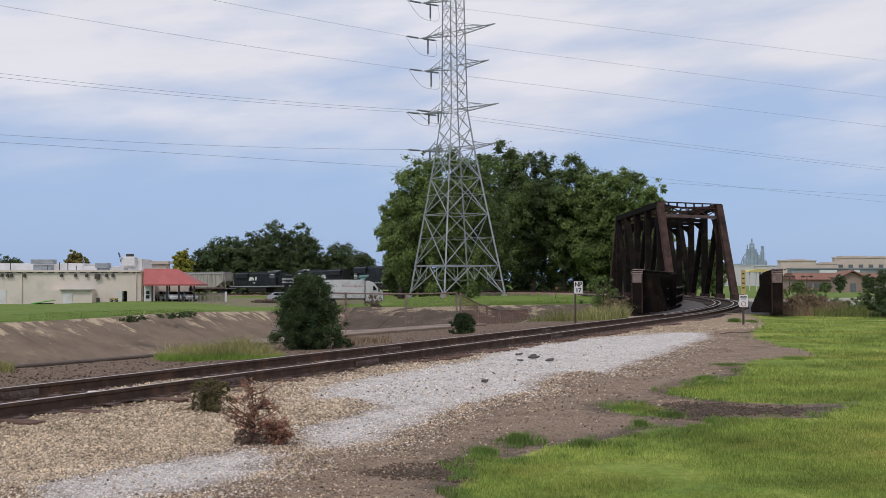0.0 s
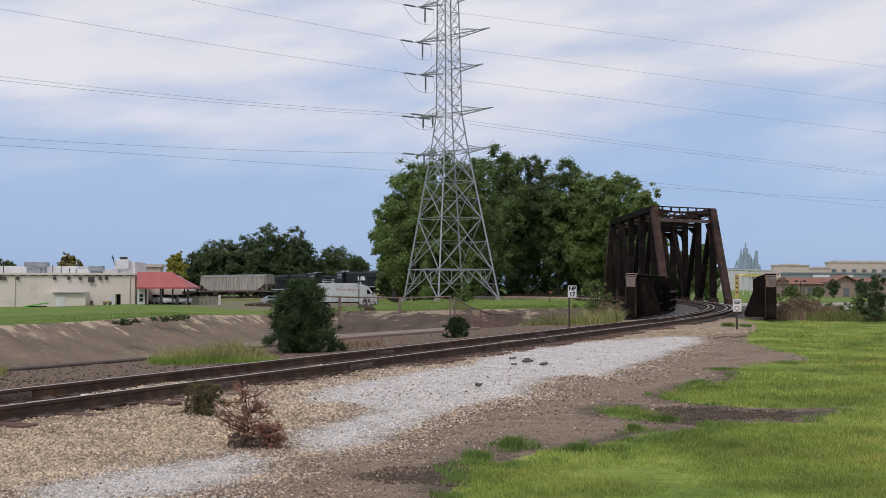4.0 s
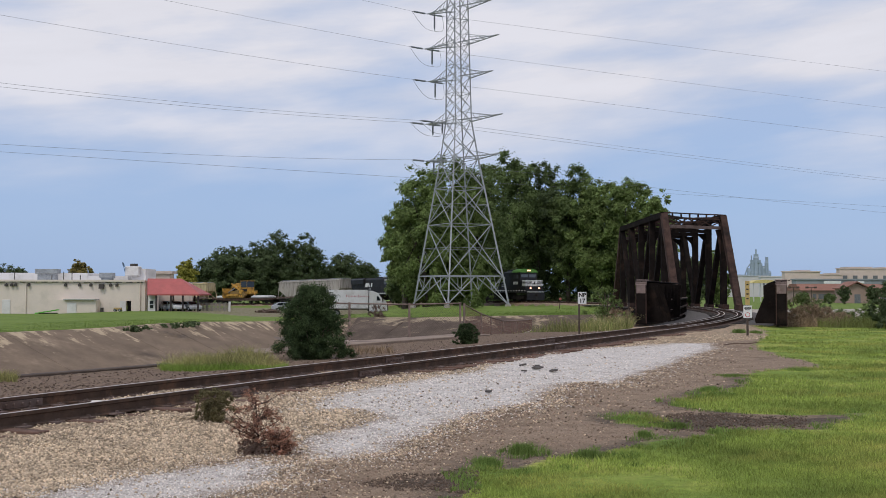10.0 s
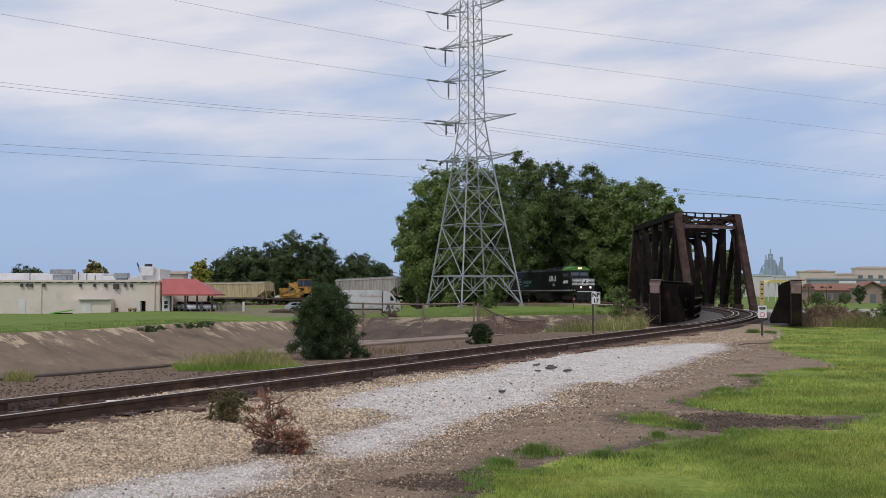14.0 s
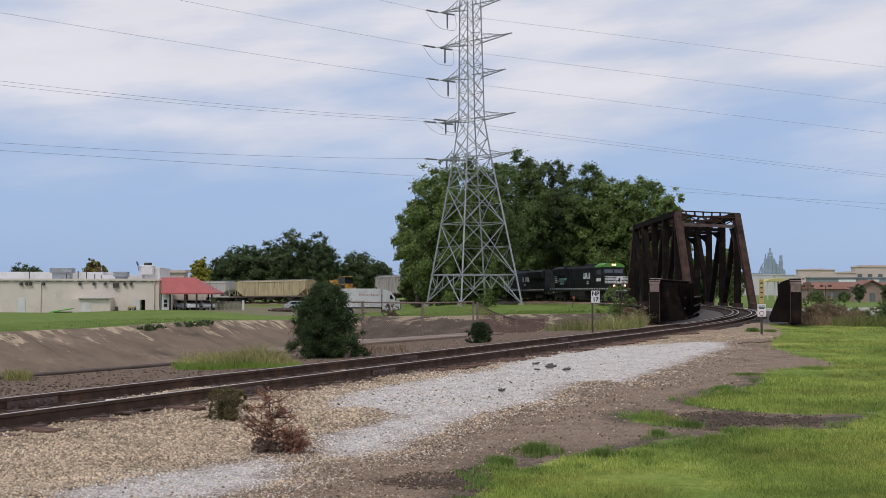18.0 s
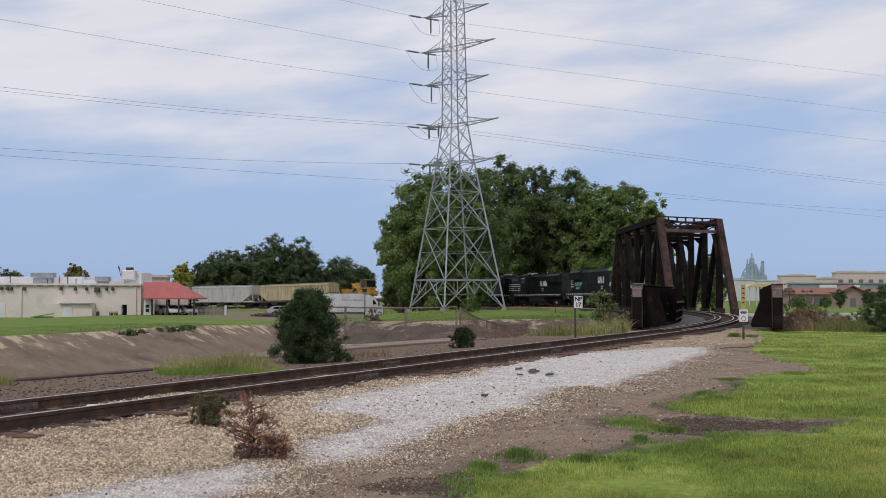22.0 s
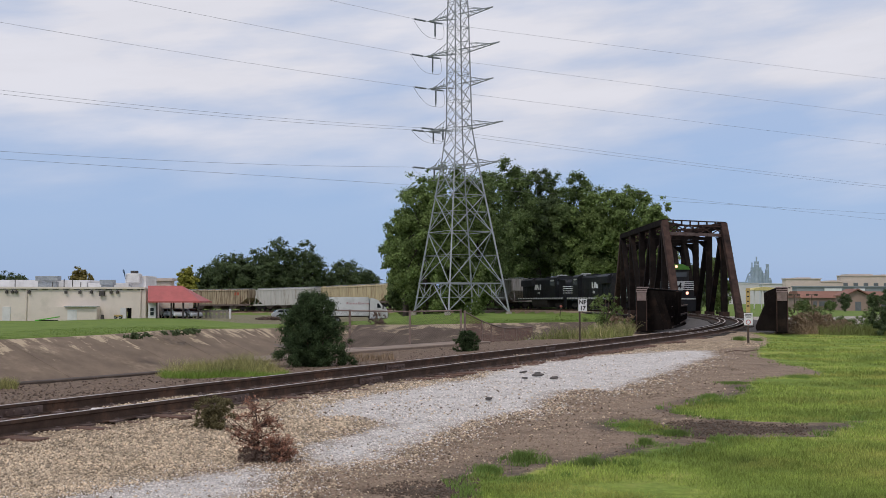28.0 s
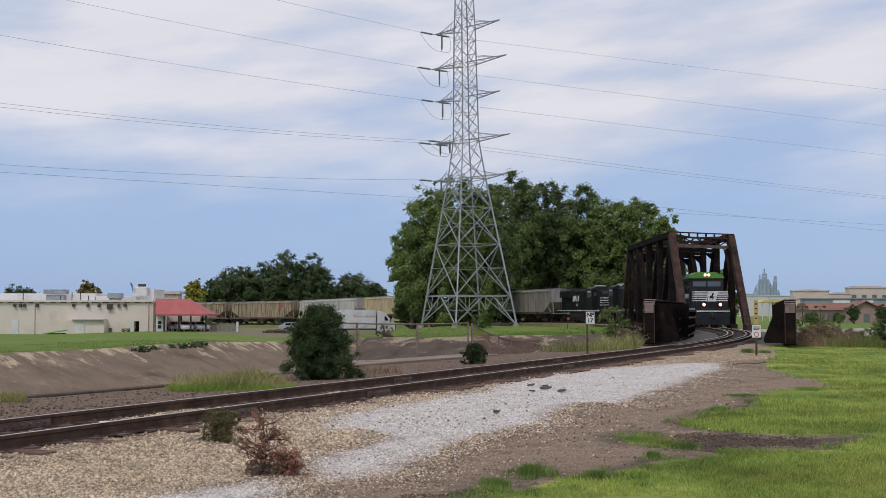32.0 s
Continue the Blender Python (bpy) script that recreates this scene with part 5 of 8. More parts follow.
bush("wild_bush", px_at(1562, 56), 56, 2.4, 1.7, "dark green bush at the edge of the lawn", LEAF_DARK, 12, 14000, 0.05, 10, z=0.0, clumps=80)
bush("wild_bush", px_at(835, 136), 136, 2.2, 2.6, "green bush at the foot of the lattice tower", LEAF_LIGHT, 13, 3000, 0.12, 8, z=0.0, clumps=30)
bush("wild_bush", px_at(664, 126), 126, 1.5, 2.6, "brown dry bush on the canal bank", TWIG, 14, 1500, 0.1, 14, z=-1.2, clumps=30)
bush("wild_bush", px_at(470, 162), 162, 1.0, 4.2, "low brown brush heap on the grass", TWIG, 15, 2500, 0.1, 20, z=-1.75, clumps=40, long=2)
# dark leaves here put the shade under the crowns into the colour
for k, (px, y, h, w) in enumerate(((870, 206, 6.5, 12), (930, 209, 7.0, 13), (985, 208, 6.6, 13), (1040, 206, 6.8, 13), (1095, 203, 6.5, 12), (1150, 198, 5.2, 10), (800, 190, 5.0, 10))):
    bush("undergrowth_bush", px_at(px, y), y, h, w, "undergrowth below the tall trees, its leaves darkened as shade", LEAF_DARK, 40 + k, 6000, 0.2, 8, z=-1.0, clumps=70)
for k, (px, y, h) in enumerate(((238, 96, 0.5), (300, 105, 0.5), (330, 110, 0.45))):
    bush("weed_tuft", px_at(px, y), y, h, 2.4, "dark weeds on the rim of the canal bank", LEAF_DARK, 20 + k, 900, 0.1, 6, z=-1.6, clumps=20)

# ---------------------------------------------------------------- rolling stock
def bogie(parent, x, axles, gap=1.75, r=0.46):
    for s in (-1, 1):
        bm = bmesh.new()
        ln = gap * (axles - 1)
        prism(bm, ((x - ln / 2 - 0.45, 0.62), (x - ln / 2 - 0.2, 0.36), (x - ln / 2 + 0.4, 0.36), (x, 0.22), (x + ln / 2 - 0.4, 0.36), (x + ln / 2 + 0.2, 0.36), (x + ln / 2 + 0.45, 0.62), (x + 0.4, 0.86), (x - 0.4, 0.86)), s * 0.98, s * 1.12)
        part("side_frame", bm, UNDER, parent)
    for k in range(axles):
        cx = x + (k - (axles - 1) / 2) * gap
        bm = bmesh.new()
        for s in (-1, 1):
            tube(bm, (cx, s * 0.69, r), (cx, s * 0.82, r), r, 18)
            tube(bm, (cx, s * 0.66, r), (cx, s * 0.69, r), r + 0.025, 18)
        tube(bm, (cx, -0.8, r), (cx, 0.8, r), 0.09, 8)
        part("wheelset", bm, UNDER, parent)


def coupler(parent, x, s):
    bm = bmesh.new()
    box(bm, (x - s * 0.3, 0, 0.88), (0.7, 0.22, 0.26))
    box(bm, (x + s * 0.06, 0, 0.88), (0.2, 0.34, 0.34))
    bevelled(bm, 0.03)
    part("coupler", bm, UNDER, parent)


def hopper(length, paint, label, seed, under=None):
    """A covered hopper: a side-sheeted body with sloped ends over open end platforms, and three outlet bays."""
    h = thing("hopper_car", label, "hopper car", group="train of hopper cars")
    L = length - 0.9
    a = L / 2
    w = 1.52
    bm = bmesh.new()
    # body outline from the side, sloped ends
    prism(bm, ((-a + 0.9, 4.28), (-a + 0.9, 2.75), (-a + 3.3, 1.35), (a - 3.3, 1.35), (a - 0.9, 2.75), (a - 0.9, 4.28)), -w, w)
    prism(bm, ((-w, 4.28), (-w * 0.93, 4.44), (-w * 0.5, 4.55), (w * 0.5, 4.55), (w * 0.93, 4.44), (w, 4.28)), -a + 0.9, a - 0.9, axis="x")
    part("body", bm, paint, h)
    n = max(9, int(L / 1.25))
    for s in (-1, 1):
        for k in range(n + 1):
            x = -a + 1.0 + (L - 2.0) * k / n
            zlow = 1.35 if abs(x) < a - 3.3 else 1.35 + (abs(x) - (a - 3.3)) * 0.58
            bm = bmesh.new()
            box(bm, (x, s * (w + 0.02), (zlow + 4.3) / 2), (0.07, 0.04, 4.3 - zlow))
            part("side_post", bm, paint, h)
        bm = bmesh.new()
        box(bm, (0, s * (w + 0.03), 1.22), (L - 0.6, 0.16, 0.30))
        part("side_sill", bm, RUST_LIGHT if paint is not HOP_WHITE else paint, h)
        bm = bmesh.new()
        box(bm, (0, s * (w + 0.03), 4.3), (L - 1.6, 0.12, 0.16))
        part("top_rail", bm, paint, h)
    bm = bmesh.new()
    box(bm, (0, 0, 4.72), (L - 1.2, 0.75, 0.05))
    for k in range(14):
        x = -a + 1.4 + (L - 2.8) * k / 13
        for s in (-1, 1):
            beam(bm, (x, s * 0.36, 4.7), (x, s * 0.9, 4.48), 0.05)
    for s in (-1, 1):
        box(bm, (0, s * 0.95, 4.62), (L - 1.6, 0.05, 0.04))
    part("running_board", bm, GALV, h, "grey roof walkway")
    for s in (-1, 1):
        bm = bmesh.new()
        for k in range(8):
            x = -a + 1.6 + (L - 3.2) * k / 7
            box(bm, (x, s * 1.2, 4.62), (0.7, 0.5, 0.1))
        tagged(part("roof_hatch_row", bm, paint, h), kind="stuff")
    for s in (-1, 1):
        bm = bmesh.new()
        for y in (-1.35, 1.35):
            beam(bm, (s * (a - 0.35), y, 1.1), (s * (a - 0.95), y, 4.25), 0.12)
            beam(bm, (s * (a - 0.95), y, 1.1), (s * (a - 2.4), y, 2.2), 0.12)
        for z in (1.5, 1.9, 2.3, 2.7, 3.1, 3.5, 3.9):
            box(bm, (s * (a - 0.3 - (z - 1.1) * 0.19), 1.42, z), (0.05, 0.4, 0.04))
        box(bm, (s * (a - 0.55), 0, 1.1), (1.1, 2.9, 0.14))
        part("end_frame", bm, paint, h)
        coupler(h, s * length / 2, s)
    for k in range(3):
        x = (k - 1) * (L - 7.6) / 2.6
        bm = bmesh.new()
        prism(bm, ((x - 2.0, 1.36), (x - 0.45, 0.42), (x + 0.45, 0.42), (x + 2.0, 1.36)), -1.35, 1.35)
        part("outlet_bay", bm, under or GRIMY, h, "grimy outlet bay")
    bogie(h, -a + 2.1, 2), bogie(h, a - 2.1, 2)
    return h


def bars(parent, m, pieces, material, name="livery_mark"):
    """Plain painted shapes: slanted bars (x0, x1, z0, z1, slant) on a side at y."""
    for x0, x1, z0, z1, sl, y in pieces:
        bm = bmesh.new()
        prism(bm, ((x0, z0), (x1, z0), (x1 + sl, z1), (x0 + sl, z1)), y, y + (0.012 if y > 0 else -0.012))
        part(name, bm, material, parent)


def loco(length, label, high=False, green=False):
    """A hood locomotive, nose towards +x."""
    g = thing("locomotive", label, "locomotive", group="locomotives of the train")
    a = length / 2 - 0.45
    roof = LOCO_GREEN if green else LOCO_BLACK
    bm = bmesh.new()
    box(bm, (0, 0, 1.42), (2 * a, 3.0, 0.34))
    part("frame", bm, LOCO_BLACK, g)
    for s in (-1, 1):
        n = 26
        bm = bmesh.new()
        for k in range(n):
            box(bm, (-a + 0.6 + (2 * a - 1.2) * k / (n - 1), s * 1.506, 1.5), (0.42, 0.02, 0.13))
        tagged(part("sill_stripe", bm, LOCO_WHITE, g, "white reflective sill stripe"), kind="stuff")
    ax = 3 if length > 20 else 2
    bx = a - (3.6 if ax == 3 else 2.6)
    bogie(g, bx, ax), bogie(g, -bx, ax)
    bm = bmesh.new()
    prism(bm, ((-1.3, 0.25), (-1.45, 0.6), (-1.45, 1.25), (1.45, 1.25), (1.45, 0.6), (1.3, 0.25)), -2.8, 2.8, axis="x")
    part("fuel_tank", bm, UNDER, g)
    cab0, cab1 = (a - 4.6, a - 2.2) if ax == 3 else (a - 5.0, a - 2.8)
    hw = 1.02 if ax == 3 else 0.95
    bm = bmesh.new()
    prism(bm, ((-hw, 1.59), (-hw, 4.1), (-hw * 0.8, 4.42), (hw * 0.8, 4.42), (hw, 4.1), (hw, 1.59)), -a + 1.0, cab0, axis="x")
    part("long_hood", bm, LOCO_BLACK, g)
    bm = bmesh.new()
    prism(bm, ((-1.42, 3.3), (-1.42, 4.15), (-1.0, 4.42), (1.0, 4.42), (1.42, 4.15), (1.42, 3.3)), -a + 1.4, -a + 5.6, axis="x")
    part("radiator_housing", bm, LOCO_BLACK, g)
    for k in range(3):
        bm = bmesh.new()
        tube(bm, (-a + 2.2 + k * 1.25, 0, 4.4), (-a + 2.2 + k * 1.25, 0, 4.56), 0.52, 14)
        part("roof_fan", bm, LOCO_BLACK, g)
    bm = bmesh.new()
    box(bm, (0.5, 0, 4.52), (1.4, 0.6, 0.22))
    bevelled(bm, 0.03)
    part("exhaust_stack", bm, LOCO_BLACK, g)
    bm = bmesh.new()
    box(bm, (cab0 - 2.0, 0, 4.5), (2.6, 1.3, 0.2))
    bevelled(bm, 0.03)
    part("brake_grid_box", bm, LOCO_BLACK, g)
    for s in (-1, 1):
        for k in range(11):
            x = -a + 1.6 + (cab0 + a - 2.0) * k / 10
            bm = bmesh.new()
            box(bm, (x, s * (hw + 0.012), 2.75), (0.75, 0.02, 1.9))
            part("hood_door", bm, LOCO_BLACK, g)
        bm = bmesh.new()
        tube(bm, (-a + 0.5, s * 1.46, 2.62), (cab0, s * 1.46, 2.62), 0.02, 5)
        for k in range(10):
            x = -a + 0.5 + (cab0 + a - 0.5) * k / 9
            tube(bm, (x, s * 1.46, 1.58), (x, s * 1.46, 2.62), 0.02, 5)
        part("handrail", bm, UNDER, g)
    # cab
    bm = bmesh.new()
    prism(bm, ((-1.5, 1.59), (-1.5, 4.1), (1.5, 4.1), (1.5, 1.59)), cab0, cab1, axis="x")
    part("cab", bm, LOCO_BLACK, g)
    bm = bmesh.new()
    prism(bm, ((-1.56, 4.1), (-1.45, 4.36), (-0.8, 4.62), (0.8, 4.62), (1.45, 4.36), (1.56, 4.1)), cab0 - 0.12, cab1 + 0.12, axis="x")
    part("cab_roof", bm, roof, g, "bright green cab roof" if green else "")
    if not green:
        bm = bmesh.new()
        box(bm, ((cab0 + cab1) / 2, 0, 4.66), (1.3, 1.1, 0.22)), box(bm, (cab0 - 0.6, 0, 4.5), (0.8, 1.6, 0.16))
        bevelled(bm, 0.04)
        part("roof_unit", bm, mat("pale_grey_roof_unit", (0.42, 0.43, 0.43), 0.6), g, "pale grey roof unit")
    nt = 4.1 if high else 3.0
    nw = 1.46 if ax == 3 else 0.95
    bm = bmesh.new()
    prism(bm, ((cab1, 1.59), (cab1, nt), (a - 0.75, nt - 0.12), (a - 0.45, nt - 0.45), (a - 0.45, 1.59)), -nw, nw)
    part("nose", bm, LOCO_BLACK, g)
    if high:
        bm = bmesh.new()
        box(bm, (cab1 - 1.1, 0, 3.95), (1.3, 3.03, 0.2))
        part("cab_band", bm, mat("pale_cab_band", (0.45, 0.46, 0.44), 0.5), g, "pale band above the cab windows")
    for s in (-1, 1):
        bm = bmesh.new()
        box(bm, (cab1 + 0.012, s * 0.66, 3.62), (0.02, 1.16, 0.42))
        part("windscreen_pane", bm, CAB_GLASS, g)
        for x in (-0.42, 0.42):
            bm = bmesh.new()
            box(bm, ((cab0 + cab1) / 2 + x, s * 1.51, 3.5), (0.7, 0.02, 0.6))
            part("side_window", bm, CAB_GLASS, g)
    # stripes across the nose and an abstract dark badge
    xs = a - 0.44
    stripe_z = (2.2, 2.38, 2.56, 2.74, 2.92) if not high else (2.2, 2.5, 2.8, 3.1)
    for z in stripe_z:
        bm = bmesh.new()
        box(bm, (xs, 0, z), (0.02, nw * 2, 0.1))
        for s in (-1, 1):
            box(bm, (xs - 0.5, s * (nw + 0.008), z), (1.0, 0.016, 0.1))
        part("nose_stripe", bm, LOCO_WHITE, g, "white stripe")
    if not high:
        bm = bmesh.new()
        prism(bm, ((-0.52, 2.12), (0.36, 2.12), (0.6, 2.98), (-0.28, 2.98)), xs + 0.004, xs + 0.016, axis="x")
        part("nose_panel", bm, LOCO_WHITE, g, "white slanted panel")
    bm = bmesh.new()
    prism(bm, ((-0.2, 2.2), (-0.08, 2.4), (-0.24, 2.5), (-0.02, 2.6), (0.12, 2.86), (0.24, 2.78), (0.14, 2.6), (0.2, 2.42), (0.1, 2.24), (0.06, 2.42), (-0.04, 2.38)), xs + 0.02, xs + 0.03, axis="x")
    part("nose_badge", bm, LOCO_BLACK, g)
    # side lettering as plain slanted shapes
    lx = cab0 - 5.6 if ax == 3 else cab0 - 6.6
    for s in (-1, 1):
        y = s * (hw + 0.024)
        bars(g, None, ((lx - 0.1, lx + 0.85, 2.75, 3.5, 0.3, y), (lx + 1.15, lx + 1.55, 2.75, 3.5, -0.25, y), (lx + 1.85, lx + 2.3, 2.75, 3.5, 0.1, y), (lx + 1.2, lx + 1.9, 2.32, 2.42, 0, y), (lx + 1.2, lx + 1.9, 2.12, 2.22, 0, y)), LOCO_WHITE)
        if green:
            teal = mat("pale_teal_paint", (0.25, 0.42, 0.40), 0.5)
            bars(g, None, ((-a + 2.6, -a + 5.8, 2.5, 2.95, 0.5, y), (-a + 3.2, -a + 4.9, 2.1, 2.35, 0.3, y), (1.2, 2.0, 3.0, 3.5, 0.1, y)), teal)
            bars(g, None, tuple((-a + 1.1, -a + 2.2, z, z + 0.14, 0, y) for z in (2.35, 2.6, 2.85, 3.1)), LOCO_WHITE, "rear_stripe")
            bars(g, None, ((cab0 + 0.3, cab0 + 1.1, 2.4, 2.8, 0.15, s * 1.512), (cab0 + 1.3, cab0 + 1.8, 2.4, 2.8, 0.1, s * 1.512)), LOCO_WHITE)
    # lamps
    if green:
        for nm, y, z, x, r in (("headlight", -0.16, 4.38, cab1 + 0.15, 0.13), ("headlight", 0.16, 4.38, cab1 + 0.15, 0.13), ("ditch_light", -0.72, 1.86, a - 0.22, 0.14), ("ditch_light", 0.72, 1.86, a - 0.22, 0.14)):
            bm = bmesh.new()
            tube(bm, (x, y, z), (x + 0.06, y, z), r, 12)
            part(nm, bm, HEADLIGHT, g, "lit lamp")
    bm = bmesh.new()
    prism(bm, ((-1.45, 0.18), (-1.5, 1.2), (1.5, 1.2), (1.45, 0.18)), a + 0.0, a + 0.12, axis="x")
    part("snowplough", bm, LOCO_BLACK, g)
    bm = bmesh.new()
    for y in (-1.35, -0.45, 0.45, 1.35):
        tube(bm, (a - 0.05, y, 1.59), (a - 0.05, y, 2.5), 0.022, 5)
    tube(bm, (a - 0.05, -1.35, 2.5), (a - 0.05, 1.35, 2.5), 0.022, 5)
    part("front_railing", bm, LOCO_BLACK, g)
    bm = bmesh.new()
    for s in (-1, 1):
        for k in range(4):
            box(bm, (a - 0.25 - k * 0.02, s * 1.25, 0.4 + k * 0.28), (0.4, 0.5, 0.04))
    part("step_well", bm, UNDER, g)
    if green:
        bm = bmesh.new()
        box(bm, (a + 0.13, 0, 1.32), (0.03, 2.9, 0.09))
        part("pilot_stripe", bm, LOCO_WHITE, g, "white stripe")
        for s in (-1, 1):
            bm = bmesh.new()
            box(bm, (a - 0.35, s * 0.72, 1.75), (0.24, 0.34, 0.45))
            part("lamp_bracket", bm, LOCO_BLACK, g)
    coupler(g, length / 2, 1), coupler(g, -length / 2, -1)
    if green:
        for c in g.children:
            c.scale.z = 1.06
    return g


def flat_car(length):
    f = thing("flat_car", "dark low flat car loaded with a bulldozer", "flat car", group="train of hopper cars")
    a = length / 2 - 0.45
    bm = bmesh.new()
    prism(bm, ((-a, 1.12), (-a, 0.9), (-a + 4.2, 0.62), (a - 4.2, 0.62), (a, 0.9), (a, 1.12)), -1.5, 1.5)
    part("deck", bm, mat("red_brown_flat_car", (0.09, 0.055, 0.045), 0.85, 0, 0.3, 1.5), f)
    for s in (-1, 1):
        for k in range(14):
            bm = bmesh.new()
            box(bm, (-a + 0.8 + (2 * a - 1.6) * k / 13, s * 1.54, 1.0), (0.16, 0.1, 0.22))
            part("stake_pocket", bm, UNDER, f)
        coupler(f, s * length / 2, s)
    bogie(f, -a + 2.0, 2), bogie(f, a - 2.0, 2)
    return f


def dozer():
    d = thing("bulldozer", "yellow crawler bulldozer with blade, chained on the flat car", "bulldozer")
    for s in (-1, 1):
        bm = bmesh.new()
        prism(bm, ((-1.9, 0.5), (-1.5, 0.05), (1.5, 0.05), (1.95, 0.45), (1.4, 0.95), (-0.2, 1.35), (-1.4, 1.0)), s * 0.75, s * 1.3)
        part("track", bm, mat("worn_track_steel", (0.26, 0.165, 0.06), 0.8, 0.2, 0.35, 3), d)
        for k in range(6):
            bm = bmesh.new()
            tube(bm, (-1.25 + k * 0.5, s * 1.3, 0.32), (-1.25 + k * 0.5, s * 1.34, 0.32), 0.18, 10)
            part("track_roller", bm, DOZER, d)
        bm = bmesh.new()
        beam(bm, (-0.6, s * 1.42, 0.55), (2.4, s * 1.42, 0.45), 0.18, 0.3)
        beam(bm, (0.2, s * 0.6, 2.1), (2.35, s * 0.75, 0.95), 0.14)
        part("push_arm", bm, DOZER, d)
    bm = bmesh.new()
    prism(bm, ((-2.1, 0.6), (-2.1, 1.75), (-0.4, 1.8), (-0.3, 2.4), (0.6, 2.45), (1.6, 2.3), (1.85, 1.9), (1.85, 0.7)), -0.7, 0.7)
    bevelled(bm, 0.05)
    part("engine_hood", bm, DOZER, d)
    for s in (-1, 1):
        for x0, x1, z0, z1 in ((0.0, 0.75, 1.15, 1.75), (0.85, 1.6, 1.15, 1.75), (-1.9, -0.6, 1.1, 1.55)):
            bm = bmesh.new()
            box(bm, ((x0 + x1) / 2, s * 0.72, (z0 + z1) / 2), (x1 - x0, 0.06, z1 - z0))
            part("side_grille", bm, UNDER, d)
        bm = bmesh.new()
        tube(bm, (-1.0, s * 1.02, 1.05), (-1.0, s * 1.36, 1.05), 0.36, 14)
        part("drive_sprocket", bm, DOZER, d)
        bm = bmesh.new()
        tube(bm, (0.4, s * 0.85, 1.9), (2.3, s * 0.95, 0.9), 0.07, 8)
        part("lift_cylinder", bm, GALV, d)
        bm = bmesh.new()
        beam(bm, (1.7, s * 0.8, 2.35), (-0.5, s * 0.95, 1.25), 0.16, 0.22)
        part("tilt_arm", bm, DOZER, d)
        bm = bmesh.new()
        for k in range(16):
            box(bm, (-1.45 + k * 0.19, s * 1.02, 0.02), (0.1, 0.56, 0.06))
        tagged(part("track_shoes", bm, MATS["worn_track_steel"], d), kind="stuff")
    bm = bmesh.new()
    prism(bm, ((2.45, 0.0), (2.75, 0.25), (2.62, 0.85), (2.78, 1.6), (2.6, 1.6), (2.45, 0.85), (2.5, 0.3)), -1.9, 1.9)
    part("blade", bm, DOZER, d)
    for x, y in ((-1.9, -0.75), (-1.9, 0.75), (-0.45, -0.75), (-0.45, 0.75)):
        bm = bmesh.new()
        beam(bm, (x, y, 1.7), (x, y, 2.75), 0.09)
        part("cab_post", bm, DOZER, d)
    bm = bmesh.new()
    box(bm, (-1.18, 0, 2.8), (1.75, 1.7, 0.1))
    bevelled(bm, 0.03)
    part("canopy", bm, DOZER, d)
    bm = bmesh.new()
    box(bm, (-1.2, 0, 2.25), (1.5, 1.56, 0.95))
    part("cab_glass", bm, GLASS_DARK, d)
    bm = bmesh.new()
    tube(bm, (0.9, 0.2, 2.3), (0.9, 0.2, 2.75), 0.07, 8)
    part("exhaust_pipe", bm, UNDER, d)
    bm = bmesh.new()
    box(bm, (-2.45, 0, 1.0), (0.5, 1.6, 0.5)), beam(bm, (-2.6, 0, 1.2), (-2.95, 0, 0.3), 0.16)
    part("ripper", bm, DOZER, d)
    d.scale = (1.32, 1.32, 1.32)
    return d


def pipe_load(length, label):
    p = thing("wrapped_load", label, "wrapped load")
    rnd = random.Random(3)
    for k in range(5):
        bm = bmesh.new()
        tube(bm, (-length / 2 + rnd.uniform(0, 0.4), -0.9 + k * 0.45, 0.24 + 0.12 * (k % 2)), (length / 2, -0.9 + k * 0.45, 0.24 + 0.10 * (k % 2)), 0.23, 10)
        part("bundle", bm, mat("white_plastic_wrap", (0.62, 0.62, 0.62), 0.5, 0, 0.12, 2, 0.5, 6), p, smooth=True)
    return p


# how far behind the leading nose each vehicle begins and ends
TRAIN = [(loco(24.0, "black locomotive with a bright green cab roof and lit headlights", False, True), -3.3, 21.6, 1),
         (loco(18.8, "black high-hood locomotive coupled tail first", True), 21.8, 41.0, -1),
         (loco(18.2, "black high-hood locomotive with white side lettering", True), 41.0, 59.5, 1),
         (hopper(22.4, HOP_GREY, "weathered grey covered hopper car", 1), 59.5, 82.0, 1),
         (flat_car(20.0), 82.0, 102.1, 1),
         (hopper(24.4, HOP_YELLOW, "faded yellow covered hopper car", 2), 102.1, 126.6, 1),
         (hopper(20.7, HOP_WHITE, "pale grey covered hopper car", 3), 126.6, 147.4, 1),
         (hopper(21.2, HOP_RUSTY, "cream covered hopper car streaked with rust", 4), 147.4, 168.7, 1),
         (hopper(21.2, HOP_RUSTY, "cream covered hopper car streaked with rust", 5), 168.7, 190.0, 1)]
LOADS = [(dozer(), 93.6, -1), (pipe_load(5.4, "bundles of white wrapped pipe on the flat car"), 87.2, 1), (pipe_load(2.4, "short white wrapped bundle on the flat car"), 99.4, 1)]
# patch of red paint on the streaked car
bars(TRAIN[7][0], None, tuple((6.2 - k * 0.75, 6.7 - k * 0.75, 3.3, 3.95, 0.05, s * 1.56) for k in range(2) for s in (-1, 1)), mat("red_graffiti_paint", (0.42, 0.10, 0.06), 0.7), "red_marks")

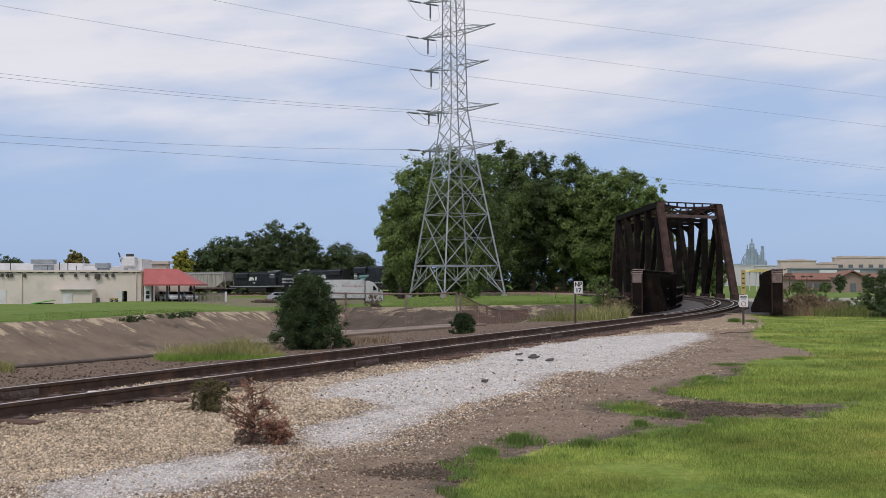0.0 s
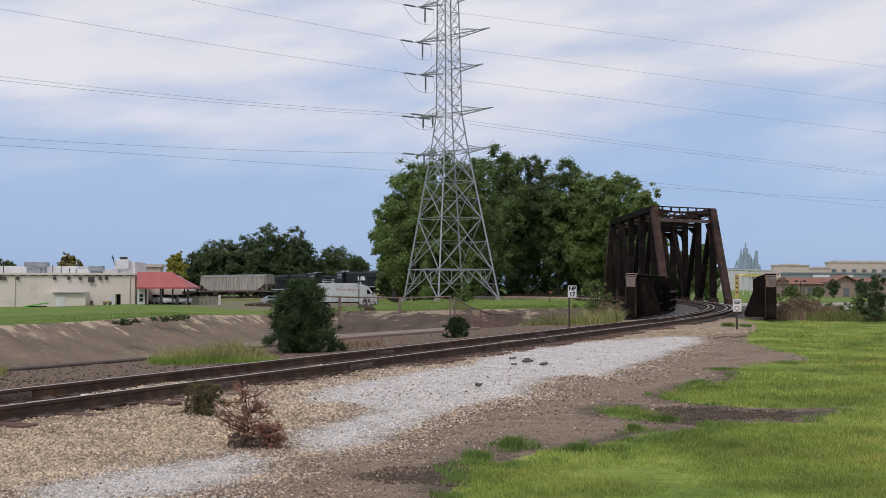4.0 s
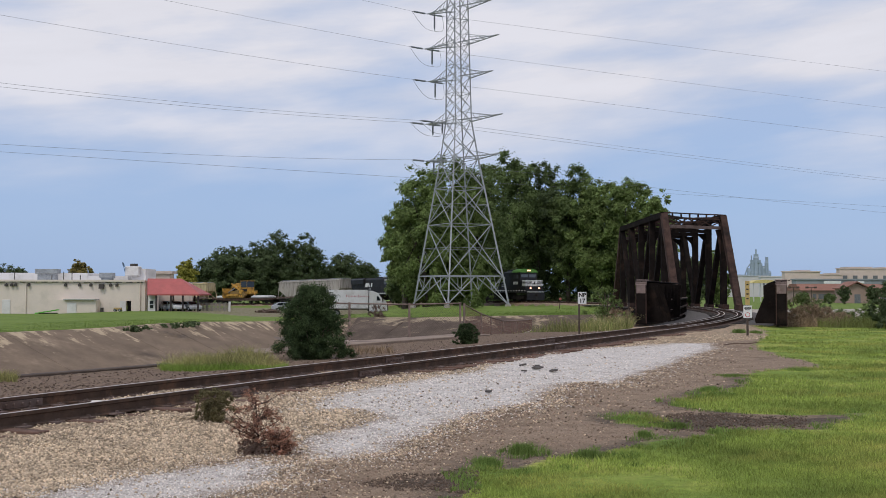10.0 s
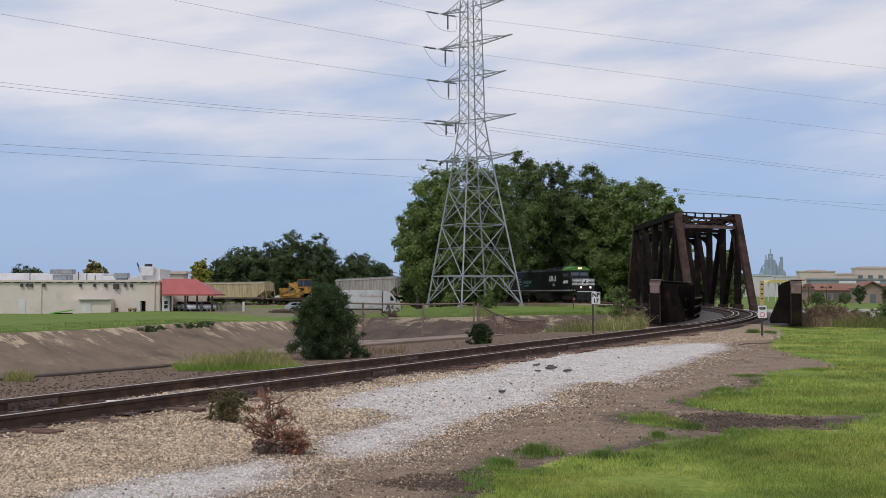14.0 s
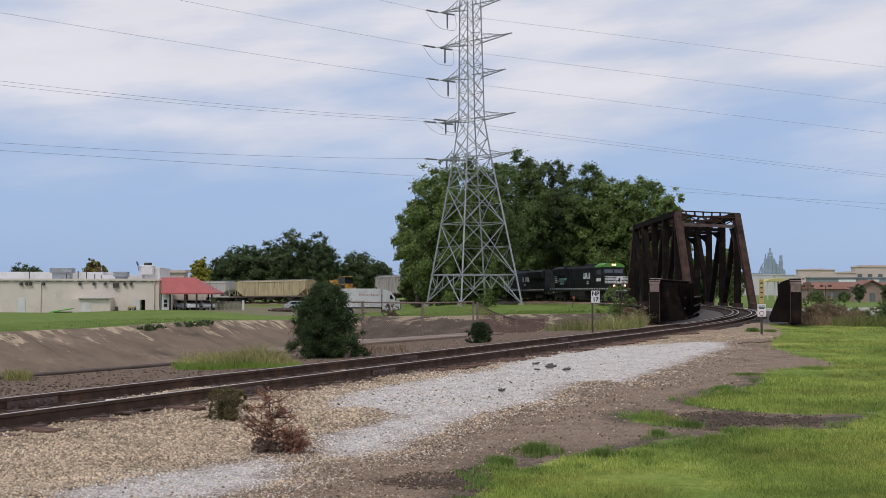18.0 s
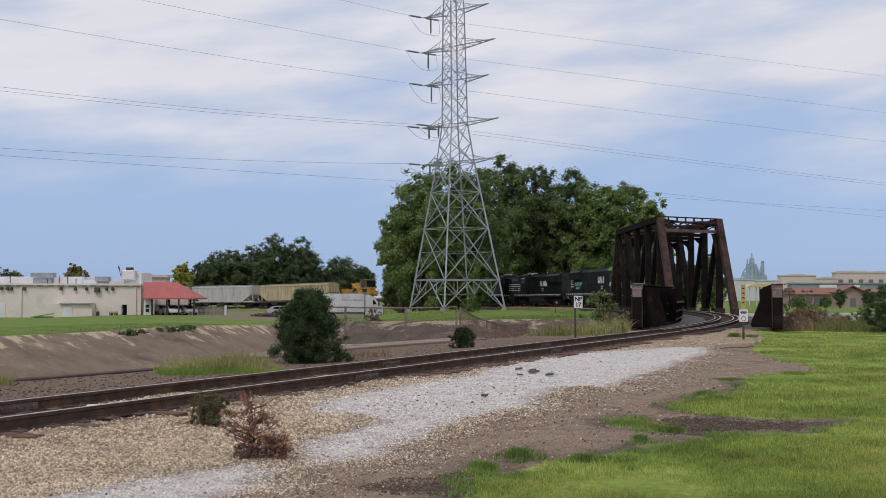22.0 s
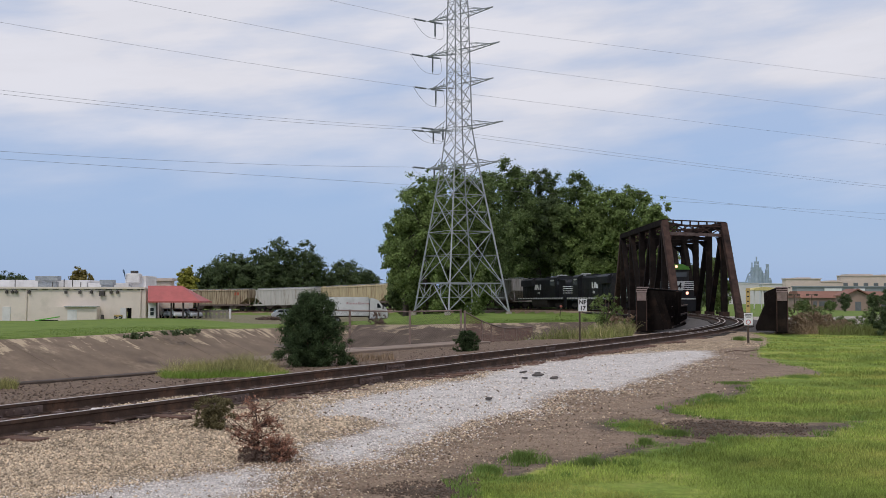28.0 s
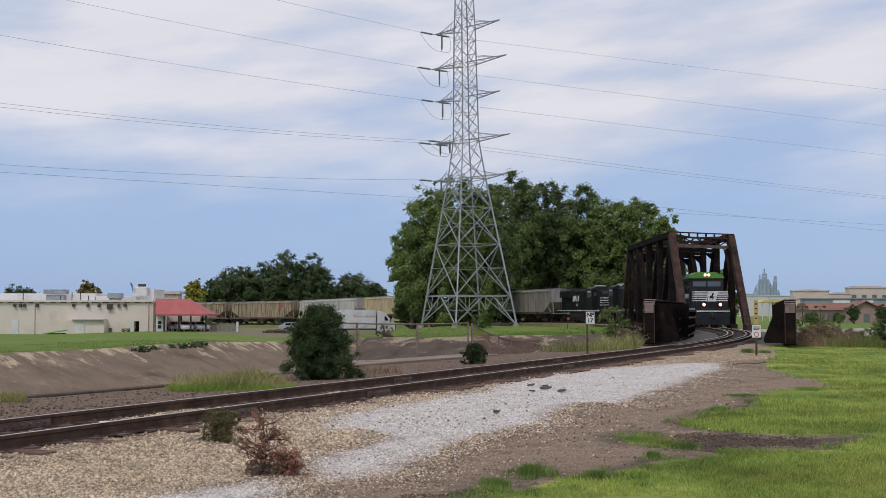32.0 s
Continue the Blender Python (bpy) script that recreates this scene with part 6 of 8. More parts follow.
# ---------------------------------------------------------------- buildings across the canal
def build_workshop():
    Y = 165.0
    w = thing("workshop_building", "long low cream block workshop building with flat white roof", "building")
    x0, x1, zg, ze = -82.0, px_at(251, Y), -1.9, 3.35
    # front wall with the door opening left free
    dx0, dx1, dz = px_at(217, Y), px_at(226, Y), 0.45
    for nm, c, s in (("front_wall", ((x0 + dx0) / 2, Y, (zg + ze) / 2), (dx0 - x0, 0.3, ze - zg)), ("front_wall", ((dx1 + x1) / 2, Y, (zg + ze) / 2), (x1 - dx1, 0.3, ze - zg)),
                     ("lintel", ((dx0 + dx1) / 2, Y, (dz + ze) / 2), (dx1 - dx0, 0.3, ze - dz)), ("end_wall", (x1, Y + 15, (zg + ze) / 2), (0.3, 29.7, ze - zg)), ("end_wall", (x0, Y + 15, (zg + ze) / 2), (0.3, 29.7, ze - zg))):
        bm = bmesh.new()
        box(bm, c, s)
        part(nm, bm, STUCCO, w)
    bm = bmesh.new()
    box(bm, ((x0 + x1) / 2, Y - 0.2, ze + 0.05), (x1 - x0, 0.55, 0.28))
    part("eave", bm, STUCCO, w)
    bm = bmesh.new()
    box(bm, ((x0 + x1) / 2, Y + 14.8, ze + 0.02), (x1 - x0 - 0.5, 29.2, 0.2))
    part("roof", bm, WHITE_PAINT, w)
    for a, b, z in ((x0, px_at(148, Y + 6), 4.65), (px_at(146, Y + 6), px_at(220, Y + 6), 4.2), (px_at(226, Y + 5), px_at(251, Y + 5), 5.3)):
        bm = bmesh.new()
        box(bm, ((a + b) / 2, Y + 9.0 if z < 5 else Y + 8.0, (ze + z) / 2), (b - a, 6.0, z - ze))
        bevelled(bm, 0.04)
        part("roof_block", bm, WHITE_PAINT, w)
    # added black sheet behind the opening, painted as the unlit inside
    bm = bmesh.new()
    box(bm, ((dx0 + dx1) / 2, Y + 0.6, (zg + dz) / 2), (dx1 - dx0, 0.1, dz - zg))
    part("doorway_shade_sheet", bm, mat("painted_interior_shade", (0.015, 0.015, 0.015), 0.9), w)
    bm = bmesh.new()
    box(bm, (dx0 - 0.45, Y - 0.2, (zg + dz) / 2), (0.85, 0.06, dz - zg))
    part("open_door", bm, WHITE_PAINT, w)
    for px in (5, 15, 22, 45, 110, 135, 155, 190, 201):
        bm = bmesh.new()
        box(bm, (px_at(px, Y), Y - 0.35, 2.75), (0.35, 0.35, 0.4)), box(bm, (px_at(px, Y), Y - 0.2, 3.0), (0.1, 0.3, 0.1))
        part("wall_lamp", bm, mat("dark_fitting", (0.08, 0.07, 0.065), 0.7), w)
    bm = bmesh.new()
    box(bm, (px_at(174, Y), Y - 0.4, 2.6), (0.7, 0.5, 0.75))
    part("wall_unit", bm, MATS["dark_fitting"], w)
    for px in (5,):
        bm = bmesh.new()
        box(bm, (px_at(px, Y), Y - 0.19, zg + 1.4), (1.2, 0.1, 2.2))
        bevelled(bm, 0.02)
        part("side_door", bm, WHITE_PAINT, w)
    # row of dark blocks forming a broken line below the eave
    for k in range(24):
        bm = bmesh.new()
        box(bm, (x0 + (x1 - x0) * (k + 0.5) / 24, Y - 0.2, ze - 0.16), (0.9, 0.12, 0.1))
        part("eave_dash", bm, MATS["dark_fitting"], w)
    for px in (40, 242):
        bm = bmesh.new()
        tube(bm, (px_at(px, Y), Y - 0.25, zg), (px_at(px, Y), Y - 0.25, ze), 0.09, 8)
        part("downpipe", bm, STUCCO, w)
    # lean-to with a small roof
    bm = bmesh.new()
    box(bm, (px_at(133, Y), Y - 1.0, -0.65), (px_at(170, Y) - px_at(95, Y), 1.7, 2.5))
    part("lean_to", bm, STUCCO, w)
    bm = bmesh.new()
    box(bm, (px_at(142, Y), Y - 1.2, 0.66), (px_at(170, Y) - px_at(115, Y), 2.2, 0.14), pose(0, 0, 0))
    part("lean_to_roof", bm, mat("grey_sheet_roof", (0.42, 0.42, 0.41), 0.6), w)
    bm = bmesh.new()
    box(bm, (px_at(128, Y), Y - 1.9, -0.85), (1.35, 0.08, 2.0))
    part("lean_to_door", bm, WHITE_PAINT, w)
    for px in (9, 76, 97, 112, 127):
        bm = bmesh.new()
        tube(bm, (px_at(px, Y), Y + 2, ze), (px_at(px, Y), Y + 2, ze + (1.4 if px in (97, 112, 9) else 0.9)), 0.07, 8)
        part("vent_pipe", bm, MATS["dark_fitting"], w)
    for px, ww, z0, z1 in ((60, 3.4, 4.6, 5.3), (168, 2.0, 4.0, 4.75)):
        bm = bmesh.new()
        box(bm, (px_at(px, Y), Y + 4.0, (z0 + z1) / 2 - 0.1), (ww, 1.6, z1 - z0)), box(bm, (px_at(px, Y), Y + 4.0, 3.9), (ww * 0.8, 1.2, 1.0))
        bevelled(bm, 0.04)
        part("roof_unit", bm, mat("grey_roof_unit", (0.32, 0.34, 0.36), 0.6), w)
    bm = bmesh.new()
    box(bm, (px_at(212, Y), Y + 5, 4.9), (2.2, 1.6, 1.5))
    bevelled(bm, 0.15)
    part("roof_fan_unit", bm, WHITE_PAINT, w)
    bm = bmesh.new()
    tube(bm, (px_at(213, Y), Y + 5, 5.6), (px_at(213, Y), Y + 5, 6.05), 0.6, 12)
    part("fan_cowl", bm, MATS["dark_fitting"], w)
    bm = bmesh.new()
    bmesh.ops.create_uvsphere(bm, u_segments=12, v_segments=6, radius=0.42, matrix=Matrix.Translation((px_at(197, Y), Y + 4, 5.9)) @ pose(0, 0, 0, 0, 70, 30) @ Matrix.Diagonal((1, 1, 0.25, 1)))
    tube(bm, (px_at(200, Y), Y + 4, 4.8), (px_at(197, Y), Y + 4, 5.8), 0.05, 6)
    part("satellite_dish", bm, mat("dark_blue_dish", (0.08, 0.13, 0.2), 0.5), w)
    return w


build_workshop()


def wall_clutter():
    """Bins, bollards and a yellow barrow along the workshop wall."""
    Y = 163.6
    for px, h, r in ((110, 0.9, 0.28), (121, 0.5, 0.2), (139, 0.45, 0.12), (151, 0.6, 0.1), (156, 0.6, 0.1), (180, 0.6, 0.25)):
        x = px_at(px - 6, Y)
        bm = bmesh.new()
        tube(bm, (0, 0, 0), (0, 0, h), r, 10, r * 0.92)
        tube(bm, (0, 0, h), (0, 0, h + 0.05), r * 1.05, 10)
        single("litter_bin", bm, MATS["dark_fitting"], "small dark bin standing by the workshop wall", "bin", pose(x, Y, ground_z(x, Y)), group="bins by the wall")
    x = px_at(202, Y)
    b = thing("hand_cart", "low yellow hand cart by the workshop door", "cart", pose(x, Y, ground_z(x, Y)))
    bm = bmesh.new()
    box(bm, (0, 0, 0.42), (1.1, 0.6, 0.3))
    bevelled(bm, 0.04)
    part("tray", bm, SIGN_YELLOW, b)
    for s in (-1, 1):
        wheel_parts(b, s * 0.35, 0.0, 0.2, 0.66)


def build_carport():
    Y = 163.0
    c = thing("carport", "open carport with a red metal hip roof on dark posts", "carport")
    x0, x1, zg = px_at(252, Y), px_at(338, Y), -1.0
    zr, ze = 3.75, 1.45
    bm = bmesh.new()
    x0, x1 = px_at(254, Y - 1.5), px_at(347, Y - 1.5)
    v = [bm.verts.new(p) for p in ((x0, Y - 1.5, ze), (x1, Y - 1.5, ze), (x1, Y + 6, ze), (x0 - 2, Y + 6, ze), (px_at(254, Y + 2.2), Y + 2.2, zr), (px_at(314, Y + 2.2), Y + 2.2, zr))]
    for f in ((0, 1, 5, 4), (1, 2, 5), (2, 3, 4, 5), (0, 4, 3), (0, 3, 2, 1)):
        bm.faces.new([v[i] for i in f])
    part("roof", bm, RED_ROOF, c)
    bm = bmesh.new()
    for a, b in ((v0, v1) for v0, v1 in (((x0, Y - 1.55, ze - 0.08), (x1, Y - 1.55, ze - 0.08)), ((x1 + 0.05, Y - 1.5, ze - 0.08), (x1 + 0.05, Y + 6, ze - 0.08)))):
        beam(bm, a, b, 0.1, 0.22)
    part("fascia", bm, RED_ROOF, c)
    for px, yy in ((270, -1.2), (296, -1.2), (317, -1.2), (344, -1.2), (300, 5.4), (338, 5.4)):
        bm = bmesh.new()
        x = px_at(px, Y + yy)
        beam(bm, (x, Y + yy, zg - 0.2), (x, Y + yy, ze), 0.22)
        part("post", bm, mat("dark_brown_post", (0.05, 0.04, 0.04), 0.8), c)
    bm = bmesh.new()
    box(bm, (px_at(262, Y), Y + 0.4, -0.1), (1.3, 0.3, 3.2))
    part("side_wall", bm, WHITE_PAINT, c)
    bm = bmesh.new()
    box(bm, (px_at(261, Y), Y + 0.22, 0.25), (0.5, 0.06, 0.45))
    part("window", bm, GLASS_DARK, c)
    bm = bmesh.new()
    box(bm, (px_at(261, Y), Y + 0.22, -0.35), (0.5, 0.06, 0.5))
    part("window", bm, GLASS_DARK, c)
    bm = bmesh.new()
    box(bm, ((x0 + x1) / 2 - 2, Y + 7, -0.1), (x1 - x0 - 3, 0.3, 3.1))
    part("rear_wall", bm, STUCCO, c)
    return c


build_carport()


def block_building(name, label, x0, x1, y, z0, z1, depth, material, windows=0, roof=None):
    b = thing(name, label, "building")
    bm = bmesh.new()
    box(bm, ((x0 + x1) / 2, y + depth / 2, (z0 + z1) / 2), (x1 - x0, depth, z1 - z0))
    part("wall", bm, material, b)
    bm = bmesh.new()
    box(bm, ((x0 + x1) / 2, y + depth / 2, z1 + 0.15), (x1 - x0 + 0.8, depth + 0.8, 0.5))
    part("parapet", bm, roof or material, b)
    for k in range(windows):
        bm = bmesh.new()
        x = x0 + (x1 - x0) * (k + 0.5) / windows
        box(bm, (x, y - 0.05, z1 - (z1 - z0) * 0.32), ((x1 - x0) / windows * 0.45, 0.2, (z1 - z0) * 0.18))
        part("window", bm, mat("hazy_window", (0.16, 0.17, 0.18), 0.3), b)
    return b


block_building("annex_building", "low tan building beside the workshop", px_at(246, 210), px_at(294, 210), 210, -1.8, 5.3, 3, TAN_WALL, 0)
FAR_WHITE = mat("hazy_white_cladding", (0.62, 0.60, 0.60), 0.85, 0, 0.08, 0.1)
FAR_GREY = mat("hazy_grey_fascia", (0.27, 0.29, 0.31), 0.8, 0, 0.1, 0.1)


def level(py, Y):
    """Height at distance Y of a line seen py down the first view."""
    return EYE[2] + (500.0 - py) / 1981.0 * Y


for nm, lab, p0, p1, top, Y, depth, mt, win in (
        ("warehouse_building", "pale low warehouse on the horizon", 1258, 1352, 470, 760, 8, FAR_WHITE, 0),
        ("warehouse_building", "pale warehouse with a stepped roof on the horizon", 1340, 1386, 471, 700, 6, FAR_WHITE, 5),
        ("store_building", "tan flat-roofed retail building in the distance", 1382, 1444, 462, 600, 6, TAN_WALL, 0),
        ("store_building", "low tan retail building in the distance", 1444, 1482, 467, 620, 6, TAN_WALL, 4),
        ("office_building", "wide tan flat-roofed building on the horizon", 1479, 1800, 456.5, 640, 6, TAN_WALL, 18),
        ("shop_row", "long low shop row with a grey fascia", 1402, 1800, 476, 430, 6, FAR_GREY, 0)):
    block_building(nm, lab, px_at(p0, Y), px_at(p1, Y), Y, -1, level(top, Y), depth, mt, win)


def far_details():
    """Roof rooms on the far stores, blank shop signs and a yellow forecourt canopy."""
    for p0, p1, top, Y in ((1398, 1420, 459.5, 615), (1455, 1470, 464.5, 635), (1486, 1530, 453.5, 655), (1545, 1640, 454.0, 655)):
        bm = bmesh.new()
        box(bm, ((px_at(p0, Y) + px_at(p1, Y)) / 2, Y, level(top, Y) - 1.2), (px_at(p1, Y) - px_at(p0, Y), 12, 2.4))
        single("roof_room", bm, TAN_WALL, "tan plant room on a distant flat roof", "plant room", group="plant rooms")
    Y = 430
    for p0, p1, a, b in ((1450, 1480, 478.5, 483), (1501, 1521, 478.5, 482.5)):
        bm = bmesh.new()
        box(bm, ((px_at(p0, Y) + px_at(p1, Y)) / 2, Y - 0.3, (level(a, Y) + level(b, Y)) / 2), (px_at(p1, Y) - px_at(p0, Y), 0.5, level(a, Y) - level(b, Y)))
        single("shop_sign", bm, SIGN_WHITE, "blank white shop sign on the grey fascia", "sign", group="shop signs")
    Y = 330
    c = thing("forecourt_canopy", "pale yellow forecourt canopy on thin posts", "canopy")
    bm = bmesh.new()
    x0, x1, z = px_at(1322, Y), px_at(1372, Y), level(476, Y)
    prism(bm, ((x0, z - 1.0), (x0 + 1.5, z - 0.25), ((x0 + x1) / 2, z), (x1 - 1.5, z - 0.25), (x1, z - 1.0)), Y, Y + 8)
    part("canopy_roof", bm, mat("faded_yellow_fascia", (0.62, 0.52, 0.22), 0.7), c)
    for k in range(4):
        bm = bmesh.new()
        x = x0 + 1 + (x1 - x0 - 2) * k / 3
        tube(bm, (x, Y + 1, -1), (x, Y + 1, z - 0.8), 0.14, 8)
        part("post", bm, FAR_WHITE, c)


far_details()


def brick_buildings():
    """A long brown-roofed brick building and a gabled one beside it."""
    Y = 300.0
    b = thing("brick_building", "single-storey brick building with red-brown roof", "building")
    x0, x1 = px_at(1410, Y), px_at(1500, Y)
    bm = bmesh.new()
    box(bm, ((x0 + x1) / 2, Y + 6, 0.8), (x1 - x0, 12, 3.6))
    part("wall", bm, BRICK, b)
    bm = bmesh.new()
    prism(bm, ((Y - 0.6, 2.5), (Y + 3.0, 4.3), (Y + 9, 4.3), (Y + 12.6, 2.5)), x0 - 0.4, x1 + 0.4, axis="x")
    part("roof", bm, BRICK_RED, b)
    for k, wd in enumerate((1.2, 1.0, 2.2, 1.0, 1.4, 1.2)):
        bm = bmesh.new()
        box(bm, (x0 + 1.4 + k * (x1 - x0 - 2.8) / 5, Y - 0.03, 0.9), (wd, 0.12, 1.3))
        part("window", bm, MATS["hazy_window"], b)
    Y = 285.0
    b = thing("gabled_building", "tan gabled building with a brown shingle roof", "building")
    x0, xm, x1 = px_at(1489, Y), px_at(1508, Y), px_at(1600, Y)
    zr, ze = level(481, Y), level(490, Y)
    w = xm - x0
    bm = bmesh.new()
    prism(bm, ((x0, -0.9), (x0, ze), (xm, zr - 0.25), (xm + w, ze), (xm + w, -0.9)), Y, Y + 8)
    part("gable_wall", bm, BRICK, b)
    bm = bmesh.new()
    prism(bm, ((x0 - 0.7, ze - 0.35), (xm, zr + 0.05), (xm + w + 0.7, ze - 0.35), (xm + w + 0.7, ze - 0.1), (xm, zr + 0.35), (x0 - 0.7, ze - 0.1)), Y - 0.8, Y + 8)
    part("gable_roof", bm, BRICK_RED, b)
    bm = bmesh.new()
    box(bm, ((xm + w + x1) / 2, Y + 7, (ze - 1.2) / 2), (x1 - xm - w, 9, ze + 0.8))
    part("wing_wall", bm, BRICK, b)
    bm = bmesh.new()
    prism(bm, ((Y + 2.0, ze - 0.5), (Y + 7, zr - 0.3), (Y + 12, ze - 0.5)), xm + 0.2, x1 + 0.5, axis="x")
    part("wing_roof", bm, BRICK_RED, b)
    bm = bmesh.new()
    box(bm, (xm + 0.2, Y - 0.03, 0.35), (1.5, 0.12, 2.3))
    part("door", bm, MATS["hazy_window"], b)
    for dx in (w + 2.2, w + 5.0):
        bm = bmesh.new()
        box(bm, (xm + dx, Y + 2.45, 0.7), (1.3, 0.12, 1.3))
        part("window", bm, MATS["hazy_window"], b)


brick_buildings()


def mill():
    Y = 1400.0
    m = thing("grain_elevator", "hazy blue-grey grain elevator on the horizon", "grain elevator")
    def X(px):
        return px_at(px, Y)
    for px, r, z in ((1312, 2.4, 18), (1319, 2.8, 30), (1324.5, 3.0, 40), (1331, 3.4, 46), (1337.5, 3.2, 38), (1344, 2.6, 33), (1349.5, 2.4, 40), (1354, 2.6, 27)):
        bm = bmesh.new()
        tube(bm, (X(px), Y, -1), (X(px), Y, z), r, 14)
        tube(bm, (X(px), Y, z), (X(px), Y, z + 3), r, 14, 1.2)
        part("silo", bm, BLUE_GREY, m)
    bm = bmesh.new()
    box(bm, (X(1330), Y, 41), (12, 6, 4)), box(bm, (X(1331), Y, 48), (5, 4, 5)), box(bm, (X(1331), Y, 52), (1.5, 1.5, 9))
    part("headhouse", bm, BLUE_GREY, m)
    bm = bmesh.new()
    box(bm, (X(1350), Y, 43), (3, 3, 8))
    part("leg_tower", bm, BLUE_GREY, m)
    bm = bmesh.new()
    box(bm, (X(1323), Y, 44), (1.2, 1.2, 10))
    part("leg_tower", bm, BLUE_GREY, m)
    bm = bmesh.new()
    beam(bm, (X(1288), Y, 24), (X(1318), Y, 24), 2), beam(bm, (X(1306), Y, 14), (X(1316), Y, 34), 1.4), beam(bm, (X(1316), Y, 34), (X(1328), Y, 44), 1.2)
    part("conveyor", bm, BLUE_GREY, m)
    bm = bmesh.new()
    box(bm, (X(1312), Y, 8), (56, 14, 16))
    part("shed", bm, BLUE_GREY, m)


mill()


# ---------------------------------------------------------------- lorry and cars
def wheel_parts(parent, x, y, r, w):
    bm = bmesh.new()
    tube(bm, (x, y - w / 2, r), (x, y + w / 2, r), r, 16)
    wh = part("wheel", bm, TYRE, parent)
    bm = bmesh.new()
    tube(bm, (x, y - w / 2 - 0.01, r), (x, y + w / 2 + 0.01, r), r * 0.55, 12)
    part("rim", bm, GALV, wh)


def build_lorry():
    Y = 166.0
    x, z = px_at(605, Y), ground_z(px_at(605, Y), Y)
    t = thing("semi_trailer", "white box semi-trailer with faded red lettering", "trailer", pose(x, Y, z, 0, 0, 8))
    bm = bmesh.new()
    box(bm, (0, 0, 2.55), (6.6, 2.5, 2.75))
    bevelled(bm, 0.04)
    part("box", bm, LOCO_WHITE, t)
    bm = bmesh.new()
    box(bm, (0, 0, 1.1), (6.4, 1.2, 0.2))
    part("chassis", bm, UNDER, t)
    lx = 0.0
    for k, wd in enumerate((0.3, 0.2, 0.2, 0.2, 0.22, 0.2, 0.24, 0.0, 0.28, 0.2, 0.2, 0.2, 0.2, 0.1, 0.2, 0.2)):
        if wd:
            bars(t, None, ((lx, lx + wd * 0.5, 2.85, 3.2 if k in (0, 8) else 3.08, 0.03, -1.255),), mat("red_lettering_paint", (0.52, 0.26, 0.27), 0.6), "red_lettering")
        lx += wd + 0.01 if wd else 0.12
    for xx in (-2.4, -1.3):
        for s in (-1, 1):
            wheel_parts(t, xx, s * 1.05, 0.5, 0.3)
    c = thing("truck_tractor", "white aerodynamic sleeper-cab truck tractor", "truck", pose(x + 4.75, Y + 0.66, z, 0, 0, 8))
    bm = bmesh.new()
    prism(bm, ((-1.35, 0.9), (-1.35, 3.75), (-0.9, 3.8), (0.0, 3.45), (0.4, 2.7), (1.05, 2.4), (1.35, 1.8), (1.4, 0.75), (-1.35, 0.75)), -1.15, 1.15)
    bevelled(bm, 0.08, 2)
    part("cab", bm, LOCO_WHITE, c)
    bm = bmesh.new()
    prism(bm, ((-0.05, 3.3), (0.38, 2.62), (0.42, 2.62), (0.0, 3.36)), -1.0, 1.0)
    part("windscreen", bm, GLASS_DARK, c)
    bm = bmesh.new()
    box(bm, (-1.42, 0, 1.9), (0.12, 1.9, 2.2))
    part("rear_bulkhead", bm, UNDER, c)
    for s in (-1, 1):
        bm = bmesh.new()
        box(bm, (0.62, s * 1.2, 2.45), (0.18, 0.12, 0.55))
        bevelled(bm, 0.02)
        part("mirror", bm, MATS["dark_fitting"], c)
        bm = bmesh.new()
        tube(bm, (-1.15, s * 1.2, 0.75), (-0.1, s * 1.2, 0.75), 0.28, 10)
        part("fuel_tank", bm, GALV, c)
    for s in (-1, 1):
        bm = bmesh.new()
        prism(bm, ((-0.25, 2.35), (0.3, 2.35), (0.22, 2.62), (-0.05, 3.0), (-0.25, 3.0)), s * 1.15, s * 1.17)
        part("side_window", bm, GLASS_DARK, c)
    bm = bmesh.new()
    box(bm, (1.36, 0, 1.3), (0.1, 2.2, 0.9)), box(bm, (1.4, 0, 0.6), (0.12, 2.3, 0.35))
    part("grille", bm, MATS["dark_fitting"], c)
    for xx in (-0.85, 0.85):
        for s in (-1, 1):
            wheel_parts(c, xx, s * 1.0, 0.5, 0.3)


build_lorry()
wall_clutter()


def green_sheet():
    """A bright green moulded plastic sheet leaning low in the grass."""
    Y = 161.0
    x, z = px_at(76, Y), ground_z(px_at(76, Y), Y)
    g = thing("plastic_sheet", "bright green moulded plastic sheet lying on the grass", "plastic sheet", pose(x, Y, z, 0, 0, 6))
    for k in range(6):
        bm = bmesh.new()
        x0 = -1.6 + k * 0.55
        prism(bm, ((x0, 0.02 + 0.09 * k), (x0 + 0.5, 0.1 + 0.09 * k), (x0 + 0.5, 0.24 + 0.09 * k), (x0 + 0.1, 0.2 + 0.09 * k)), -0.5, 0.5)
        part("moulded_panel", bm, PLASTIC_GREEN, g)
    bm = bmesh.new()
    box(bm, (0.2, 0.1, 0.1), (2.6, 0.5, 0.2))
    part("plinth", bm, UNDER, g)


green_sheet()


def lamp_post(px, Y, h):
    x = px_at(px, Y)
    p = thing("street_lamp", "thin dark street lamp by the distant stores", "street lamp", pose(x, Y, ground_z(x, Y)), group="street lamps")
    bm = bmesh.new()
    tube(bm, (0, 0, 0), (0, 0, h), 0.13, 8, 0.08)
    part("pole", bm, POST, p)
    for s in (-1, 1):
        bm = bmesh.new()
        box(bm, (s * 0.45, 0, h), (0.9, 0.1, 0.1)), box(bm, (s * 0.9, 0, h - 0.02), (0.6, 0.45, 0.4))
        bevelled(bm, 0.03)
        part("lamp_head", bm, POST, p)


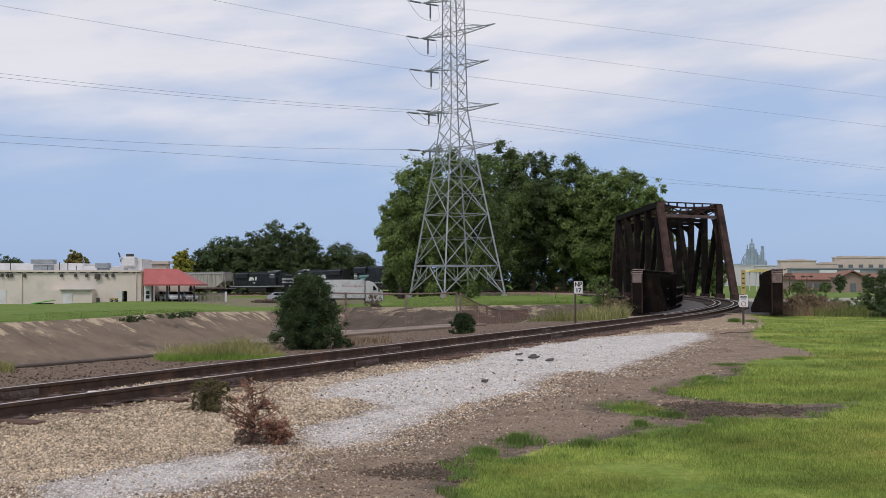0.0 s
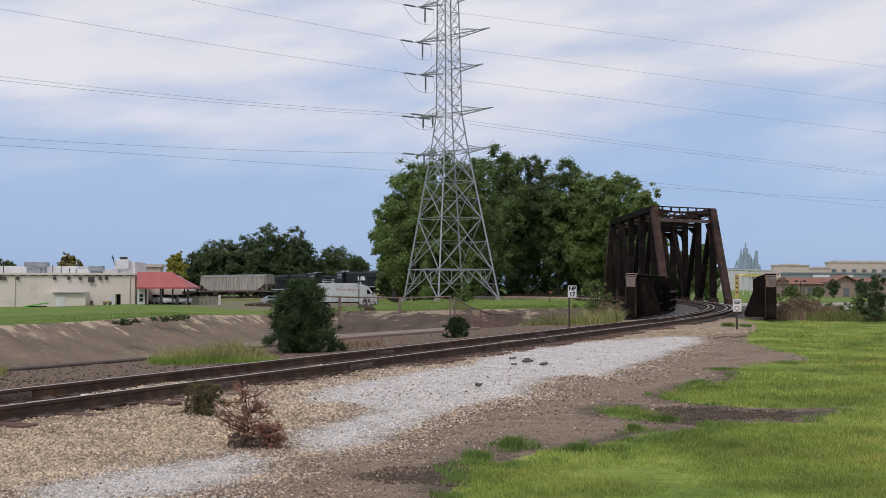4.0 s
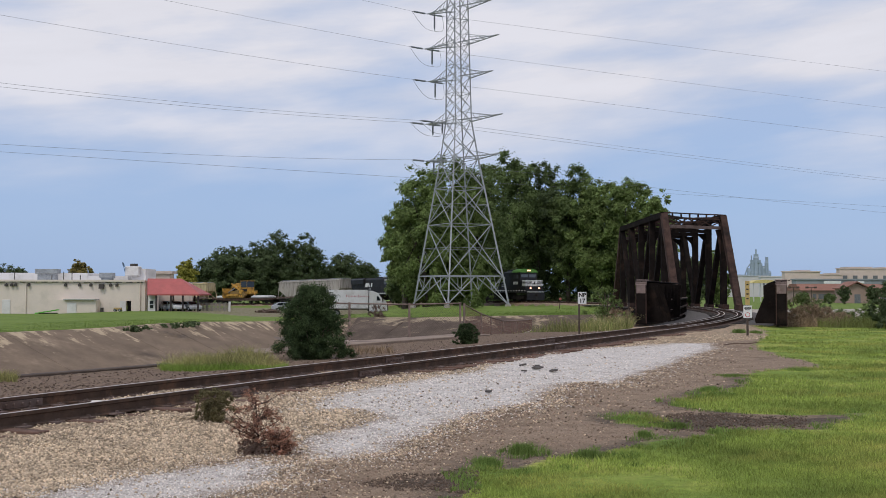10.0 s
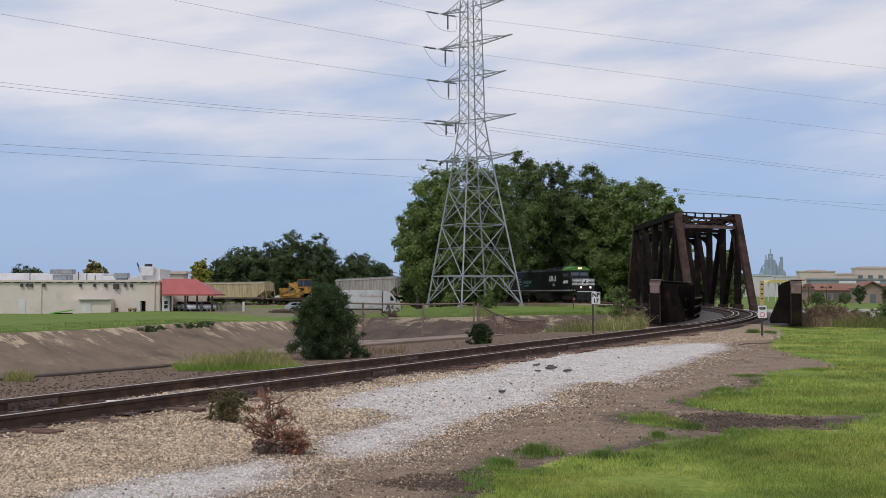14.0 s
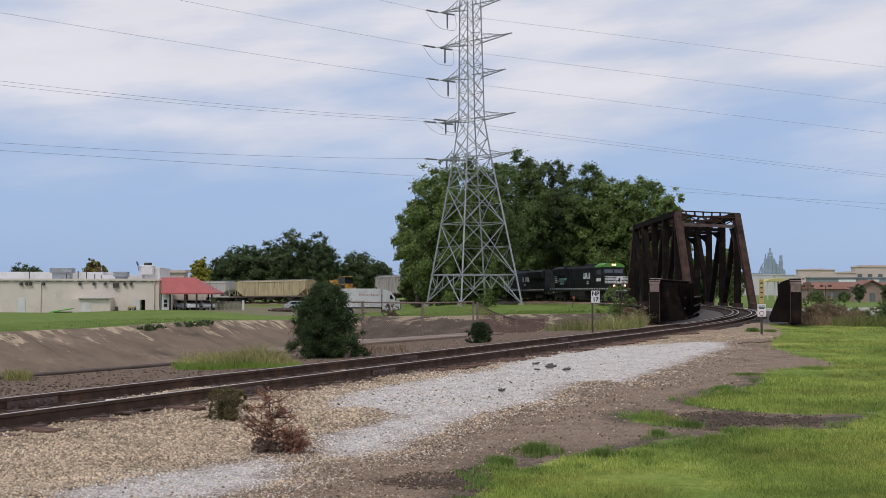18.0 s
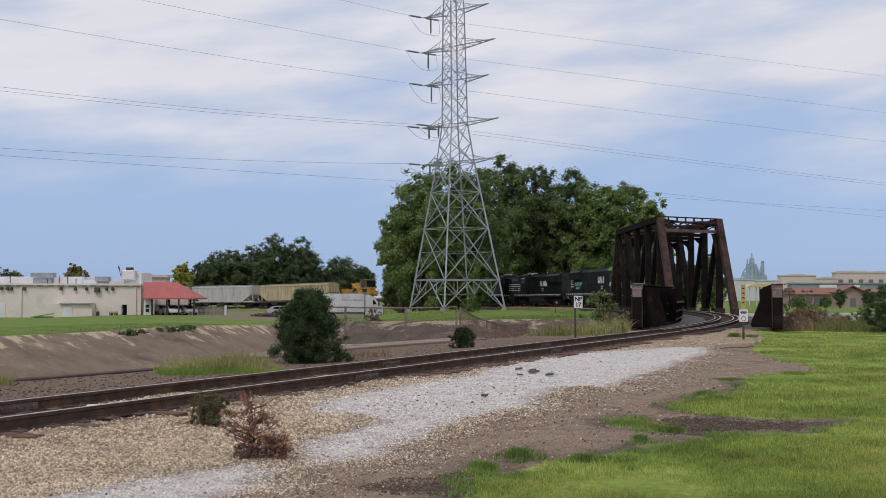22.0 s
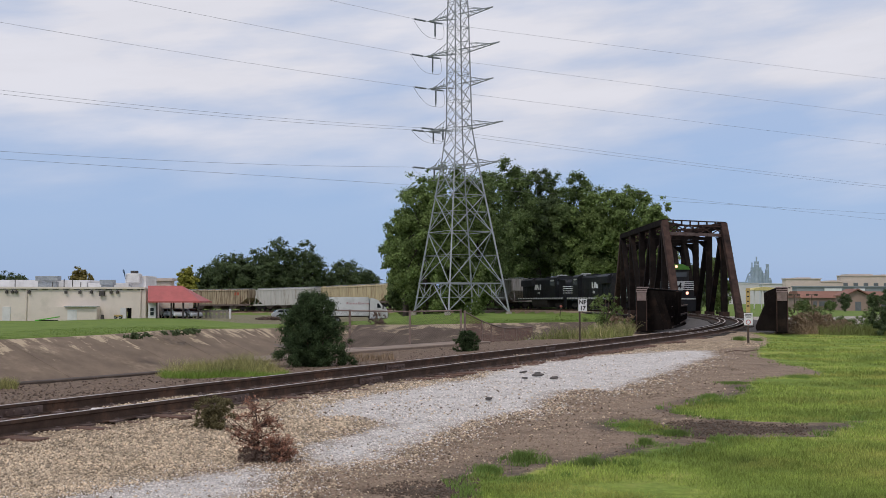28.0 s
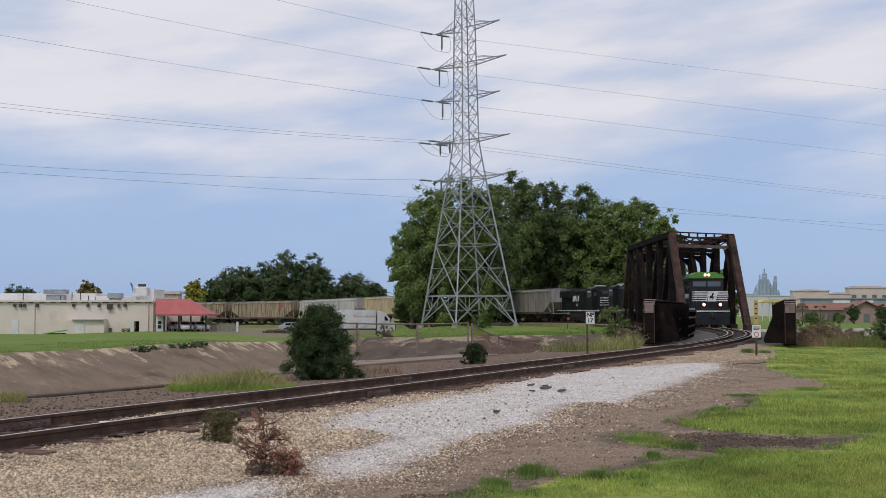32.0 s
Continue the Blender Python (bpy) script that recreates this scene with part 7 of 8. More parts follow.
def utility_pole(px, Y, h):
    x = px_at(px, Y)
    p = thing("utility_pole", "thin wooden utility pole with a short crossarm", "utility pole", pose(x, Y, -2.0))
    bm = bmesh.new()
    tube(bm, (0, 0, 0), (0, 0, h), 0.16, 8, 0.1)
    part("pole", bm, BARK, p)
    bm = bmesh.new()
    box(bm, (0, 0, h - 0.8), (2.2, 0.14, 0.16))
    part("crossarm", bm, BARK, p)


utility_pole(664, 330, 10.5)
for px, Y, h in ((1397, 240, 3.9), (1428, 240, 3.9), (1384, 380, 7.0)):
    lamp_post(px, Y, h)


def parked_car(x, y, z, rz, paint, label):
    c = thing("parked_car", label, "car", pose(x, y, z, 0, 0, rz), group="parked cars")
    bm = bmesh.new()
    prism(bm, ((-2.2, 0.35), (-2.28, 0.8), (-2.05, 1.02), (1.1, 1.02), (2.1, 0.85), (2.28, 0.55), (2.2, 0.3)), -0.88, 0.88)
    bevelled(bm, 0.08, 2)
    part("body", bm, paint, c)
    bm = bmesh.new()
    prism(bm, ((-2.0, 0.98), (-1.55, 1.36), (-1.1, 1.45), (0.15, 1.44), (0.55, 1.35), (1.25, 0.98)), -0.74, 0.74)
    bevelled(bm, 0.06, 2)
    part("cabin", bm, paint, c)
    for s in (-1, 1):
        for px0, px1, a, b in ((-1.5, -0.5, -1.3, -0.5), (-0.4, 0.85, -0.4, 0.4)):
            bm = bmesh.new()
            prism(bm, ((px0, 1.04), (px1, 1.04), (b, 1.35), (a, 1.35)), s * 0.735, s * 0.75)
            part("side_window", bm, GLASS_DARK, c)
    bm = bmesh.new()
    prism(bm, ((0.62, 1.34), (1.16, 1.06), (1.19, 1.08), (0.65, 1.36)), -0.64, 0.64)
    part("windscreen", bm, GLASS_DARK, c)
    bm = bmesh.new()
    prism(bm, ((-1.62, 1.33), (-1.95, 1.06), (-1.98, 1.08), (-1.65, 1.35)), -0.64, 0.64)
    part("rear_window", bm, GLASS_DARK, c)
    for xx in (-1.35, 1.4):
        for s in (-1, 1):
            wheel_parts(c, xx, s * 0.82, 0.33, 0.2)
    for s in (-1, 1):
        bm = bmesh.new()
        box(bm, (2.2, s * 0.62, 0.66), (0.08, 0.3, 0.14))
        part("headlight", bm, SIGN_WHITE, c)


for px, Y, turn, paint, lab in ((289, 166.4, -68, CAR_SILVER, "silver saloon car parked at the back of the carport"), (304, 164.0, -60, CAR_WHITE, "white saloon car parked under the carport"), (330, 164.0, -52, CAR_SILVER, "silver saloon car parked under the carport")):
    parked_car(px_at(px, Y), Y, ground_z(px_at(px, Y), Y), turn, paint, lab)
parked_car(px_at(500, 172), 172, ground_z(px_at(500, 172), 172), 15, CAR_SILVER, "silver saloon car parked on the grass")


# ---------------------------------------------------------------- signs, fences
def letters(body, size, m, material, parent, name="lettering"):
    cu = bpy.data.curves.new(name, "FONT")
    cu.body, cu.size, cu.align_x, cu.align_y, cu.extrude, cu.offset = body, size, "CENTER", "CENTER", 0.002, 0.008
    ob = bpy.data.objects.new(name, cu)
    scene.collection.objects.link(ob)
    dg = bpy.context.evaluated_depsgraph_get()
    me = bpy.data.meshes.new_from_object(ob.evaluated_get(dg))
    bpy.data.objects.remove(ob)
    me.materials.clear()
    me.materials.append(material)
    o = new(name, me)
    o.parent, o.matrix_basis = parent, m
    return o


def build_signs():
    Y = 46.5
    s = thing("rail_sign", "white railway sign lettered NP 17 on a dark post", "sign", pose(px_at(1018, Y), Y, ground_z(px_at(1018, Y), Y) - 0.05, 0, 0, 4))
    bm = bmesh.new()
    box(bm, (0, 0, 0.87), (0.07, 0.05, 1.74))
    part("post", bm, POST, s)
    bm = bmesh.new()
    box(bm, (0.12, -0.04, 1.54), (0.36, 0.012, 0.50))
    bevelled(bm, 0.004)
    part("panel", bm, SIGN_WHITE, s)
    letters("NP", 0.24, pose(0.12, -0.05, 1.66, 90), SIGN_BLACK, s)
    letters("17", 0.24, pose(0.12, -0.05, 1.42, 90), SIGN_BLACK, s)
    Y = 45.4
    s = thing("warning_post", "yellow marker board over a white notice on a rusty post", "sign", pose(px_at(1315, Y), Y, ground_z(px_at(1315, Y), Y) - 0.05, 0, 0, -8))
    bm = bmesh.new()
    box(bm, (0, 0, 1.1), (0.08, 0.08, 2.2))
    part("post", bm, POST, s)
    bm = bmesh.new()
    box(bm, (0.0, -0.06, 1.78), (0.17, 0.03, 0.98))
    bevelled(bm, 0.005)
    yb = part("yellow_board", bm, SIGN_YELLOW, s)
    for z in (2.12, 1.93, 1.74, 1.55):
        bm = bmesh.new()
        box(bm, (0, -0.079, z), (0.09, 0.006, 0.05))
        part("mark", bm, SIGN_BLACK, yb)
    bm = bmesh.new()
    box(bm, (0.0, -0.085, 1.02), (0.34, 0.012, 0.5))
    bevelled(bm, 0.004)
    wb = part("notice", bm, SIGN_WHITE, s)
    for z, w in ((1.2, 0.24), (1.15, 0.28), (1.10, 0.2)):
        bm = bmesh.new()
        box(bm, (0, -0.094, z), (w, 0.006, 0.028))
        part("text_bar", bm, SIGN_BLACK, wb)
    bm = bmesh.new()
    bmesh.ops.create_circle(bm, segments=24, radius=0.1, matrix=pose(0, -0.096, 0.9, 90), cap_ends=True)
    part("red_ring", bm, SIGN_RED, wb)
    bm = bmesh.new()
    bmesh.ops.create_circle(bm, segments=24, radius=0.075, matrix=pose(0, -0.0975, 0.9, 90), cap_ends=True)
    part("ring_centre", bm, SIGN_WHITE, wb)
    # small red marker by the far track
    x, y = px_at(983, 136), 136
    s = thing("marker_sign", "small leaning red disc marker on a thin stake", "sign", pose(x, y, ground_z(x, y) - 0.05, 0, 6, 0))
    bm = bmesh.new()
    tube(bm, (0, 0, 0), (0, 0, 1.3), 0.05, 6)
    part("stake", bm, POST, s)
    bm = bmesh.new()
    tube(bm, (0, -0.04, 1.3), (0, 0.0, 1.3), 0.16, 12)
    part("disc", bm, mat("faded_red_paint", (0.42, 0.13, 0.11), 0.7), s)


build_signs()


def chain_fence(name, pts, label, mesh_wire=0.1, wire=None):
    """A chain-link fence through posts (x, y, ground z, height)."""
    f = thing(name, label, "fence")
    P = [(Vector((x, y, z)), h) for x, y, z, h in pts]
    for p, h in P:
        bm = bmesh.new()
        tube(bm, p - Vector((0, 0, 0.1)), p + Vector((0, 0, h + 0.05)), 0.045, 8)
        part("post", bm, CHAIN, f)
    for (p, h), (q, k) in zip(P[:-1], P[1:]):
        bm = bmesh.new()
        tube(bm, p + Vector((0, 0, h)), q + Vector((0, 0, k)), 0.028, 6)
        part("top_rail", bm, CHAIN, f)
        bm = bmesh.new()
        tube(bm, p + Vector((0, 0, 0.07)), q + Vector((0, 0, 0.07)), 0.036, 6)
        part("bottom_rail", bm, mat("pale_fence_rail", (0.52, 0.43, 0.385), 0.8, 0.1, 0.2, 4), f, "pale worn bottom rail")
        L = (q - p).length
        n = int(L / mesh_wire)
        bm = bmesh.new()
        hh = min(h, k)
        run = hh / L
        for i in range(-int(hh / mesh_wire) - 1, n + 1):
            for s in (-1, 1):
                t0 = i * mesh_wire / L if s > 0 else (i * mesh_wire + hh) / L
                t1 = t0 + s * run
                # clip to the panel
                def at(t):
                    return 0.0 if t1 == t0 else (t - t0) / (t1 - t0)
                a, b = 0.0, 1.0
                ta, tb = sorted((at(0.0), at(1.0)))
                a, b = max(a, ta), min(b, tb)
                if b - a < 0.02:
                    continue
                def pos(w):
                    t = t0 + (t1 - t0) * w
                    return p.lerp(q, t) + Vector((0, 0, 0.05 + w * (h + (k - h) * t - 0.05)))
                A, B = pos(a), pos(b)
                d = (B - A).normalized()
                o = d.cross(Vector((0.3, 1, 0)).normalized()).normalized() * 0.0024
                o2 = Vector((0, 0.006, 0))
                v = [bm.verts.new(x) for x in (A - o, A + o, B + o, B - o)]
                w_ = [bm.verts.new(x) for x in (A + o2, B + o2)]
                bm.faces.new(v), bm.faces.new((v[0], w_[0], w_[1], v[3])), bm.faces.new((v[1], v[2], w_[1], w_[0]))
        part("wire_mesh", bm, wire or mat("brown_fence_wire", (0.075, 0.054, 0.045), 0.85, 0.1, 0.3, 4), f)
    return f


chain_fence("chain_link_fence", ((px_at(520, 41), 41, -0.12, 1.52), (px_at(612, 43), 43, -0.2, 1.52), (px_at(718, 45), 45, -0.25, 1.52), (px_at(808, 47), 47, -0.3, 1.6)), "rusty chain-link fence along the canal rim")
chain_fence("chain_link_fence", ((px_at(815, 47.2), 47.2, -0.35, 1.6), (px_at(845, 56), 56, -0.75, 1.45), (px_at(862, 62), 62, -1.05, 1.45), (px_at(884, 70), 70, -1.3, 1.3), (px_at(906, 80), 80, -1.45, 1.2), (px_at(934, 95), 95, -1.5, 1.0)),
            "rusty chain-link fence descending across the canal", 0.18, mat("red_rusted_fence_wire", (0.15, 0.075, 0.06), 0.9, 0.1, 0.3, 4))


def picket_fence():
    f = thing("picket_fence", "grey picket fence beside the carport", "fence")
    Y = 164.5
    x0, x1, z = px_at(347, Y), px_at(398, Y), -1.08
    n = 22
    for k in range(n + 1):
        bm = bmesh.new()
        x = x0 + (x1 - x0) * k / n
        box(bm, (x, Y, z + 0.65), (0.1 if k % 5 else 0.16, 0.06, 1.3))
        part("picket", bm, MATS["grey_fence"], f)
    for h in (0.4, 1.1):
        bm = bmesh.new()
        box(bm, ((x0 + x1) / 2, Y + 0.06, z + h), (x1 - x0, 0.05, 0.1))
        part("fence_rail", bm, MATS["grey_fence"], f)
    bm = bmesh.new()
    box(bm, (px_at(400, Y), Y, z + 0.7), (0.28, 0.28, 1.5))
    part("end_post", bm, WHITE_PAINT, f)


mat("grey_fence", (0.24, 0.22, 0.19), 0.85)
picket_fence()

# ---------------------------------------------------------------- loose stones and grass
def scatter_stones(name, label, category, where, size, material, seed, kind="stuff"):
    """Small broken stones lying on the ground; where gives x, y arrays and a size factor."""
    r = np.random.default_rng(seed)
    x, y = where
    n = len(x)
    z = ground_height(x, y) + np.array([noise.noise((a * 0.35, b * 0.35, 0)) * 0.05 + noise.noise((a * 1.3, b * 1.3, 3)) * 0.025 for a, b in zip(x, y)])
    s = size * (0.55 + 0.9 * r.random(n) ** 2)
    base = np.array([(1, 0, 0), (0, 1, 0), (-1, 0, 0), (0, -1, 0), (0, 0, 1), (0, 0, -1)], float)
    v = base[None] * (0.6 + 0.7 * r.random((n, 6, 1)))
    a = r.random(n) * 6.283
    c, q = np.cos(a), np.sin(a)
    v = np.stack((v[..., 0] * c[:, None] - v[..., 1] * q[:, None], v[..., 0] * q[:, None] + v[..., 1] * c[:, None], v[..., 2] * 0.75 + v[..., 0] * (r.random((n, 1)) - 0.5) * 0.8), -1)
    v = v * s[:, None, None] + np.stack((x, y, z + s * 0.25), -1)[:, None, :]
    f = np.array([(0, 1, 4), (1, 2, 4), (2, 3, 4), (3, 0, 4), (1, 0, 5), (2, 1, 5), (3, 2, 5), (0, 3, 5)])
    f = (f[None] + (np.arange(n) * 6)[:, None, None]).reshape(-1, 3)
    return tagged(new(name, bulk(name, v.reshape(-1, 3), f, material)), label, category, kind=kind)


def sample(n, x0, x1, y0, y1, power, seed):
    """Points in a wedge, denser towards the camera."""
    r = np.random.default_rng(seed)
    y = (y0 ** (1 - power) + r.random(n) * (y1 ** (1 - power) - y0 ** (1 - power))) ** (1 / (1 - power))
    x = r.uniform(x0, x1, n) * y
    return x, y, r


def near_stones():
    x, y, r = sample(420000, -0.42, 0.32, 7.5, 46, 1.6, 5)
    d = signed_track(x, y)
    wob = ragged(x, y)
    wm = white_at(x, y) + wob * 0.22
    lm = lawn_at(x, y) + wob * 0.16
    bed = np.interp(y, (14, 21, 36, 43), (4.0, 2.9, 2.9, 4.6)) + wob * 0.5
    u, w = r.random(len(x)), r.random(len(x))
    tan = (lm < 0) & (wm < 0.25) & (d > -1.5) & (d < bed) & (u < np.where((np.abs(d) > 0.8) & (np.abs(d) < 1.5), 0.1, 0.66) * np.clip(0.55 - wm * 1.2, 0.25, 1.0))
    wht = (lm < 0) & (wm > -0.9) & (w < 0.30 * np.clip((wm + 0.9) / 0.95, 0.06, 1) ** 2) & (d > -1.5)
    # coarse gravel fringes the white run and thins out into the dirt
    fringe = (lm < 0.05) & (wm < 0.03) & (d > bed - 0.2) & (u < 0.52 * np.exp(wm / 0.55))
    dirt = (lm < 0.1) & (wm < 0) & (((d > bed) & (u < 0.16)) | ((d < -1.5) & (u < 0.05)))
    mix_ = (lm < 0) & (d > 1.2) & (((wm >= 0.1) & (u > 0.97)) | ((wm > -0.25) & (wm < 0.15) & (u > 0.8)))
    cind = (lm < 0) & (((d < -1.4) & (u > 0.945)) | (u > 0.998))
    clod = (soil_at(x, y) > -0.12) & (u < 0.3)
    grow = np.clip(y / 14, 0.8, 1.25)
    pale = w < 0.38
    for nm, lab, m, size, mt in (("ballast_stones", "loose tan ballast stones beside the rails", tan, 0.0205, BALLAST_STONE), ("limestone_gravel", "loose white limestone gravel", wht, 0.0135, WHITE_STONE),
                                 ("tan_gravel", "coarse tan gravel along the white gravel's edge", (fringe & pale) | mix_, 0.0165, BALLAST_STONE), ("brown_gravel", "coarse brown gravel thinning out into the dirt", fringe & ~pale, 0.0165, BROWN_STONE),
                                 ("dirt_pebbles", "small brown pebbles in the dirt", dirt & ~fringe, 0.0085, BROWN_STONE), ("soil_clods", "dark crumbled soil between the grass", clod, 0.017, DARK_STONE),
                                 ("cinder_stones", "scattered dark cinders on the gravel", cind, 0.019, DARK_STONE)):
        scatter_stones(nm, lab, "gravel", (x[m], y[m]), size * grow[m], mt, 8)


near_stones()


def blades(name, label, category, x, y, height, width, material, seed, lean=0.4, base=None):
    """Upright grass blades, one thin face each."""
    r = np.random.default_rng(seed)
    n = len(x)
    z = ground_height(x, y) if base is None else np.full(n, base)
    a = r.random(n) * 6.283
    h = height * (0.5 + 0.8 * r.random(n)) * np.array([1 + 0.7 * noise.noise((a_ * 1.1, b_ * 1.1, 5)) for a_, b_ in zip(x, y)])
    w = width * (0.7 + 0.6 * r.random(n))
    dx, dy = np.cos(a) * w, np.sin(a) * w * 0.4
    lx, ly = r.normal(size=n) * h * lean, r.normal(size=n) * h * lean
    p0 = np.stack((x - dx, y - dy, z - 0.02), 1)
    p1 = np.stack((x + dx, y + dy, z - 0.02), 1)
    m0 = np.stack((x + dx * 0.7 + lx * 0.4, y + dy * 0.7 + ly * 0.4, z + h * 0.6), 1)
    m1 = np.stack((x - dx * 0.7 + lx * 0.4, y - dy * 0.7 + ly * 0.4, z + h * 0.6), 1)
    t = np.stack((x + lx, y + ly, z + h), 1)
    v = np.stack((p0, p1, m0, t, m1), 1).reshape(-1, 3)
    i = np.arange(n)[:, None] * 5
    f = np.concatenate((i + np.array([0, 1, 2]), i + np.array([0, 2, 4]), i + np.array([4, 2, 3])))
    return tagged(new(name, bulk(name, v, f, material)), label, category, kind="stuff")


def plant_grass():
    x, y, r = sample(330000, -0.05, 0.46, 7.2, 60, 1.7, 9)
    wob = ragged(x, y)
    e = lawn_at(x, y) + wob * 0.16
    thin = np.array([noise.noise((a * 1.7, b * 1.2, 4)) for a, b in zip(x, y)])
    m = e > 0.3 * r.random(len(x)) ** 2 + 0.35 * np.maximum(thin, 0)
    g = np.clip(y / 10, 0.8, 4)
    blades("lawn_grass", "short bright green mown lawn grass", "grass", x[m], y[m], 0.034 * np.clip(g[m], 0.8, 1.6), 0.003 * g[m], GRASS_BLADE, 3, 0.6)
    # ragged taller tufts where the lawn breaks into the dirt
    clump = np.array([noise.noise((a * 3.4, b * 2.2, 9)) for a, b in zip(x, y)])
    m = (e > -0.2) & (e < 0.6) & (clump > 0.05 + 0.45 * np.abs(e)) & (r.random(len(x)) < 0.55)
    blades("grass_tufts", "ragged dark green grass tufts on the edge of the dirt", "grass", x[m], y[m], 0.05, 0.0038 * g[m], TUFT_BLADE, 4, 0.6)
    # lone tufts standing in the dirt
    for cx, cy, w, h in ((0.82, 12.3, 0.13, 0.10), (4.63, 19.9, 0.16, 0.08), (3.38, 14.1, 0.09, 0.04), (2.38, 13.55, 0.07, 0.06), (2.95, 14.6, 0.17, 0.07), (2.5, 15.5, 0.25, 0.05), (0.42, 11.5, 0.14, 0.08), (1.5, 12.0, 0.12, 0.06), (6.0, 23.6, 0.3, 0.05), (4.7, 19.2, 0.22, 0.05), (7.9, 25.2, 0.25, 0.06), (12.3, 47.2, 0.22, 0.14), (13.1, 47.5, 0.18, 0.2)):
        k = 700
        blades("grass_tuft", "small dark green grass tuft growing in the dirt", "grass", r.normal(cx, w * 0.5, k), r.normal(cy, w * 0.55, k), h, 0.0035 * max(1, cy / 12), TUFT_BLADE, 40, 0.5)
    rr = np.random.default_rng(12)

    def strip(n, px0, px1, y0, y1, f=None):
        yy = rr.uniform(y0, y1, n)
        xx = (rr.uniform(px0, px1, n) - 784) * yy / 1981.0
        return xx, yy

    x, y = strip(3600, 275, 500, 25.2, 27.6)
    hump = np.interp(x / y * 1981 + 784, (275, 330, 400, 450, 500), (0.5, 0.9, 1.25, 1.25, 0.6))
    blades("reed_grass", "tall yellow-green grass on the canal rim beyond the rails", "grass", x, y, 0.29 * hump, 0.008, REED, 5, 0.45, base=-0.08)
    x, y = strip(6000, 282, 505, 24.6, 26.0)
    blades("rim_grass", "short bright green grass at the foot of the reeds", "grass", x, y, 0.17, 0.007, GREEN_REED, 15, 0.5, base=-0.05)
    x, y = strip(1500, 290, 480, 26.4, 28.2)
    blades("seed_grass", "tall dry seed-headed grass on the canal rim", "grass", x, y, 0.40, 0.006, DRY_GRASS, 6, 0.4, base=-0.12)
    x, y = strip(3000, 905, 1110, 49.5, 56)
    blades("reed_grass", "tall yellow-green grass between fence and rails", "grass", x, y, 0.5, 0.011, OLIVE_GRASS, 7, 0.5)
    x, y = strip(2200, 900, 1110, 50, 57)
    blades("seed_grass", "tall dry grass between fence and rails", "grass", x, y, 0.62, 0.008, DRY_GRASS, 8, 0.5)
    x, y = strip(3500, 1440, 1640, 56, 62)
    blades("rim_grass", "rough green and dry grass along the canal rim", "grass", x, y, 0.45, 0.014, OLIVE_GRASS, 9, 0.45)
    x, y = strip(2600, 1368, 1480, 57, 63)
    blades("brown_weeds", "tall dry brown weeds beside the bridge girder", "weeds", x, y, 0.8, 0.010, WEED, 13, 0.5, base=-0.3)
    x, y = strip(500, -25, 26, 21.6, 22.4)
    blades("reed_grass", "small green grass tuft growing over the kerb", "grass", x, y, 0.2, 0.007, REED, 14, 0.4, base=-0.05)
    x, y = strip(500, 600, 690, 31, 35)
    blades("dry_weeds", "low dry weeds by the fence foot", "grass", x, y, 0.14, 0.008, WEED, 10, 0.5)
    # grass strip on the far bank
    pts = []
    for (x0, y0), (x1, y1) in zip(FAR_EDGE[1:10], FAR_EDGE[2:11]):
        L = math.hypot(x1 - x0, y1 - y0)
        t, o = rr.random(int(L * 150)), rr.random(int(L * 150)) ** 1.5
        nx, ny = -(y1 - y0) / L, (x1 - x0) / L
        pts.append(np.stack((x0 + (x1 - x0) * t + nx * o * 14 - nx * 0.4, y0 + (y1 - y0) * t + ny * o * 14 - ny * 0.4), 1))
    p = np.concatenate(pts)
    p = p[track_offset(p[:, 0], p[:, 1])[0] > 3.5]
    blades("bank_grass", "green mown grass along the far canal bank", "grass", p[:, 0], p[:, 1], 0.11, 0.03, BANK_BLADE, 11, 0.6)


plant_grass()


def debris():
    """Broken dark slabs on the white gravel, a pale rock between the rails and a fallen branch."""
    rnd = random.Random(21)
    for k, (x, y, s) in enumerate(((1.75, 25.6, 0.10), (2.02, 24.9, 0.13), (2.32, 24.3, 0.12), (2.05, 25.5, 0.07), (1.66, 24.0, 0.07), (0.72, 19.4, 0.07))):
        bm = bmesh.new()
        prism(bm, [(s * rnd.uniform(0.7, 1.1) * math.cos(a), s * rnd.uniform(0.5, 0.9) * math.sin(a)) for a in (0.1, 1.0, 2.0, 3.1, 4.1, 5.2)], 0.0, 0.03, axis="z")
        single("asphalt_chunk", bm, mat("broken_asphalt", (0.10, 0.088, 0.08), 0.9, 0, 0.3, 8), "broken dark asphalt chunk lying on white gravel", "rubble", pose(x, y, ground_z(x, y) + 0.015, rnd.uniform(-14, 14), rnd.uniform(-14, 14), 0), group="asphalt chunks")
    bm = bmesh.new()
    prism(bm, ((-0.16, -0.07), (-0.05, -0.1), (0.13, -0.08), (0.17, 0.03), (0.04, 0.1), (-0.13, 0.07)), 0.0, 0.09, axis="z")
    bevelled(bm, 0.015)
    p = rail_at(3.0, -0.05)
    single("pale_rock", bm, WHITE_STONE, "pale flat rock lying between the rails", "rock", pose(p.x, p.y, p.z - 0.2, 4, 3, 30))
    bm = bmesh.new()
    strand(bm, [Vector(q) for q in ((0, 0, 0), (0.4, 0.1, 0.05), (0.8, 0.05, 0.03), (1.3, 0.3, 0.06))], 0.02, 6)
    single("fallen_branch", bm, TWIG, "bare fallen branch on the dirt", "branch", pose(9.2, 37.2, ground_z(9.2, 37.2) + 0.03, 0, 0, 10))


debris()


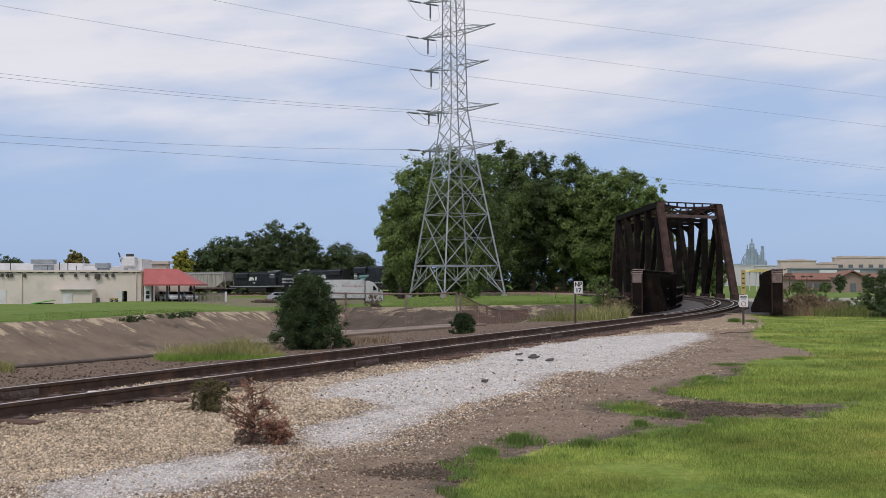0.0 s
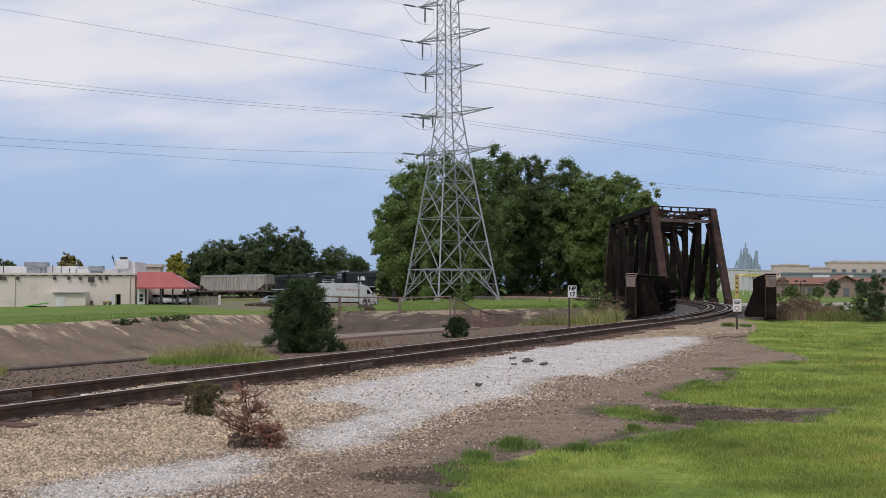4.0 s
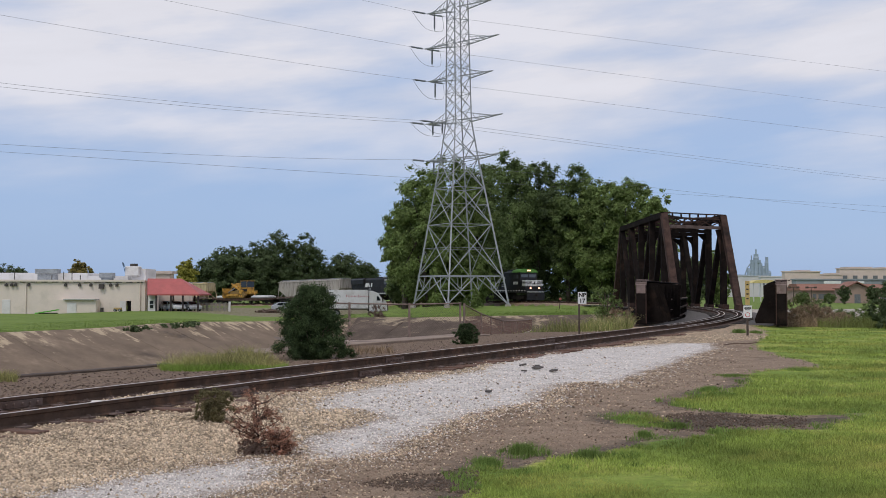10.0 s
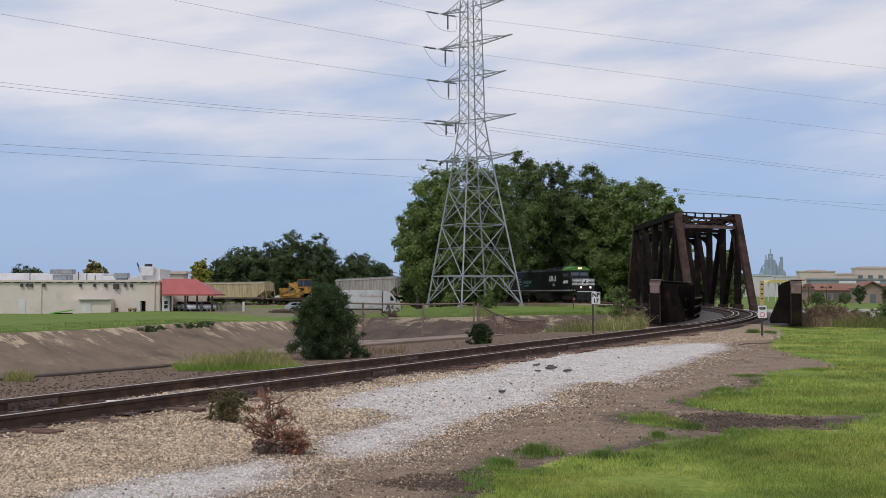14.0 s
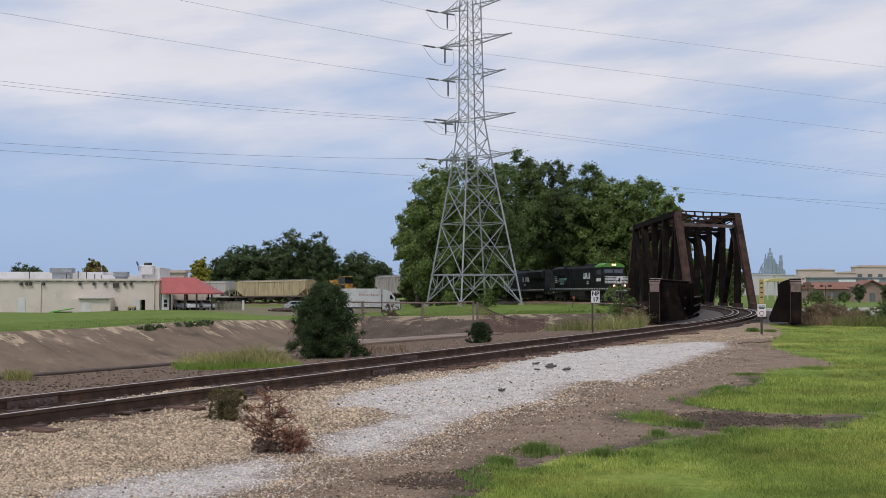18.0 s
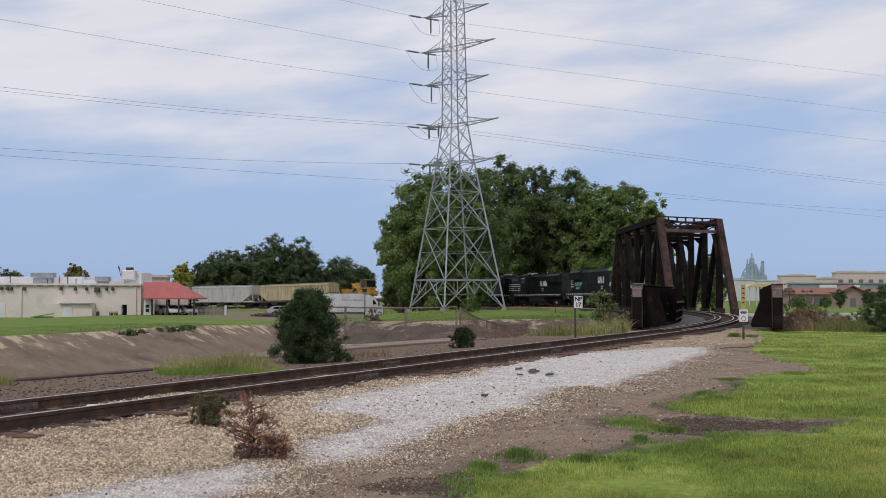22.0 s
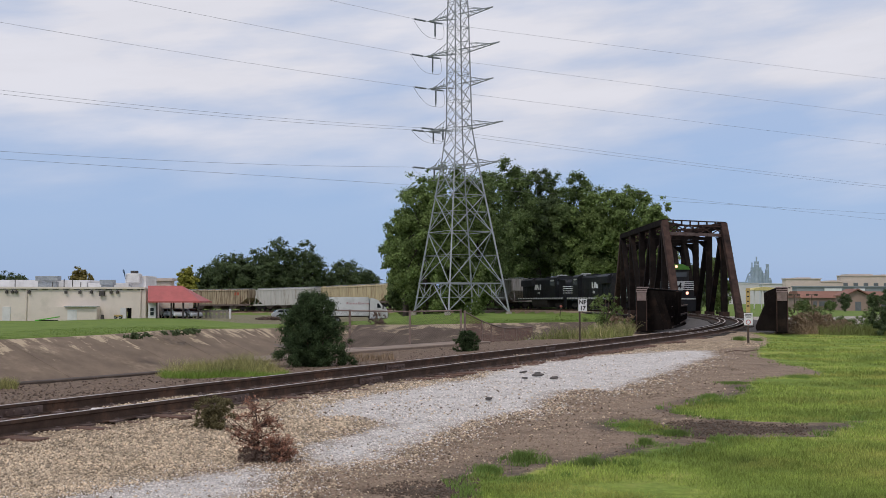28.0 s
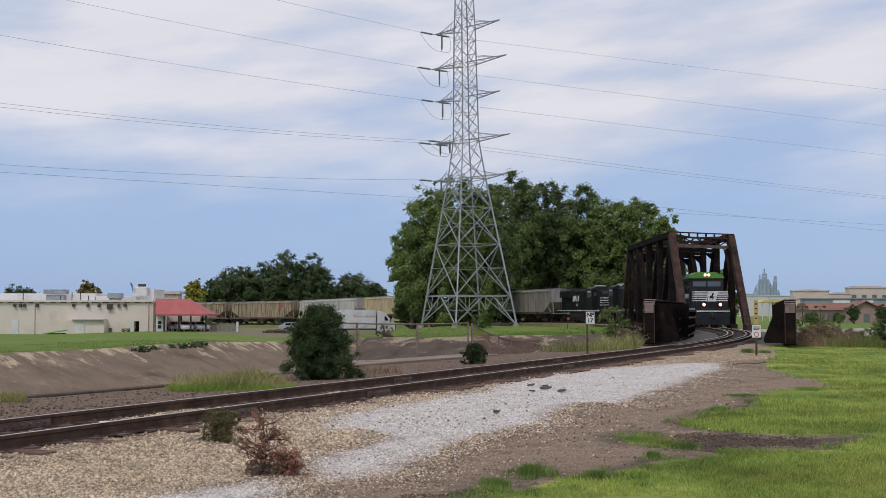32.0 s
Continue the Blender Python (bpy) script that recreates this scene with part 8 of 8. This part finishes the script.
# ---------------------------------------------------------------- what moves
def build_bird():
    b = thing("pigeon", "grey pigeon in flight with raised wings", "bird")
    bm = bmesh.new()
    bmesh.ops.create_uvsphere(bm, u_segments=14, v_segments=10, radius=1.0, matrix=Matrix.Diagonal((0.15, 0.065, 0.065, 1)))
    part("body", bm, FEATHER, b, smooth=True)
    bm = bmesh.new()
    bmesh.ops.create_uvsphere(bm, u_segments=12, v_segments=8, radius=0.042, matrix=Matrix.Translation((0.165, 0, 0.03)))
    tube(bm, (0.195, 0, 0.03), (0.235, 0, 0.022), 0.011, 6, 0.003)
    part("head", bm, FEATHER, b, smooth=True)
    bm = bmesh.new()
    prism(bm, ((-0.1, -0.03), (-0.22, -0.12), (-0.28, -0.07), (-0.30, 0.0), (-0.28, 0.07), (-0.22, 0.12), (-0.1, 0.03)), -0.006, 0.006, axis="z")
    part("tail", bm, FEATHER, b)
    b.scale = (0.85, 0.85, 0.85)
    wings = []
    for s in (-1, 1):
        bm = bmesh.new()
        prism(bm, ((0.07, 0.0), (0.12, s * 0.13), (0.07, s * 0.27), (-0.06, s * 0.37), (-0.03, s * 0.25), (-0.06, s * 0.12), (-0.06, 0.0)), -0.005, 0.005, axis="z")
        w = part("wing", bm, FEATHER_PALE, b, "pale grey wing")
        wings.append((s, w))
    return b, wings


bird, wings = build_bird()
BIRD = ((10.6, -60, 372, 27), (11.0, 108, 367, 27), (11.3, 290, 352, 26), (11.6, 434, 336, 25), (12.0, 511, 300, 23), (12.3, 446, 301, 22), (12.5, 346, 307, 21.5), (12.8, 130, 359, 21), (13.0, -13, 424, 20.5), (13.2, -150, 490, 20))


def run(t):
    """Metres that the train has gone after t seconds, slowing gently."""
    return 3.75 * t - 0.014 * t * t


def motions():
    ticks = [k * 1.0 for k in range(33)]
    for ob, o0, o1, face in TRAIN:
        rows = []
        for t in ticks:
            un = 198.84 - run(t)
            a, b = rail_at(un + o0 + 3.2), rail_at(un + o1 - 3.2)
            d = (a - b)
            yaw = math.degrees(math.atan2(d.y, d.x))
            tilt = math.degrees(math.atan2(d.z, d.xy.length))
            c = (a + b) / 2
            rows.append((t, pose(c.x, c.y, c.z, 0, -tilt * face, yaw + (180 if face < 0 else 0))))
        walk(ob, rows)
    for ob, o, face in LOADS:
        rows = []
        for t in ticks:
            un = 198.84 - run(t)
            a, b = rail_at(un + 82.0 + 3.2), rail_at(un + 102.1 - 3.2)
            d = (a - b).normalized()
            c = (a + b) / 2 + d * (92.05 - o)
            rows.append((t, pose(c.x, c.y, c.z + 1.125, 0, -math.degrees(math.asin(d.z)) * face, math.degrees(math.atan2(d.y, d.x)) + (180 if face < 0 else 0))))
        walk(ob, rows)
    # the bird sweeps in over the canal, wheels and leaves again
    pts = []
    for t, px, py, y in BIRD:
        rz = math.radians(float(np.interp(t, [r[0] for r in PATH], [r[3] for r in PATH])))
        rx = math.radians(float(np.interp(t, [r[0] for r in PATH], [r[1] for r in PATH])) - 90)
        az = math.atan((px - 784) / 1981.0) - rz
        elv = math.atan((441 - py) / 1981.0) + rx
        pts.append((t, Vector((y * math.tan(az), y, EYE[2] + y * math.tan(elv)))))
    rows, wing_rows = [(0.0, pose(pts[0][1].x - 40, pts[0][1].y + 10, pts[0][1].z + 2, 0, 0, 0))], {-1: [(0.0, pose(0, 0, 0))], 1: [(0.0, pose(0, 0, 0))]}
    ts = [p[0] for p in pts]

    def where(t):
        return Vector([float(np.interp(t, ts, [p[1][k] for p in pts])) for k in range(3)])

    t, k = 10.6, 0
    last = 0.0
    while t <= 13.2:
        head_to = 0.0 if t < 11.75 else min(1.0, (t - 11.75) / 0.5) * 172
        bank = float(np.interp(t, (11.6, 12.0, 12.5, 13.2), (10, 60, 78, 70)))
        p = where(t)
        rows.append((t, pose(p.x, p.y, p.z, -bank, -8, head_to)))
        flap = 38 + 42 * math.sin(t * 2 * math.pi * 2.5) if t < 12.05 else 14 + 22 * math.sin(t * 2 * math.pi * 2.5)
        for s in (-1, 1):
            wing_rows[s].append((t, pose(0, 0, 0.02, s * flap)))
        t = round(t + 0.1, 3)
    e = where(13.2)
    rows.append((32.0, pose(e.x - 60, e.y - 4, e.z + 4, 0, 0, 172)))
    for s in (-1, 1):
        wing_rows[s].append((32.0, pose(0, 0, 0.02)))
    walk(bird, rows)
    for s, w in wings:
        walk(w, wing_rows[s])


motions()
